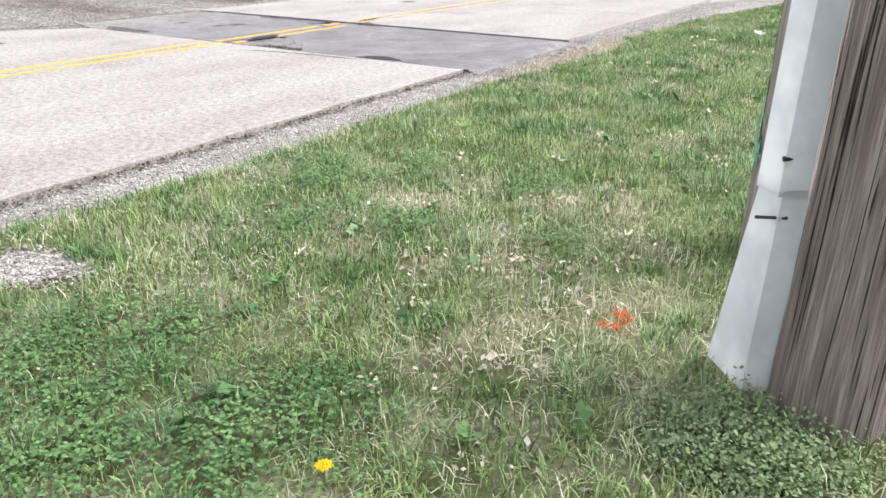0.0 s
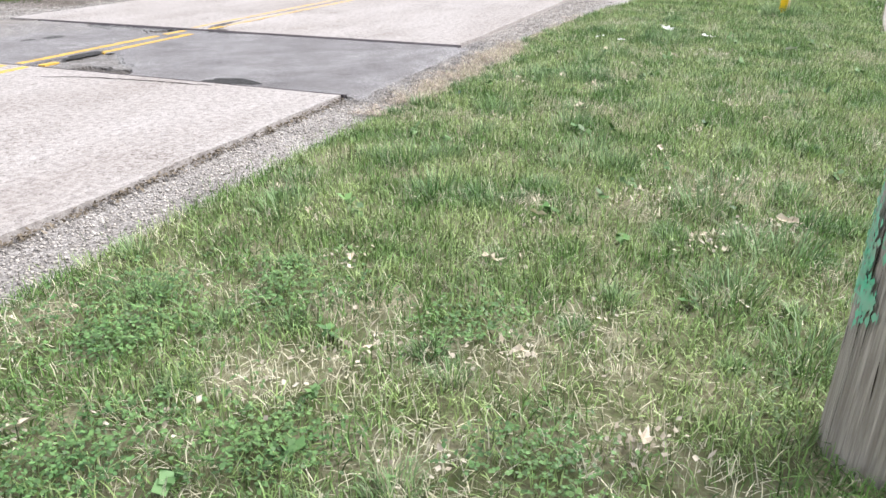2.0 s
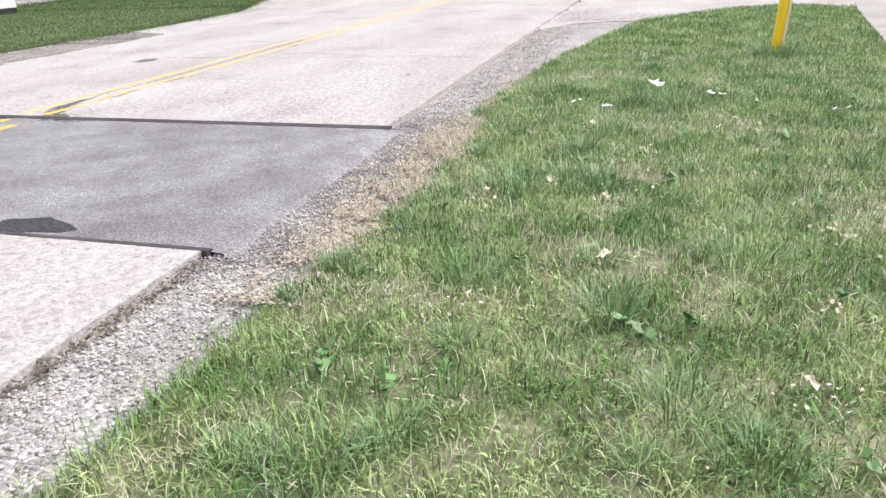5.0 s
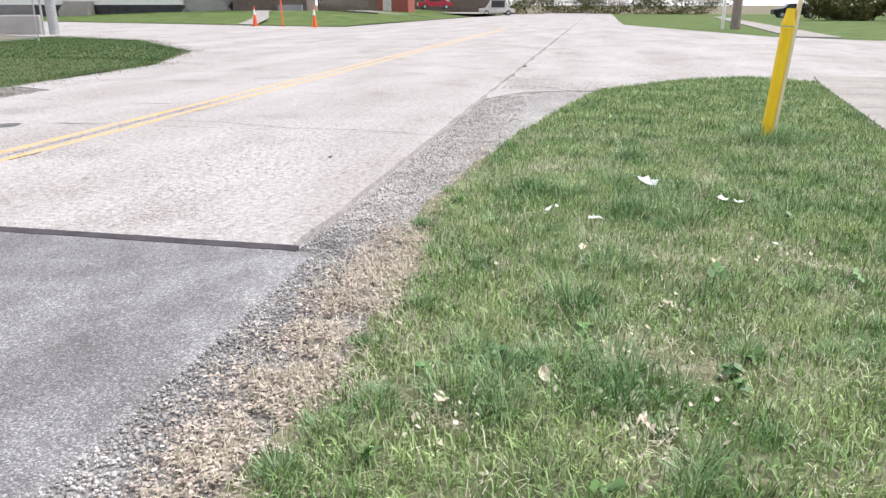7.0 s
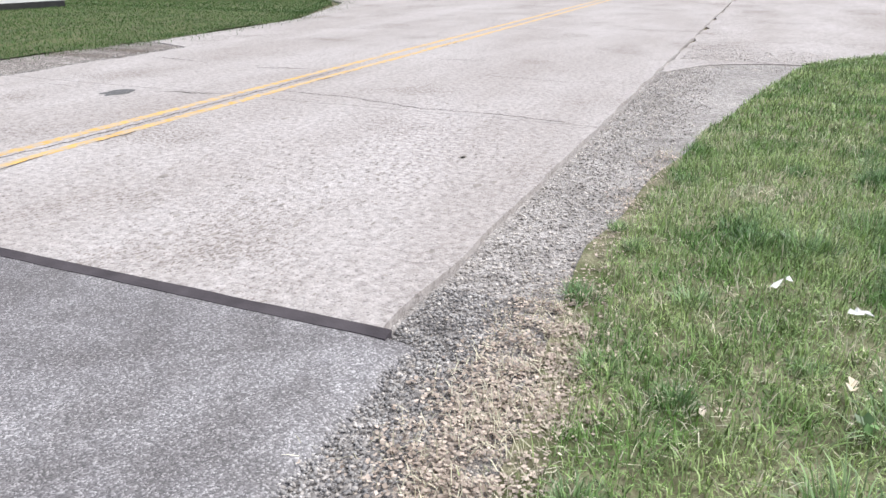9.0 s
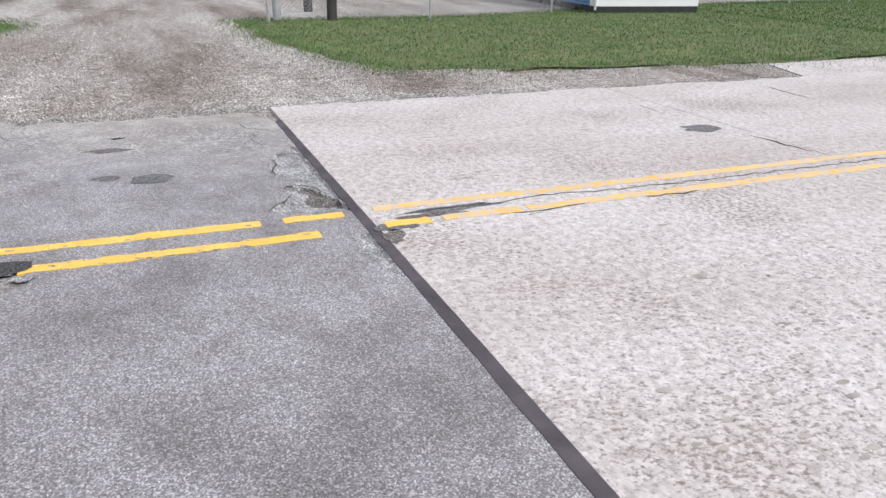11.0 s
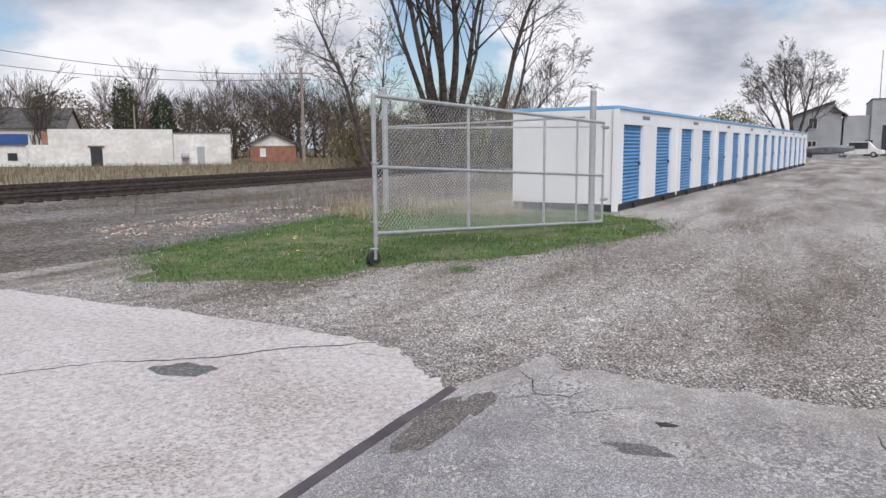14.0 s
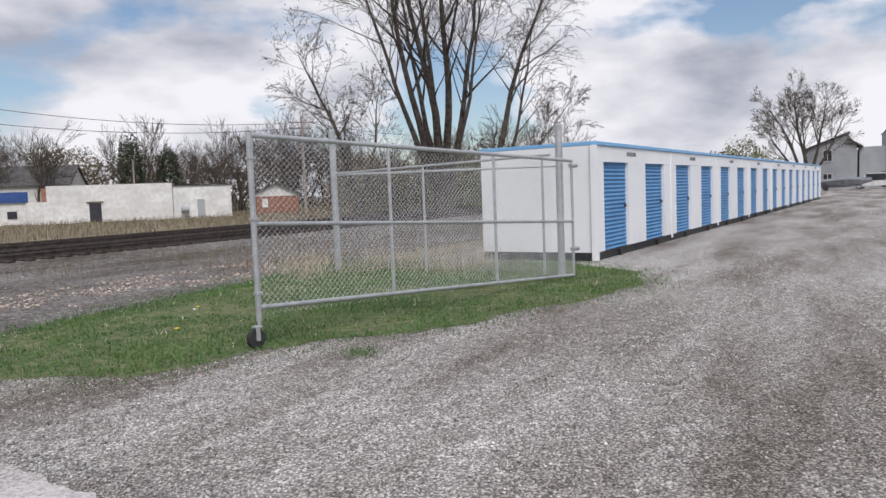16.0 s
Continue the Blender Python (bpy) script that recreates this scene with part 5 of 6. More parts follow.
for a0, z0, sa, sz, count in ((-2.9, 0.54, 0.14, 0.05, 150), (-2.65, 0.46, 0.12, 0.03, 60), (-3.0, 0.66, 0.08, 0.05, 50), (-2.95, 0.85, 0.1, 0.06, 25)):
    for _ in range(count):
        a, z = spray.gauss(a0, sa), spray.gauss(z0, sz)
        da, dz = spray.uniform(0.015, 0.06), spray.uniform(0.004, 0.022)
        rr = 0.1455 + spray.uniform(0, 0.002)
        bm.faces.new([bm.verts.new((rr * math.cos(a + da * u), rr * math.sin(a + da * u), z + dz * v)) for u, v in ((0, -1), (1, 0), (0, 1), (-1, 0))])
tagged(part("paint_mark", bm, M_GREEN, pole_two, "sprayed green mark"), kind="stuff")
guard = empty("cable_guard", "galvanised steel cable guard on the utility pole", "cable guard", (3.63, -6.88, 0), -48)
for z0, z1, w0, w1, off in ((0.0, 0.63, 0.13, 0.07, 0.045), (0.61, 3.0, 0.068, 0.062, 0.012)):
    bm = bmesh.new()
    rows = []
    for z, w, o in ((z0, w0, off), (z1, w1, 0.0)):
        rows.append([bm.verts.new(((-w, -0.0, z))), bm.verts.new((-w * 0.8, -0.07 - o, z)), bm.verts.new((w * 0.8, -0.07 - o, z)), bm.verts.new((w, 0.0, z))])
    for k in range(3):
        bm.faces.new((rows[0][k], rows[0][k + 1], rows[1][k + 1], rows[1][k]))
    bmesh.ops.solidify(bm, geom=bm.faces[:], thickness=0.004)
    part("plate", bm, M_GUARD, guard)
part("bolt", tube(bmesh.new(), (0.05, -0.06, 0.72), (0.05, -0.085, 0.72), 0.008, seg=8), M_DARK, guard)
part("hook", tube(bmesh.new(), (0.07, -0.05, 0.55), (0.02, -0.12, 0.54), 0.005, seg=6), M_RUST, guard)
utility_pole(9.3, 42.6, 8, "wooden utility pole by the far sidewalk", 0.26)
utility_pole(-63.1, -47.2, 9.5, "wooden utility pole with crossarms beyond the tracks", 0.16, ((8.9, 1.2, 130), (8.3, 0.9, 130)))
utility_pole(-52.0, -58.4, 5.6, "plain wooden pole before the white building", 0.1)
for a, b, sag in (((-63.1, -47.2, 8.9), (-30, -70, 12.5), 1.6), ((-63.1, -47.2, 8.4), (-30, -71, 11.0), 1.6), ((-63.1, -47.2, 9.0), (-100, -40, 9.5), 1.0)):
    pts = [Vector(a).lerp(Vector(b), i / 24) - Vector((0, 0, sag * 4 * (i / 24) * (1 - i / 24))) for i in range(25)]
    side = (Vector(b) - Vector(a)).cross(Vector((0, 0, 1))).normalized() * 0.025
    cv = [p + o for p in pts for o in (side, Vector((0, 0, 0.025)), -side, Vector((0, 0, -0.025)))]
    cf = [(4 * i + k, 4 * i + (k + 1) % 4, 4 * i + 4 + (k + 1) % 4, 4 * i + 4 + k) for i in range(24) for k in range(4)]
    tagged(raw("power_line", cv, cf, M_DARK), "sagging black power line over the tracks", "power line")

mk = empty("pipeline_marker", "yellow plastic pipeline marker post in the grass", "marker post", (3.36, 4.4, 0))
mk.matrix_basis = pose(3.36, 4.4, 0, 0, 3.5, 0)
part("shaft", tube(bmesh.new(), (0, 0, -0.1), (0, 0, 1.06), 0.052, 0.06, 24), M_YELLOW, mk)
for z in (1.06, 1.1):
    part("ring", tube(bmesh.new(), (0, 0, z), (0, 0, z + 0.025), 0.067, seg=24), M_YELLOW, mk)
part("cap", tube(bmesh.new(), (0, 0, 1.125), (0, 0, 1.26), 0.06, 0.04, 24), M_YELLOW, mk)
bm = bmesh.new()
rim = [(-0.035, 0.03), (-0.035, 1.3)] + [(0.04 * math.cos(a), 1.3 + 0.055 * math.sin(a)) for a in np.linspace(math.pi, 0, 9)] + [(0.035, 0.03)]
lo_f, hi_f = [bm.verts.new((0.05, y, z)) for y, z in rim], [bm.verts.new((0.082, y, z)) for y, z in rim]
bm.faces.new(lo_f), bm.faces.new(hi_f)
for k in range(len(rim)):
    bm.faces.new((lo_f[k], lo_f[(k + 1) % len(rim)], hi_f[(k + 1) % len(rim)], hi_f[k]))
bmesh.ops.recalc_face_normals(bm, faces=bm.faces[:])
part("back_strip", bm, M_BACKSTRIP, mk, "cream flat back strip with a rounded top")


# ---- vegetation and loose stone ----
def fast_mesh(name, verts, tris, material, parent=None, quads=None):
    """A mesh from arrays of points and of three- or four-cornered faces."""
    me = bpy.data.meshes.new(name)
    loops = np.concatenate([a.reshape(-1) for a in (tris, quads) if a is not None]).astype(np.int32)
    starts = []
    if tris is not None:
        starts.append(np.arange(len(tris)) * 3)
    if quads is not None:
        starts.append((0 if tris is None else len(tris) * 3) + np.arange(len(quads)) * 4)
    starts = np.concatenate(starts).astype(np.int32)
    me.vertices.add(len(verts))
    me.vertices.foreach_set("co", np.ascontiguousarray(verts, dtype=np.float32).ravel())
    me.loops.add(len(loops))
    me.loops.foreach_set("vertex_index", loops)
    me.polygons.add(len(starts))
    me.polygons.foreach_set("loop_start", starts)
    me.update(calc_edges=True)
    me.validate()
    me.materials.append(material)
    ob = new(name, me)
    if parent:
        ob.parent = parent
    return ob


def inside(poly, x, y):
    hit = np.zeros(len(x), bool)
    for (xa, ya), (xb, yb) in zip(poly, poly[1:] + poly[:1]):
        if ya != yb:
            hit ^= ((ya > y) != (yb > y)) & (x < (xb - xa) * (y - ya) / (yb - ya) + xa)
    return hit


def patchy(x, y, f, seed):
    """A smooth field from -1 to 1."""
    return np.array([noise.noise((a * f, b * f, seed)) for a, b in zip(x.tolist(), y.tolist())])


def scatter(poly, n, rs, y0=None, y1=None):
    xs, ys = [p[0] for p in poly], [p[1] for p in poly]
    lo, hi = (min(ys) if y0 is None else y0), (max(ys) if y1 is None else y1)
    x, y = rs.uniform(min(xs), max(xs), n), rs.uniform(lo, hi, n)
    k = inside(poly, x, y)
    return x[k], y[k]


def blade_points(x, y, z, length, width, az, lean, curl, rs):
    """Blades of two joints: five points, one quad and one triangle each."""
    n = len(x)
    d = np.stack([np.cos(az), np.sin(az)], 1)
    side = np.stack([-d[:, 1], d[:, 0]], 1)
    tw = rs.uniform(-1.2, 1.2, n)
    side = side * np.cos(tw)[:, None] + d * np.sin(tw)[:, None]
    p0 = np.stack([x, y, z], 1)
    s3 = np.concatenate([side, np.zeros((n, 1))], 1) * width[:, None] / 2
    up1 = np.concatenate([d * np.sin(lean)[:, None], np.cos(lean)[:, None]], 1)
    l2 = np.clip(lean + curl, 0, 1.75)
    up2 = np.concatenate([d * np.sin(l2)[:, None], np.cos(l2)[:, None]], 1)
    mid = p0 + up1 * (length * 0.55)[:, None]
    tip = mid + up2 * (length * 0.45)[:, None]
    v = np.stack([p0 - s3, p0 + s3, mid - s3 * 0.8, mid + s3 * 0.8, tip], 1).reshape(-1, 3)
    b = np.arange(n)[:, None] * 5
    return v, b + np.array([[2, 3, 4]]), b + np.array([[0, 1, 3, 2]])


def blades(name, x, y, lo, hi, w, material, seed, lean=0.5, curl=0.6, z=-0.02, label="", parent=None):
    rs = np.random.RandomState(seed)
    n = len(x)
    v, t, q = blade_points(x, y, np.full(n, z), rs.uniform(lo, hi, n), rs.uniform(0.6, 1.3, n) * w, rs.uniform(0, math.tau, n), np.abs(rs.normal(0, lean, n)).clip(0, 1.5), rs.uniform(0, curl * 2, n), rs)
    return tagged(fast_mesh(name, v, t, material, parent, q), label, "grass", kind="stuff")


rs = np.random.RandomState(11)
NEAR_V = [(0.5, -10.5), (4.2, -10.5), (4.25, -1), (4.55, 3.6), (4.6, 4.4), (0.85, 4.4), (0.8, 4), (0.62, 1.3), (0.74, 0.2), (0.8, -0.6), (0.8, -1.8), (0.7, -2.6), (0.61, -3.2), (0.56, -4.4), (0.55, -6.2), (0.5, -6.9), (0.44, -7.4), (0.46, -8.3), (0.5, -10)]
FAR_V = [(0.85, 4.2), (4.6, 4.2), (5.5, 10.8), (4.5, 11.7), (3.2, 10.85), (1.7, 8.8), (1.2, 6.4)]
x, y = scatter(NEAR_V, 440000, rs)
x, y = x + rs.normal(0, 0.02, len(x)), y
off_bay = ((x - 0.9) / 0.3) ** 2 + ((y + 7.66) / 0.16) ** 2 > 0.6 + rs.uniform(0, 0.7, len(x))
x, y = x[off_bay], y[off_bay]
THIN_SPOTS = [(2.6, -6.55, 0.16), (3.0, -6.75, 0.2), (2.93, -6.08, 0.14), (3.08, -7.72, 0.3), (2.75, -7.39, 0.2), (3.01, -7.18, 0.22), (3.46, -7.45, 0.2), (2.27, -6.8, 0.14), (1.32, -6.87, 0.2), (1.75, -6.23, 0.26), (1.83, -6.03, 0.18), (2.67, -5.46, 0.18), (2.5, -5.76, 0.2), (2.27, -5.85, 0.15), (2.99, -6.04, 0.22), (1.92, -5.72, 0.16), (1.55, -6.46, 0.25), (2.48, -6.38, 0.16), (0.8, -6.2, 0.2), (2.64, -4.11, 0.2), (2.88, -3.79, 0.2), (0.86, -4.58, 0.16), (2.99, -3.88, 0.16), (2.09, -4.3, 0.14), (1.79, -0.88, 0.18), (1.84, -1.5, 0.22), (1.21, -1.52, 0.1), (2.63, 0.51, 0.14), (1.98, -1.02, 0.2), (1.15, 0.04, 0.16)]
CLOVER_SPOTS = [(2.11, -8.32, 0.3), (2.5, -8.08, 0.24), (1.92, -7.91, 0.26), (2.55, -7.8, 0.16), (1.63, -8.01, 0.2), (1.9, -8.6, 0.3), (1.48, -5.55, 0.16), (1.11, -6.1, 0.2), (1.93, -6.4, 0.14), (1.44, -6.66, 0.18), (2.69, -6.28, 0.12), (2.27, -5.62, 0.12), (1.0, -5.86, 0.14)]


def near_spots(x, y, spots):
    """One at the middle of a spot, falling to nothing round it."""
    f = np.zeros(len(x))
    for sx, sy, sr in spots:
        f = np.maximum(f, np.exp(-((x - sx) ** 2 + (y - sy) ** 2) / (sr * sr)))
    return f


thin_f, clover_f = near_spots(x, y, THIN_SPOTS), near_spots(x, y, CLOVER_SPOTS)
bare = patchy(x, y, 1.1, 3.0) * 0.5 + patchy(x, y, 4.5, 8.0) * 0.5 + 0.1 * np.clip((-y - 4.0) / 3, 0, 1) + 0.5 * thin_f
keep = rs.uniform(0, 1, len(x)) > np.clip(0.16 + 1.25 * bare, 0.04, 0.9) + 0.15 * clover_f
tall = patchy(x, y, 0.8, 21.0) * 0.5 + patchy(x, y, 2.6, 23.0) * 0.5
short = keep & (tall + rs.uniform(-0.25, 0.25, len(x)) < 0.02)
blades("grass", x[short], y[short], 0.02, 0.06, 0.0047, M_GRASS, 1, 0.85, 0.6, label="short uneven green grass of the verge")
long = keep & ~short
blades("grass", x[long], y[long], 0.035, 0.105, 0.0046, M_GRASS, 31, 0.75, 0.75, label="longer arching grass of the verge")
dead = (rs.uniform(0, 1, len(x)) < np.clip(0.1 + 0.5 * bare, 0.04, 0.5)) & (clover_f < 0.5)
blades("dead_grass", x[dead], y[dead], 0.03, 0.09, 0.0034, M_STRAW, 2, 1.15, 0.35, z=-0.012, label="pale dead straw lying in the grass")
x, y = scatter(FAR_V, 70000, rs)
blades("grass", x, y, 0.03, 0.085, 0.0075, M_GRASS, 3, 0.75, 0.6, label="green grass at the tip of the verge")
# taller tufts
cx, cy = scatter(NEAR_V, 190, rs)
cx = np.r_[cx, [1.35, 1.55, 1.2, 1.75, 2.9, 3.15, 3.0, 2.4, 3.3, 3.45, 3.25, 3.5, 3.36, 1.9, 2.15, 2.25]]
cx, cy_edge = np.r_[[0.74, 0.82, 0.7, 0.62, 0.9, 0.78, 0.66, 0.95, 0.6, 0.85], cx], [-1.0, 0.15, -2.55, 0.7, -0.55, -1.9, -2.9, -1.4, 1.6, 2.6]
cy = np.r_[cy, [-1.2, -1.05, -1.35, -1.0, -4.1, -4.5, -3.8, -3.6, 4.3, 4.35, 4.5, 4.5, 4.25, 1.2, 1.35, 1.1]]
cy = np.r_[cy_edge, cy]
arch = [(1.65, -1.3), (1.83, -1.2), (1.57, -0.35), (1.75, 0.1), (2.05, 1.3), (1.8, 2.0), (2.2, 1.7), (1.5, 1.6), (2.9, 1.4), (1.35, -2.6), (1.95, -2.8), (2.5, -2.2), (2.2, -3.4), (1.2, -3.9), (1.0, -4.9), (1.6, -4.4), (3.1, -5.0), (3.35, -5.4), (3.3, -4.6), (3.2, 4.15), (3.55, 4.25), (3.45, 4.05), (3.75, 4.3)]
cx, cy = np.r_[[a for a, b in arch], cx], np.r_[[b for a, b in arch], cy]
per = 130
big = np.r_[np.full(len(arch), 1.5), rs.uniform(0.45, 1.0, len(cx) - 16 - len(arch)), np.full(8, 1.35), np.full(5, 2.1), np.full(3, 1.35)]
tx, ty = np.repeat(cx, per), np.repeat(cy, per)
kk = np.repeat(big, per)
ang, rad = rs.uniform(0, math.tau, len(tx)), np.sqrt(rs.uniform(0, 1, len(tx))) * 0.09 * kk
v, t, q = blade_points(tx + rad * np.cos(ang), ty + rad * np.sin(ang), np.full(len(tx), -0.02), rs.uniform(0.06, 0.14, len(tx)) * kk, rs.uniform(0.003, 0.0055, len(tx)), ang + rs.normal(0, 0.5, len(tx)), np.abs(rs.normal(0.55, 0.35, len(tx))), rs.uniform(0.1, 1.1, len(tx)), rs)
tagged(fast_mesh("grass_tufts", v, t, M_GRASS_D, None, q), "taller blue-green grass tufts in the verge", "grass", kind="stuff")
# lawns across the road
x, y = scatter(LAWN_G, 120000, rs)
k = patchy(x, y, 0.9, 6.0) * 0.7 + patchy(x, y, 3.5, 2.0) * 0.5 + rs.uniform(-0.35, 0.35, len(x)) < 0.08
x, y = x[k], y[k]
blades("lawn_grass", x, y, 0.02, 0.055, 0.009, M_LAWNBLADE, 5, 0.8, 0.5, label="green lawn grass round the gate")
x, y = scatter(LAWN_F, 84000, rs, 0.5, 14)
blades("lawn_grass", x, y, 0.02, 0.06, 0.011, M_LAWNBLADE, 6, 0.8, 0.5, label="green lawn grass before the yard fence")
x, y = scatter(LAWN_F, 50000, rs, 13.5, 25)
blades("lawn_grass", x, y, 0.02, 0.045, 0.02, M_LAWNBLADE, 16, 0.5, 0.5, label="green lawn grass at the street corner")
fringe = np.concatenate([np.array(a) + (np.array(b) - np.array(a)) * rs.uniform(0, 1, (int(300 * math.dist(a, b)), 1)) for a, b in zip(LAWN_G + LAWN_F, (LAWN_G[1:] + LAWN_G[:1]) + (LAWN_F[1:] + LAWN_F[:1]))])
fringe += rs.normal(0, 0.3, fringe.shape)
blades("lawn_fringe", fringe[:, 0], fringe[:, 1], 0.025, 0.07, 0.008, M_LAWNBLADE, 7, 0.6, 0.5, label="thin grass fringe in the gravel")
fr = np.concatenate([np.array(a) + (np.array(b) - np.array(a)) * rs.uniform(0, 1, (int(1000 * math.dist(a, b)), 1)) for a, b in zip(NEAR_V[9:] + NEAR_V[:1], NEAR_V[10:] + NEAR_V[:1])])
fr += rs.normal(0, 1, fr.shape) * rs.choice([0.03, 0.06, 0.1], (len(fr), 1))
blades("verge_fringe", fr[:, 0], fr[:, 1], 0.025, 0.07, 0.0036, M_GRASS, 8, 0.7, 0.5, z=-0.035, label="thin grass fringe at the gravel edge")
# dry weeds and brush by the tracks
WEEDS = [(-9.0, -10.2), (-18.2, -9.6), (-30, -9.5), (-45, -9), (-60, -16.5), (-12, -16.5), (-10, -13)]
x, y = scatter(WEEDS, 12000, rs)
thin = patchy(x, y, 0.35, 5.0) + 0.3 * (x < -15) - 0.25 * (x > -14) > 0.12
blades("dry_weeds", x[thin], y[thin], 0.1, 0.6, 0.009, M_BRUSH, 9, 0.3, 0.3, z=-0.06, label="dry brown weeds beside the tracks")
x, y = scatter([(-14, -27), (-120, -27), (-120, -70), (-40, -62), (-14, -50)], 36000, rs)
blades("dry_brush", x, y, 0.15, 0.55, 0.022, M_BRUSH, 10, 0.25, 0.3, z=-0.06, label="tall dry brush beyond the railway")
x, y = scatter([(-15.0, -3.0), (-9, -6), (-8.5, -9), (-16, -11), (-18, -9)], 800, rs)
blades("straw_bits", x, y, 0.04, 0.12, 0.005, M_STRAW, 12, 1.1, 0.4, label="dead straw in the lawn by the gate")


def stones(name, x, y, z, lo, hi, material, seed, flat=0.6, label="", cat="gravel"):
    """Broken stones: eight-sided lumps, each turned and stretched by chance."""
    r = np.random.RandomState(seed)
    n = len(x)
    base = np.array([[1, 0, 0], [0, 1, 0], [-1, 0, 0], [0, -1, 0], [0, 0, 1], [0, 0, -1]], float)
    size = lo + (hi - lo) * r.uniform(0, 1, n) ** 2
    v = base[None] * (1 + r.uniform(-0.35, 0.35, (n, 6, 1))) * size[:, None, None] * 0.5
    v[:, :, 2] *= flat
    v += r.normal(0, 0.1, v.shape) * size[:, None, None]
    a = r.uniform(0, math.tau, n)
    c, s = np.cos(a)[:, None], np.sin(a)[:, None]
    v = np.stack([v[:, :, 0] * c - v[:, :, 1] * s, v[:, :, 0] * s + v[:, :, 1] * c, v[:, :, 2]], 2)
    v += np.stack([x, y, np.broadcast_to(z, n)], 1)[:, None, :]
    f = np.array([[0, 1, 4], [1, 2, 4], [2, 3, 4], [3, 0, 4], [1, 0, 5], [2, 1, 5], [3, 2, 5], [0, 3, 5]])
    t = (np.arange(n)[:, None, None] * 6 + f[None]).reshape(-1, 3)
    return tagged(fast_mesh(name, v.reshape(-1, 3), t, material), label, cat, kind="stuff")


n = 37000
x, y = rs.uniform(0.03, 0.85, n), rs.uniform(-9.5, 9.5, n)
k = x < 0.35 + 0.45 * rs.uniform(0, 1, n)
x, y = np.r_[x[k], rs.normal(0.9, 0.15, 1500), rs.uniform(0.02, 3.0, 1600)], np.r_[y[k], rs.normal(-7.66, 0.1, 1500), rs.uniform(8.0, 8.8, 1600)]
k = np.ones(len(x), bool)
k[-1600:] = ~inside(FAR_V, x[-1600:], y[-1600:])
k &= (y > -6.0) | (x < 0.55) | (((x - 0.9) / 0.34) ** 2 + ((y + 7.66) / 0.19) ** 2 < 1)
stones("shoulder_stones", x[k], y[k], np.where((x[k] > 0.5) & (y[k] < -7.0), -0.014, -0.036), 0.007, 0.023, M_STONE_S, 1, label="loose grey gravel on the road shoulder")
n = 7000
x, y = rs.uniform(0.1, 2.6, n), rs.uniform(8.7, 11.6, n)
k = (rs.uniform(0, 1, n) < 1.05 - (y - 8.9 + 0.4 * x) * 0.42) & ~inside(FAR_V, x, y)
stones("street_gravel", x[k], y[k], -0.026, 0.008, 0.024, M_STONE_S, 22, label="loose gravel strewn on the street mouth")
n = 9000
x, y = rs.uniform(0.02, 0.42, n), rs.uniform(-2.6, 0.6, n)
stones("shoulder_stones", x, y, -0.033, 0.006, 0.022, M_STONE_D, 2, label="darker broken asphalt stones at the patch")
n = 62000
x, y = -6.9 - np.abs(rs.normal(0, 4.4, n)), rs.uniform(-7.5, 5, n)
k = ~inside(LAWN_G, x, y) & ~inside(LAWN_F, x, y)
dens = patchy(x[k], y[k], 0.5, 2.0) + 0.6 * patchy(x[k] * 0.3, y[k], 1.3, 12.0) + rs.uniform(-0.5, 0.5, k.sum()) > -0.12
stones("yard_stones", x[k][dens], y[k][dens], -0.026, 0.008, 0.026, M_STONE, 3, label="loose crushed gravel of the driveway")
n = 9500
x = -6.95 - rs.exponential(9.0, n)
lane = rs.uniform(0, 1, n) < 0.5
y = np.where(lane, -2.15 + 0.06 * np.clip(-x - 7, 0, 8), 0.62 - 0.05 * np.clip(-x - 7, 0, 6)) + rs.normal(0, 0.36, n)
x, y = np.r_[x, -7.15 + rs.normal(0, 0.2, 3000)], np.r_[y, rs.uniform(-0.6, 3.4, 3000)]
k = (x > -45) & ~inside(LAWN_G, x, y) & ~inside(LAWN_F, x, y)
stones("track_stones", x[k], y[k], -0.026, 0.008, 0.026, M_STONE_P, 71, label="pale clean gravel along the wheel tracks of the drive")
cx, cy = -10.08 + rs.normal(0, 0.1, 260), -4.36 + rs.normal(0, 0.1, 260)
blades("lawn_tuft", cx, cy, 0.03, 0.08, 0.006, M_LAWNBLADE, 72, 0.7, 0.5, label="lone green weed tuft in the gravel")
n = 5000
x, y = np.r_[-7.0 + rs.normal(0, 0.1, n), -6.5 + rs.normal(0, 0.2, 700)], np.r_[rs.uniform(-9, 7, n), -2.85 + rs.normal(0, 0.2, 700)]
stones("yard_stones", x, y, -0.022, 0.01, 0.03, M_STONE_D, 4, label="dark gravel at the road edge")
n = 5000
y = rs.uniform(-2.7, 0.9, n)
x = 0.6 + rs.normal(0, 0.14, n)
stones("clods", x, y, -0.024, 0.004, 0.024, M_CLOD, 5, 0.28, label="tan crumbled clods beside the gravel", cat="earth")
x, y = scatter([(-8, -13), (-60, -13), (-60, -17.6), (-8, -17.6)], 9000, rs)
stones("ballast_stones", x, y, -0.05, 0.03, 0.09, M_STONE_D, 6, label="ballast stones at the foot of the bank")

x, y = scatter([(-10.0, -10.4), (-17, -10.2), (-22, -11.5), (-17, -13.0), (-11.5, -12.8)], 4200, rs)
k = patchy(x, y, 0.9, 31.0) > -0.05
x, y = x[k], y[k]
stones("rubble", x, y, -0.02, 0.02, 0.08, M_RUBBLE, 16, label="pale broken rubble between lawn and tracks")
x, y = 0.7 + rs.normal(0, 0.12, 900), rs.uniform(-2.6, 0.8, 900)
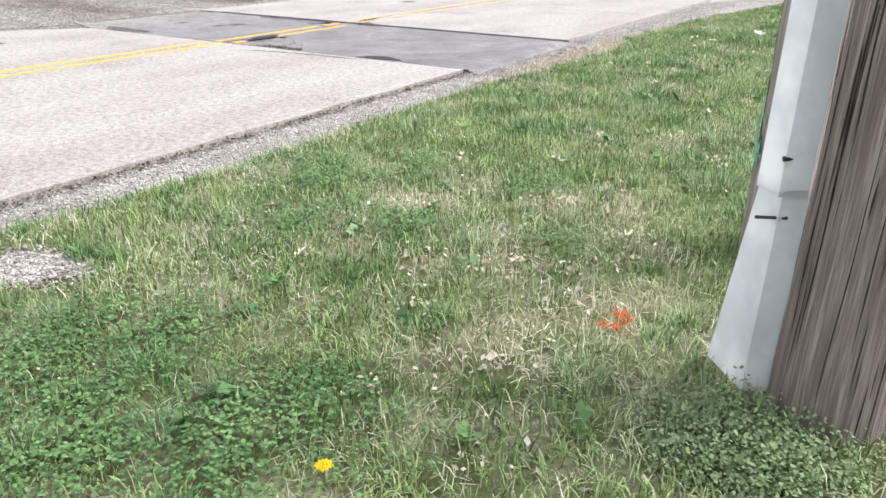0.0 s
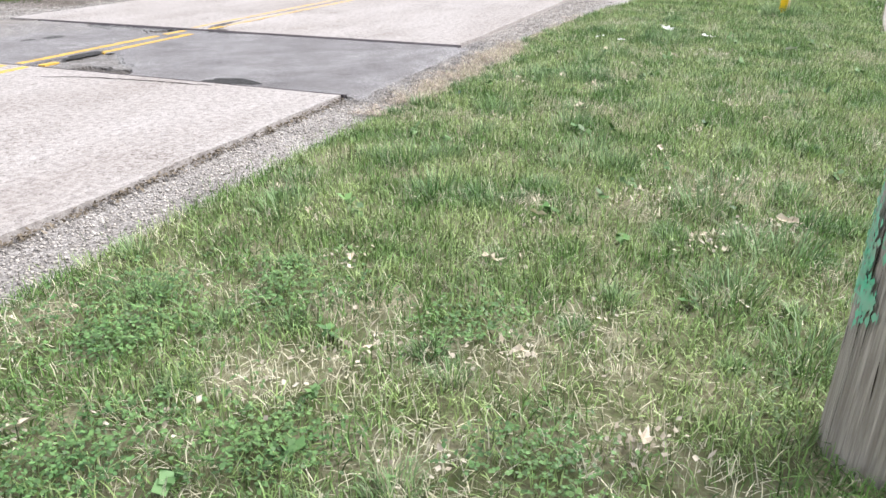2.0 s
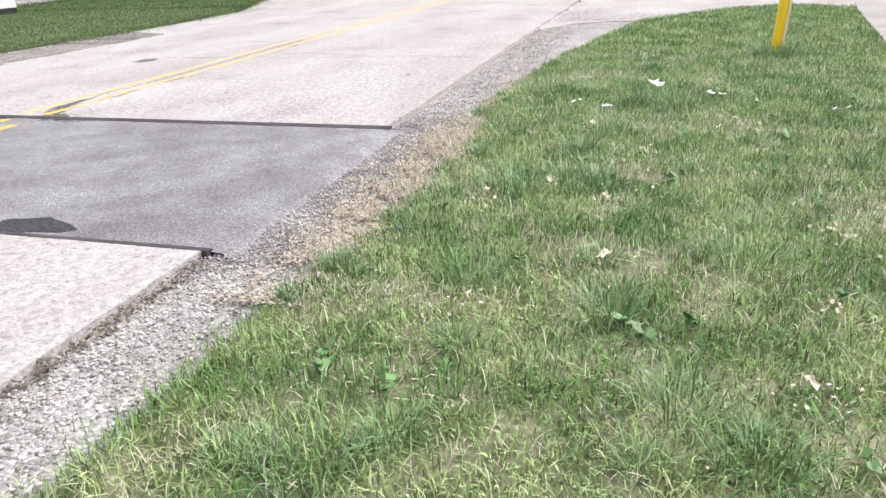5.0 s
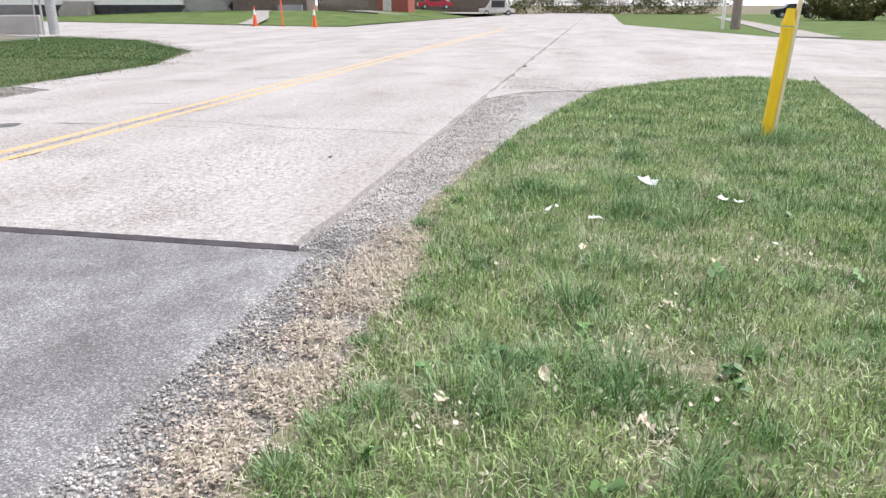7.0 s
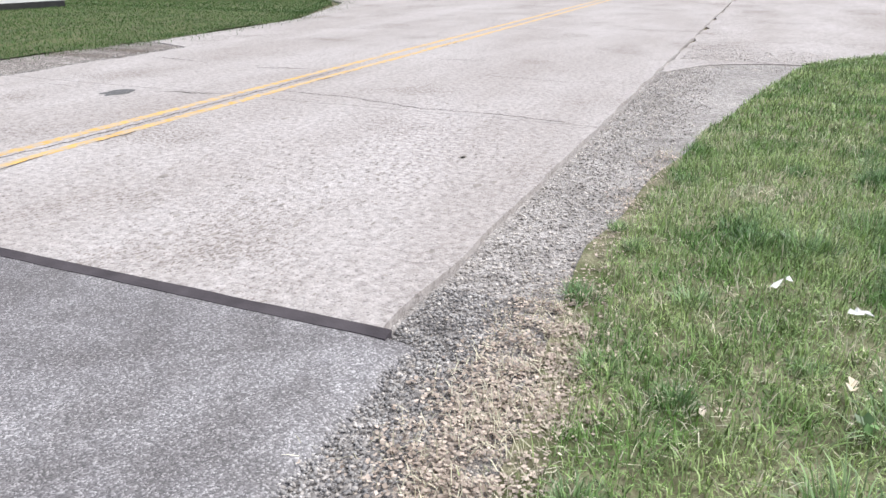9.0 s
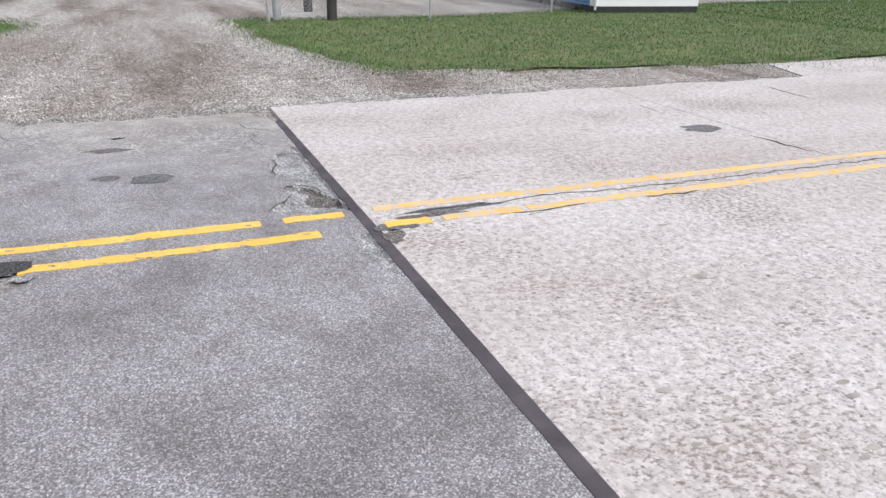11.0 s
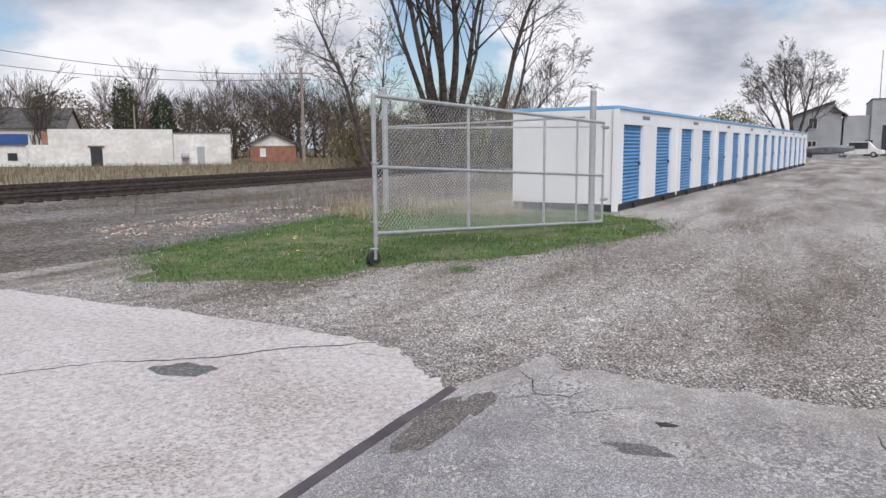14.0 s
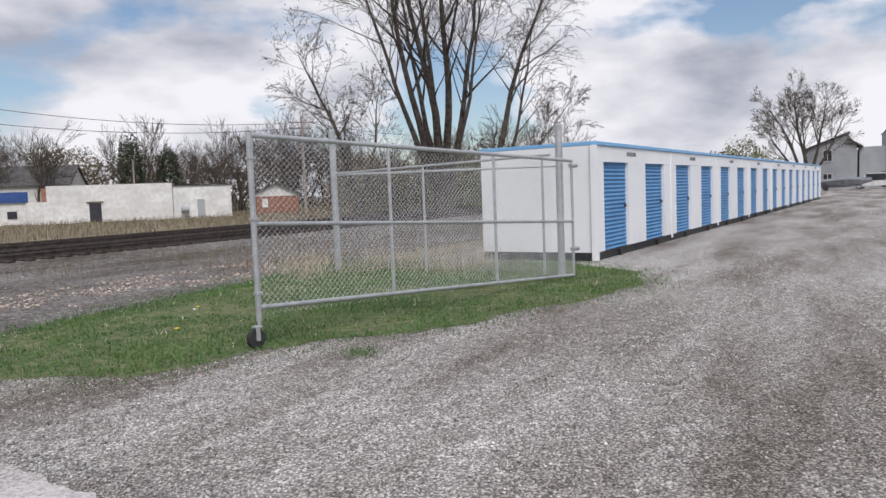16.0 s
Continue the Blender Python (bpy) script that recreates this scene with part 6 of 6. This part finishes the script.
blades("straw_bits", x, y, 0.03, 0.09, 0.0035, M_STRAW, 21, 1.3, 0.3, label="dead straw on the crumbled earth")
# clover, weeds, leaves
def leaflets(name, x, y, z, size, material, seed, tilt=0.4, label="", cat="plant"):
    r = np.random.RandomState(seed)
    n = len(x)
    a = r.uniform(0, math.tau, n)
    d = np.stack([np.cos(a), np.sin(a), r.normal(0, tilt, n)], 1)
    s = np.stack([-np.sin(a), np.cos(a), r.normal(0, tilt, n)], 1) * 0.42
    p = np.stack([x, y, z], 1)
    L = (size * r.uniform(0.6, 1.3, n))[:, None]
    v = np.stack([p, p + (d * 0.5 + s) * L, p + d * L * 1.05 + np.array([0, 0, -0.1]) * L, p + (d * 0.5 - s) * L], 1).reshape(-1, 3)
    q = np.arange(n)[:, None] * 4 + np.array([[0, 1, 2, 3]])
    return tagged(fast_mesh(name, v, None, material, None, q), label, cat, kind="stuff")


cx, cy = scatter([(0.6, -9.2), (3.2, -9.2), (3.2, -5.0), (0.6, -5.0)], 60000, rs)
k = rs.uniform(0, 1, len(cx)) < 1.0 * near_spots(cx, cy, [(a, b, c * 1.35) for a, b, c in CLOVER_SPOTS]) * np.clip(0.7 + 1.2 * patchy(cx, cy, 3.5, 4.0), 0, 1)
cx, cy = cx[k], cy[k]
h = rs.uniform(0.006, 0.042, len(cx))
leaflets("clover", np.repeat(cx, 3), np.repeat(cy, 3), np.repeat(h, 3), 0.0135, M_CLOVER, 1, 0.3, "dark green clover in the verge")
n = 2200
cx, cy = np.r_[3.68 + rs.normal(0, 0.11, n), 3.2 + rs.normal(0, 0.06, 30)], np.r_[-7.34 + rs.normal(0, 0.1, n), -5.75 + rs.normal(0, 0.06, 30)]
h = np.abs(rs.normal(0.03, 0.03, len(cx)))
leaflets("pole_weeds", np.repeat(cx, 4) + rs.normal(0, 0.012, len(cx) * 4), np.repeat(cy, 4) + rs.normal(0, 0.012, len(cx) * 4), np.repeat(h, 4), 0.012, M_WEED, 2, 0.5, "grey-green weeds round the pole foot")
n = 900
cx, cy = scatter(NEAR_V, n, rs)
leaflets("leaf_litter", cx, cy, rs.uniform(0.0, 0.03, len(cx)), 0.012, M_LEAF, 3, 0.35, "bits of pale dry leaf in the grass", "leaf litter")
cx, cy = np.repeat(rs.uniform(1, 4, 60), 9), np.repeat(rs.uniform(-8.5, 2, 60), 9)
leaflets("weed_rosettes", cx + rs.normal(0, 0.01, len(cx)), cy + rs.normal(0, 0.01, len(cx)), rs.uniform(0.01, 0.03, len(cx)), 0.04, M_CLOVER, 4, 0.5, "broad-leaved weed rosettes in the grass")


n = 26000
y = np.r_[rs.uniform(-3.0, 0.6, n), rs.uniform(0.3, 3.4, 2500)]
x = 0.6 + 0.03 * np.sin(y * 2.1) + np.r_[rs.normal(0, 0.13, n), rs.normal(0.02, 0.07, 2500)]
k = patchy(x, y, 3.2, 51.0) + 0.7 * patchy(x, y, 11.0, 52.0) + rs.uniform(-0.3, 0.3, len(x)) > -0.05
x, y = x[k], y[k]
leaflets("shoulder_litter", x, y, rs.uniform(-0.028, -0.004, len(x)), 0.0155, M_LITTER, 23, 0.22, "tan mat of crushed dry leaves between gravel and grass", "leaf litter")
k = rs.uniform(0, 1, len(x)) < 0.16
blades("straw_bits", x[k], y[k], 0.03, 0.08, 0.003, M_STRAW, 53, 1.35, 0.2, z=-0.012, label="dead straw matted with the leaves of the shoulder")
n = 1700
y = rs.uniform(-9.5, -2.6, n)
x = np.abs(rs.normal(0, 0.035, n)) + 0.015
leaflets("shoulder_litter", x, y, rs.uniform(-0.03, -0.008, n), 0.02, M_LITTER_D, 24, 0.4, "dark crumbs of dead grass along the road edge", "leaf litter")


def dry_leaf_mesh(seed, size, lift=0.6):
    bm = bmesh.new()
    r = random.Random(seed)
    n = 10
    mid = bm.verts.new((0, 0, 0.004))
    ring = []
    for i in range(n):
        a = math.tau * i / n
        k = size * (0.45 + 0.55 * abs(math.cos(a))) * r.uniform(0.45, 1.2)
        ring.append(bm.verts.new((k * math.cos(a), k * 0.7 * math.sin(a), r.uniform(0.0, lift) * size)))
    for i in range(n):
        bm.faces.new((mid, ring[i], ring[(i + 1) % n]))
    return bm


LEAF_AT = [(2.66, -7.65), (2.61, -6.56), (2.91, -6.04), (2.23, -6.67), (2.47, -5.74), (1.28, -6.64), (2.6, -4.0), (1.15, -4.9), (2.15, -5.1), (2.95, -4.5), (2.75, -2.6), (2.2, -4.55), (1.17, -1.45), (1.83, -1.44), (1.5, -1.2), (2.0, -0.4), (2.3, 0.2), (1.6, 0.3), (2.9, -1.8), (3.2, -2.2), (1.9, -2.3), (1.4, -2.8), (2.6, -3.2), (3.3, -4.2), (2.0, -5.9), (1.6, -5.3), (3.0, -6.3), (2.45, -7.1), (2.9, -7.3), (1.8, -7.0)]
for i, (lx, ly) in enumerate(LEAF_AT):
    m = part("dry_leaf", dry_leaf_mesh(i % 6, 0.026 + 0.012 * (i % 3)), M_LEAF)
    m.matrix_basis = pose(lx, ly, 0.018, 10 * (i % 4), 8 * (i % 3), 47 * i)
    tagged(m, "pale dry curled leaf lying in the grass", "dry leaf", "dry leaves in the verge")
lit = np.array(LEAF_AT + [(2.55, -4.15), (2.8, -3.95), (3.1, -4.3), (2.95, -4.6), (1.75, -1.35), (1.95, -1.5), (1.8, -1.7), (2.75, -6.5), (2.5, -6.65)])
pale = np.array([(a, b) for a, b, c in THIN_SPOTS] + [(1.85, -1.15), (1.9, -0.75), (2.0, -1.3), (2.6, 0.4), (2.75, 0.55), (2.72, -4.0), (2.95, -3.7)])
pale = np.repeat(pale, 11, axis=0) + rs.normal(0, 0.08, (len(pale) * 11, 2))
leaflets("leaf_litter", pale[:, 0], pale[:, 1], rs.uniform(0.0, 0.025, len(pale)), 0.02, M_LEAF, 61, 0.5, "pale crumpled leaf scraps in the thin grass", "leaf litter")
lit = np.repeat(lit, 20, axis=0) + rs.normal(0, 0.06, (len(lit) * 20, 2))
x, y = scatter([(-15.2, -6.4), (-17.8, -5.6), (-18.4, -9.0), (-17.0, -11.0), (-15.4, -10.4), (-14.8, -8.6)], 4600, rs)
k = patchy(x, y, 0.8, 41.0) > 0.0
blades("dry_weeds", x[k], y[k], 0.15, 0.6, 0.006, M_STRAW_T, 42, 0.35, 0.35, label="tan dead weeds standing behind the open gate")
leaflets("leaf_litter", lit[:, 0], lit[:, 1], rs.uniform(-0.01, 0.025, len(lit)), 0.019, M_LEAF, 13, 0.6, "heaps of pale dry leaf scraps in the grass", "leaf litter")
for i, (lx, ly, s) in enumerate(((2.02, 1.95, 0.125), (2.5, 1.5, 0.075), (2.6, 1.44, 0.085), (3.42, 0.85, 0.12), (1.37, 1.02, 0.045), (1.42, 1.1, 0.035), (1.66, 0.86, 0.05), (2.63, 0.52, 0.05), (-11.4, -7.9, 0.04), (-12.2, 1.9, 0.05))):
    m = part("paper_scrap", dry_leaf_mesh(40 + i, s, 0.35), M_PAPER)
    m.matrix_basis = pose(lx, ly, 0.04, 12, 8, 60 * i)
    tagged(m, "crumpled white paper scrap in the grass", "litter")
dand = empty("dandelion", "small yellow dandelion in bloom in the grass", "flower", (2.8, -8.03, 0.012), group="dandelions")
part("stem", tube(bmesh.new(), (0, 0, -0.03), (0, 0, 0.035), 0.002, seg=6), M_CLOVER, dand)
bm = bmesh.new()
for k in range(34):
    a = k * 2.4
    r0 = 0.004 + 0.021 * (k / 34) ** 0.6
    tube(bm, (0, 0, 0.033), (r0 * math.cos(a), r0 * math.sin(a), 0.05 - r0 * 0.35), 0.002, 0.0038, 4)
part("flower_head", bm, M_FLOWER, dand)
for fx, fy in ((-10.2, -6.9), (-11.5, -7.95), (-9.97, -5.6), (-12.6, -6.4)):
    copy_thing(dand, pose(fx, fy, 0.02, 0, 0, fx * 40))
cap = tagged(part("bottle_cap", tube(bmesh.new(), (0.85, -2.09, -0.02), (0.852, -2.085, 0.0), 0.015, seg=16), M_BLUECAP), "blue plastic bottle cap on the crumbled earth", "litter")
bm = bmesh.new()
mark_rs = random.Random(3)
for k in range(70):
    a = mark_rs.uniform(-2.2, 1.9)
    r0 = 0.06 + mark_rs.gauss(0, 0.01)
    px, py = 3.13 + r0 * math.cos(a) * 0.8, -6.83 + r0 * math.sin(a)
    tube(bm, (px, py, 0.0), (px + mark_rs.gauss(0, 0.015), py + mark_rs.gauss(0, 0.015), mark_rs.uniform(0.015, 0.035)), 0.003, 0.001, 3, False)
tagged(part("paint_mark", bm, M_ORANGE), "orange spray mark on the grass", "paint mark")


# ---- trees ----
def grow(p, d, length, r, depth, rng, out, spread, up):
    """Branches as a list of tapered pieces."""
    n = 3
    for i in range(n):
        d2 = (d + Vector((rng.gauss(0, 0.13), rng.gauss(0, 0.13), rng.gauss(0, 0.08) + up * 0.06))).normalized()
        q = p + d2 * length / n
        r2 = r * (0.86 if depth else 0.5)
        out.append((p, q, r, r2, depth))
        if depth and (i > 0 or rng.random() < 0.35):
            for _ in range(1 if i < n - 1 else 2):
                side = Vector((rng.gauss(0, 1), rng.gauss(0, 1), rng.gauss(0, 0.6)))
                side = (side - d2 * side.dot(d2)).normalized()
                nd = (d2 + side * spread * rng.uniform(0.5, 1.15) + Vector((0, 0, up * 0.25))).normalized()
                grow(q, nd, length * rng.uniform(0.58, 0.8), r2 * rng.uniform(0.5, 0.72), depth - 1, rng, out, spread, up)
        p, d, r = q, d2, r2


def limb(p, d, length, r, level, rng, out, wob, rise, droop, last=3):
    """A leading limb that thins along its way and throws side branches, each like itself but smaller."""
    n = (11, 6, 4, 3)[level]
    first = (3, 2, 1, 9)[level]
    for i in range(n):
        pull = rise if level < 2 else -droop * i / n
        d = (d + Vector((rng.gauss(0, wob), rng.gauss(0, wob), rng.gauss(0, wob * 0.5) + pull))).normalized()
        q = p + d * length / n
        ra, rb = r * (1 - 0.86 * (i / n) ** 0.9), r * (1 - 0.86 * ((i + 1) / n) ** 0.9)
        out.append((p, q, ra, rb, 3 - level))
        if level < last and i >= first:
            for _ in range(1 if level == 0 and i < 4 else 2):
                side = Vector((rng.gauss(0, 1), rng.gauss(0, 1), rng.gauss(0, 0.5)))
                side = (side - d * side.dot(d)).normalized()
                a = rng.uniform(0.35, 0.85)
                limb(q, (d * math.cos(a) + side * math.sin(a)).normalized(), length * (0.2 + 0.4 * (1 - i / n)) * rng.uniform(0.6, 1.15), rb * rng.uniform(0.35, 0.6), level + 1, rng, out, wob * 1.25, rise, droop, last)
        p = q


def limb_mesh(pieces, sides):
    v, q = [], []
    for p, e, r0, r1, _ in pieces:
        d = (e - p).normalized()
        a = d.orthogonal().normalized()
        b = d.cross(a)
        k0 = len(v)
        for c, r in ((p, r0), (e, r1)):
            for s in range(sides):
                t = math.tau * s / sides
                o = c + (a * math.cos(t) + b * math.sin(t)) * r
                v.append((o.x, o.y, o.z))
        for s in range(sides):
            q.append((k0 + s, k0 + (s + 1) % sides, k0 + sides + (s + 1) % sides, k0 + sides + s))
    return np.array(v), np.array(q)


def bare_tree(label, seed, height, r, stems, depth, spread, up, lean=0.35, buds=0, category="tree", thin=0.008, group="", leaders=None, wob=0.06, droop=0.1):
    rng = random.Random(seed)
    t = empty("tree", label, category, group=group)
    out = []
    if leaders:
        out.append((Vector((0, 0, -0.3)), Vector((0, 0, height * 0.1)), r * 1.35, r * 1.15, 3))
        for side_lean, depth_lean, part_of, share in leaders:
            d = Vector((side_lean, depth_lean, 1)).normalized()
            limb(Vector((side_lean * r * 1.2, depth_lean * r * 1.2, height * 0.08)), d, height * part_of, r * share, 0, rng, out, wob, up, droop)
    elif stems == 1:
        grow(Vector((0, 0, -0.2)), Vector((0.03, 0.02, 1)), height * 0.36, r, depth, rng, out, spread, up)
    else:
        out.append((Vector((0, 0, -0.3)), Vector((0, 0, height * 0.07)), r * 1.9, r * 1.5, depth))
        for k in range(stems):
            a = math.tau * k / stems + rng.uniform(-0.4, 0.4)
            ln = lean * rng.uniform(0.35, 1.2)
            d = Vector((math.cos(a) * ln, math.sin(a) * ln, 1)).normalized()
            grow(Vector((math.cos(a) * r * 0.8, math.sin(a) * r * 0.8, height * 0.05)), d, height * rng.uniform(0.36, 0.46), r * rng.uniform(0.55, 0.8), depth, rng, out, spread, up)
    out = [(p, q, max(a, thin), max(b, thin * 0.7), k) for p, q, a, b, k in out]
    thick, fine = [o for o in out if o[2] > 0.05], [o for o in out if o[2] <= 0.05]
    v, q = limb_mesh(thick, 7)
    fast_mesh("trunk", v, None, M_BARK, t, q)
    v, q = limb_mesh(fine, 3)
    fast_mesh("crown", v, None, M_TWIG, t, q)
    if buds:
        r2 = np.random.RandomState(seed)
        ends = np.array([o[1] for o in fine if o[4] <= 1])
        pick = ends[r2.randint(0, len(ends), buds)] + r2.normal(0, 0.3, (buds, 3))
        a, b = r2.normal(0, 1, (buds, 3)), r2.normal(0, 1, (buds, 3))
        s = r2.uniform(0.02, 0.05, (buds, 1))
        v = np.stack([pick, pick + a * s, pick + a * s + b * s, pick + b * s], 1).reshape(-1, 3)
        fast_mesh("leaves", v, None, M_BUD, t, np.arange(buds)[:, None] * 4 + np.array([[0, 1, 2, 3]]))
    return t


big = bare_tree("large bare tree with dark spreading stems", 9, 18.5, 0.52, 0, 0, 0, 0.04, thin=0.012, wob=0.055, leaders=((-0.46, 0.1, 0.86, 0.42), (-0.3, -0.2, 0.9, 0.5), (-0.08, 0.15, 0.95, 0.6), (0.06, -0.15, 0.95, 0.55), (0.2, 0.2, 0.85, 0.45), (-0.18, 0.35, 0.85, 0.42), (0.36, 0.0, 0.7, 0.34), (0.0, -0.4, 0.85, 0.4)))
big.matrix_basis = pose(-44.2, -21.5, 0, 0, 0, 117.7)
slim = bare_tree("bare dark tree leaning beside the large one", 8, 15.5, 0.3, 0, 0, 0, 0.02, thin=0.011, wob=0.07, droop=0.3, leaders=((0.16, 0.1, 0.95, 0.85), (0.4, 0.0, 0.7, 0.5), (0.75, -0.1, 0.45, 0.3)))
slim.matrix_basis = pose(-45.6, -19.0, 0, 0, 0, 117.7)
slim2 = bare_tree("slender bare tree with a bushy top", 12, 11.0, 0.24, 0, 0, 0, 0.03, buds=1500, thin=0.012, wob=0.09, leaders=((-0.08, 0.0, 0.9, 0.85), (0.25, 0.1, 0.7, 0.5), (-0.24, 0.1, 0.55, 0.4)))
slim2.matrix_basis = pose(-42.0, -26.2, 0, 0, 0, 117.7)
right_tree = bare_tree("broad tree coming into leaf by the grey house", 21, 13.0, 0.5, 0, 0, 0, 0.03, buds=5000, thin=0.02, wob=0.07, droop=0.05, leaders=((-0.75, 0.1, 0.66, 0.42), (-0.4, -0.3, 0.78, 0.5), (-0.05, 0.2, 0.86, 0.6), (0.3, -0.2, 0.78, 0.5), (0.52, 0.1, 0.66, 0.42), (-0.2, 0.5, 0.75, 0.4)))
right_tree.matrix_basis = pose(-106, -3.6, 0, 0, 0, 90)
wood = [bare_tree("bare tree at the edge of the wood", 30 + i, 11.0, 0.2, 1 + 2 * (i % 2), 4, 0.6, 0.35, 0.4, buds=600 * (i % 3), thin=0.024, group="wood beyond the railway") for i in range(5)]
rng = random.Random(77)
spots = []
for k in range(150):
    a = radians(rng.uniform(92, 170))
    d = rng.uniform(96, 150)
    spots.append((-4.5 - d * math.sin(a), d * math.cos(a)))
# the wood ends where open sky stands over the storage row
spots = [(px, py) for px, py in spots if py < -16 and (py + 0.5) / (px + 4.5) > 0.36]
for i, (px, py) in enumerate(spots):
    s = rng.uniform(0.75, 1.2)
    m = pose(px, py, 0, 0, 0, rng.uniform(0, 360)) @ Matrix.Diagonal((s, s, s, 1))
    if i < 5:
        wood[i].matrix_basis = m
    else:
        c = copy_thing(wood[i % 5], pose(px, py, 0, 0, 0, rng.uniform(0, 360)))
        c.scale = (s, s, s)


def bush(label, x, y, rx, ry, h, n, seed, material, size=0.12, category="bush", name="bush"):
    r = np.random.RandomState(seed)
    t = empty(name, label, category, (x, y, 0))
    u = r.normal(0, 1, (n, 3))
    u /= np.linalg.norm(u, axis=1)[:, None]
    k = r.uniform(0.45, 1.0, n) ** 0.5
    lump = np.array([1 + 0.45 * noise.noise((a * 2.2 + seed, b * 2.2, c * 2.2)) for a, b, c in u.tolist()])
    p = u * (k * lump)[:, None] * np.array([rx, ry, h * 0.55]) + np.array([0, 0, h * 0.48])
    p[:, 2] = np.clip(p[:, 2], 0.02, None)
    a, b = r.normal(0, 1, (n, 3)), r.normal(0, 1, (n, 3))
    s = r.uniform(0.2, 0.75, (n, 1)) * size
    v = np.stack([p, p + a * s, p + (a + b) * s * 0.8, p + b * s], 1).reshape(-1, 3)
    fast_mesh("foliage", v, None, material, t, np.arange(n)[:, None] * 4 + np.array([[0, 1, 2, 3]]))
    out = []
    rg = random.Random(seed)
    for _ in range(9):
        d = Vector((rg.gauss(0, 0.4), rg.gauss(0, 0.4), 1)).normalized()
        grow(Vector((rg.gauss(0, rx * 0.3), rg.gauss(0, ry * 0.3), -0.1)), d, h * 0.5, 0.05, 2, rg, out, 0.6, 0.4)
    v, q = limb_mesh(out, 3)
    tagged(fast_mesh("twig_tangle", v, None, M_TWIG, t, q), kind="stuff")
    return t


for i, (px, py, rx, hh) in enumerate(((-48, -27, 3.2, 3.6), (-52, -24, 3.4, 4.0), (-56, -20, 3.2, 3.8), (-50, -31, 3.0, 3.4), (-60, -30, 4.0, 4.2), (-64, -24, 4.0, 4.4), (-70, -18, 4.0, 4.6), (-58, -36, 3.4, 3.6), (-66, -40, 3.6, 3.6), (-76, -25, 4.5, 5), (-84, -20, 4.5, 5.0), (-95, -17, 4.5, 5.0))):
    bush("scrubby bush with olive buds and brown twigs", px, py, rx, rx, hh, 5200, 50 + i, M_BUD if i % 3 else M_BRUSH, 0.13)
bush("rounded olive bush behind the storage row", -99, -10.5, 4.2, 4.0, 6.0, 9000, 71, M_BUD, 0.16)
for i, (px, py) in enumerate(((-76, -88), (-79, -84))):
    bush("dark conifer among bare trees", px, py, 1.8, 1.8, 11 - 2 * i, 8000, 80 + i, M_CONIFER, 0.2, "tree", "conifer")
for k in range(22):
    a = radians(94 + k * 3.4)
    d = 118 + 8 * (k % 3)
    px, py = -4.5 - d * math.sin(a), d * math.cos(a)
    if py < -18 and (py + 0.5) / (px + 4.5) > 0.34:
        bush("brown undergrowth at the edge of the wood", px, py, 6, 5, 7.0 + (k % 4), 6000, 100 + k, M_BRUSH if k % 2 else M_TWIG, 0.26, "undergrowth")

# planting and trees up the street
for i, (px, py, rx, hh) in enumerate(((24, 72, 4, 3.0), (28, 60, 4, 3), (36, 55, 5, 4), (-4, 130, 8, 6), (4, 125, 8, 6), (-14, 115, 8, 6), (14, 120, 8, 6))):
    bush("dark hedge bush up the street", px, py, rx, rx * 0.7, hh, 14000, 200 + i, M_BUD, 0.18)
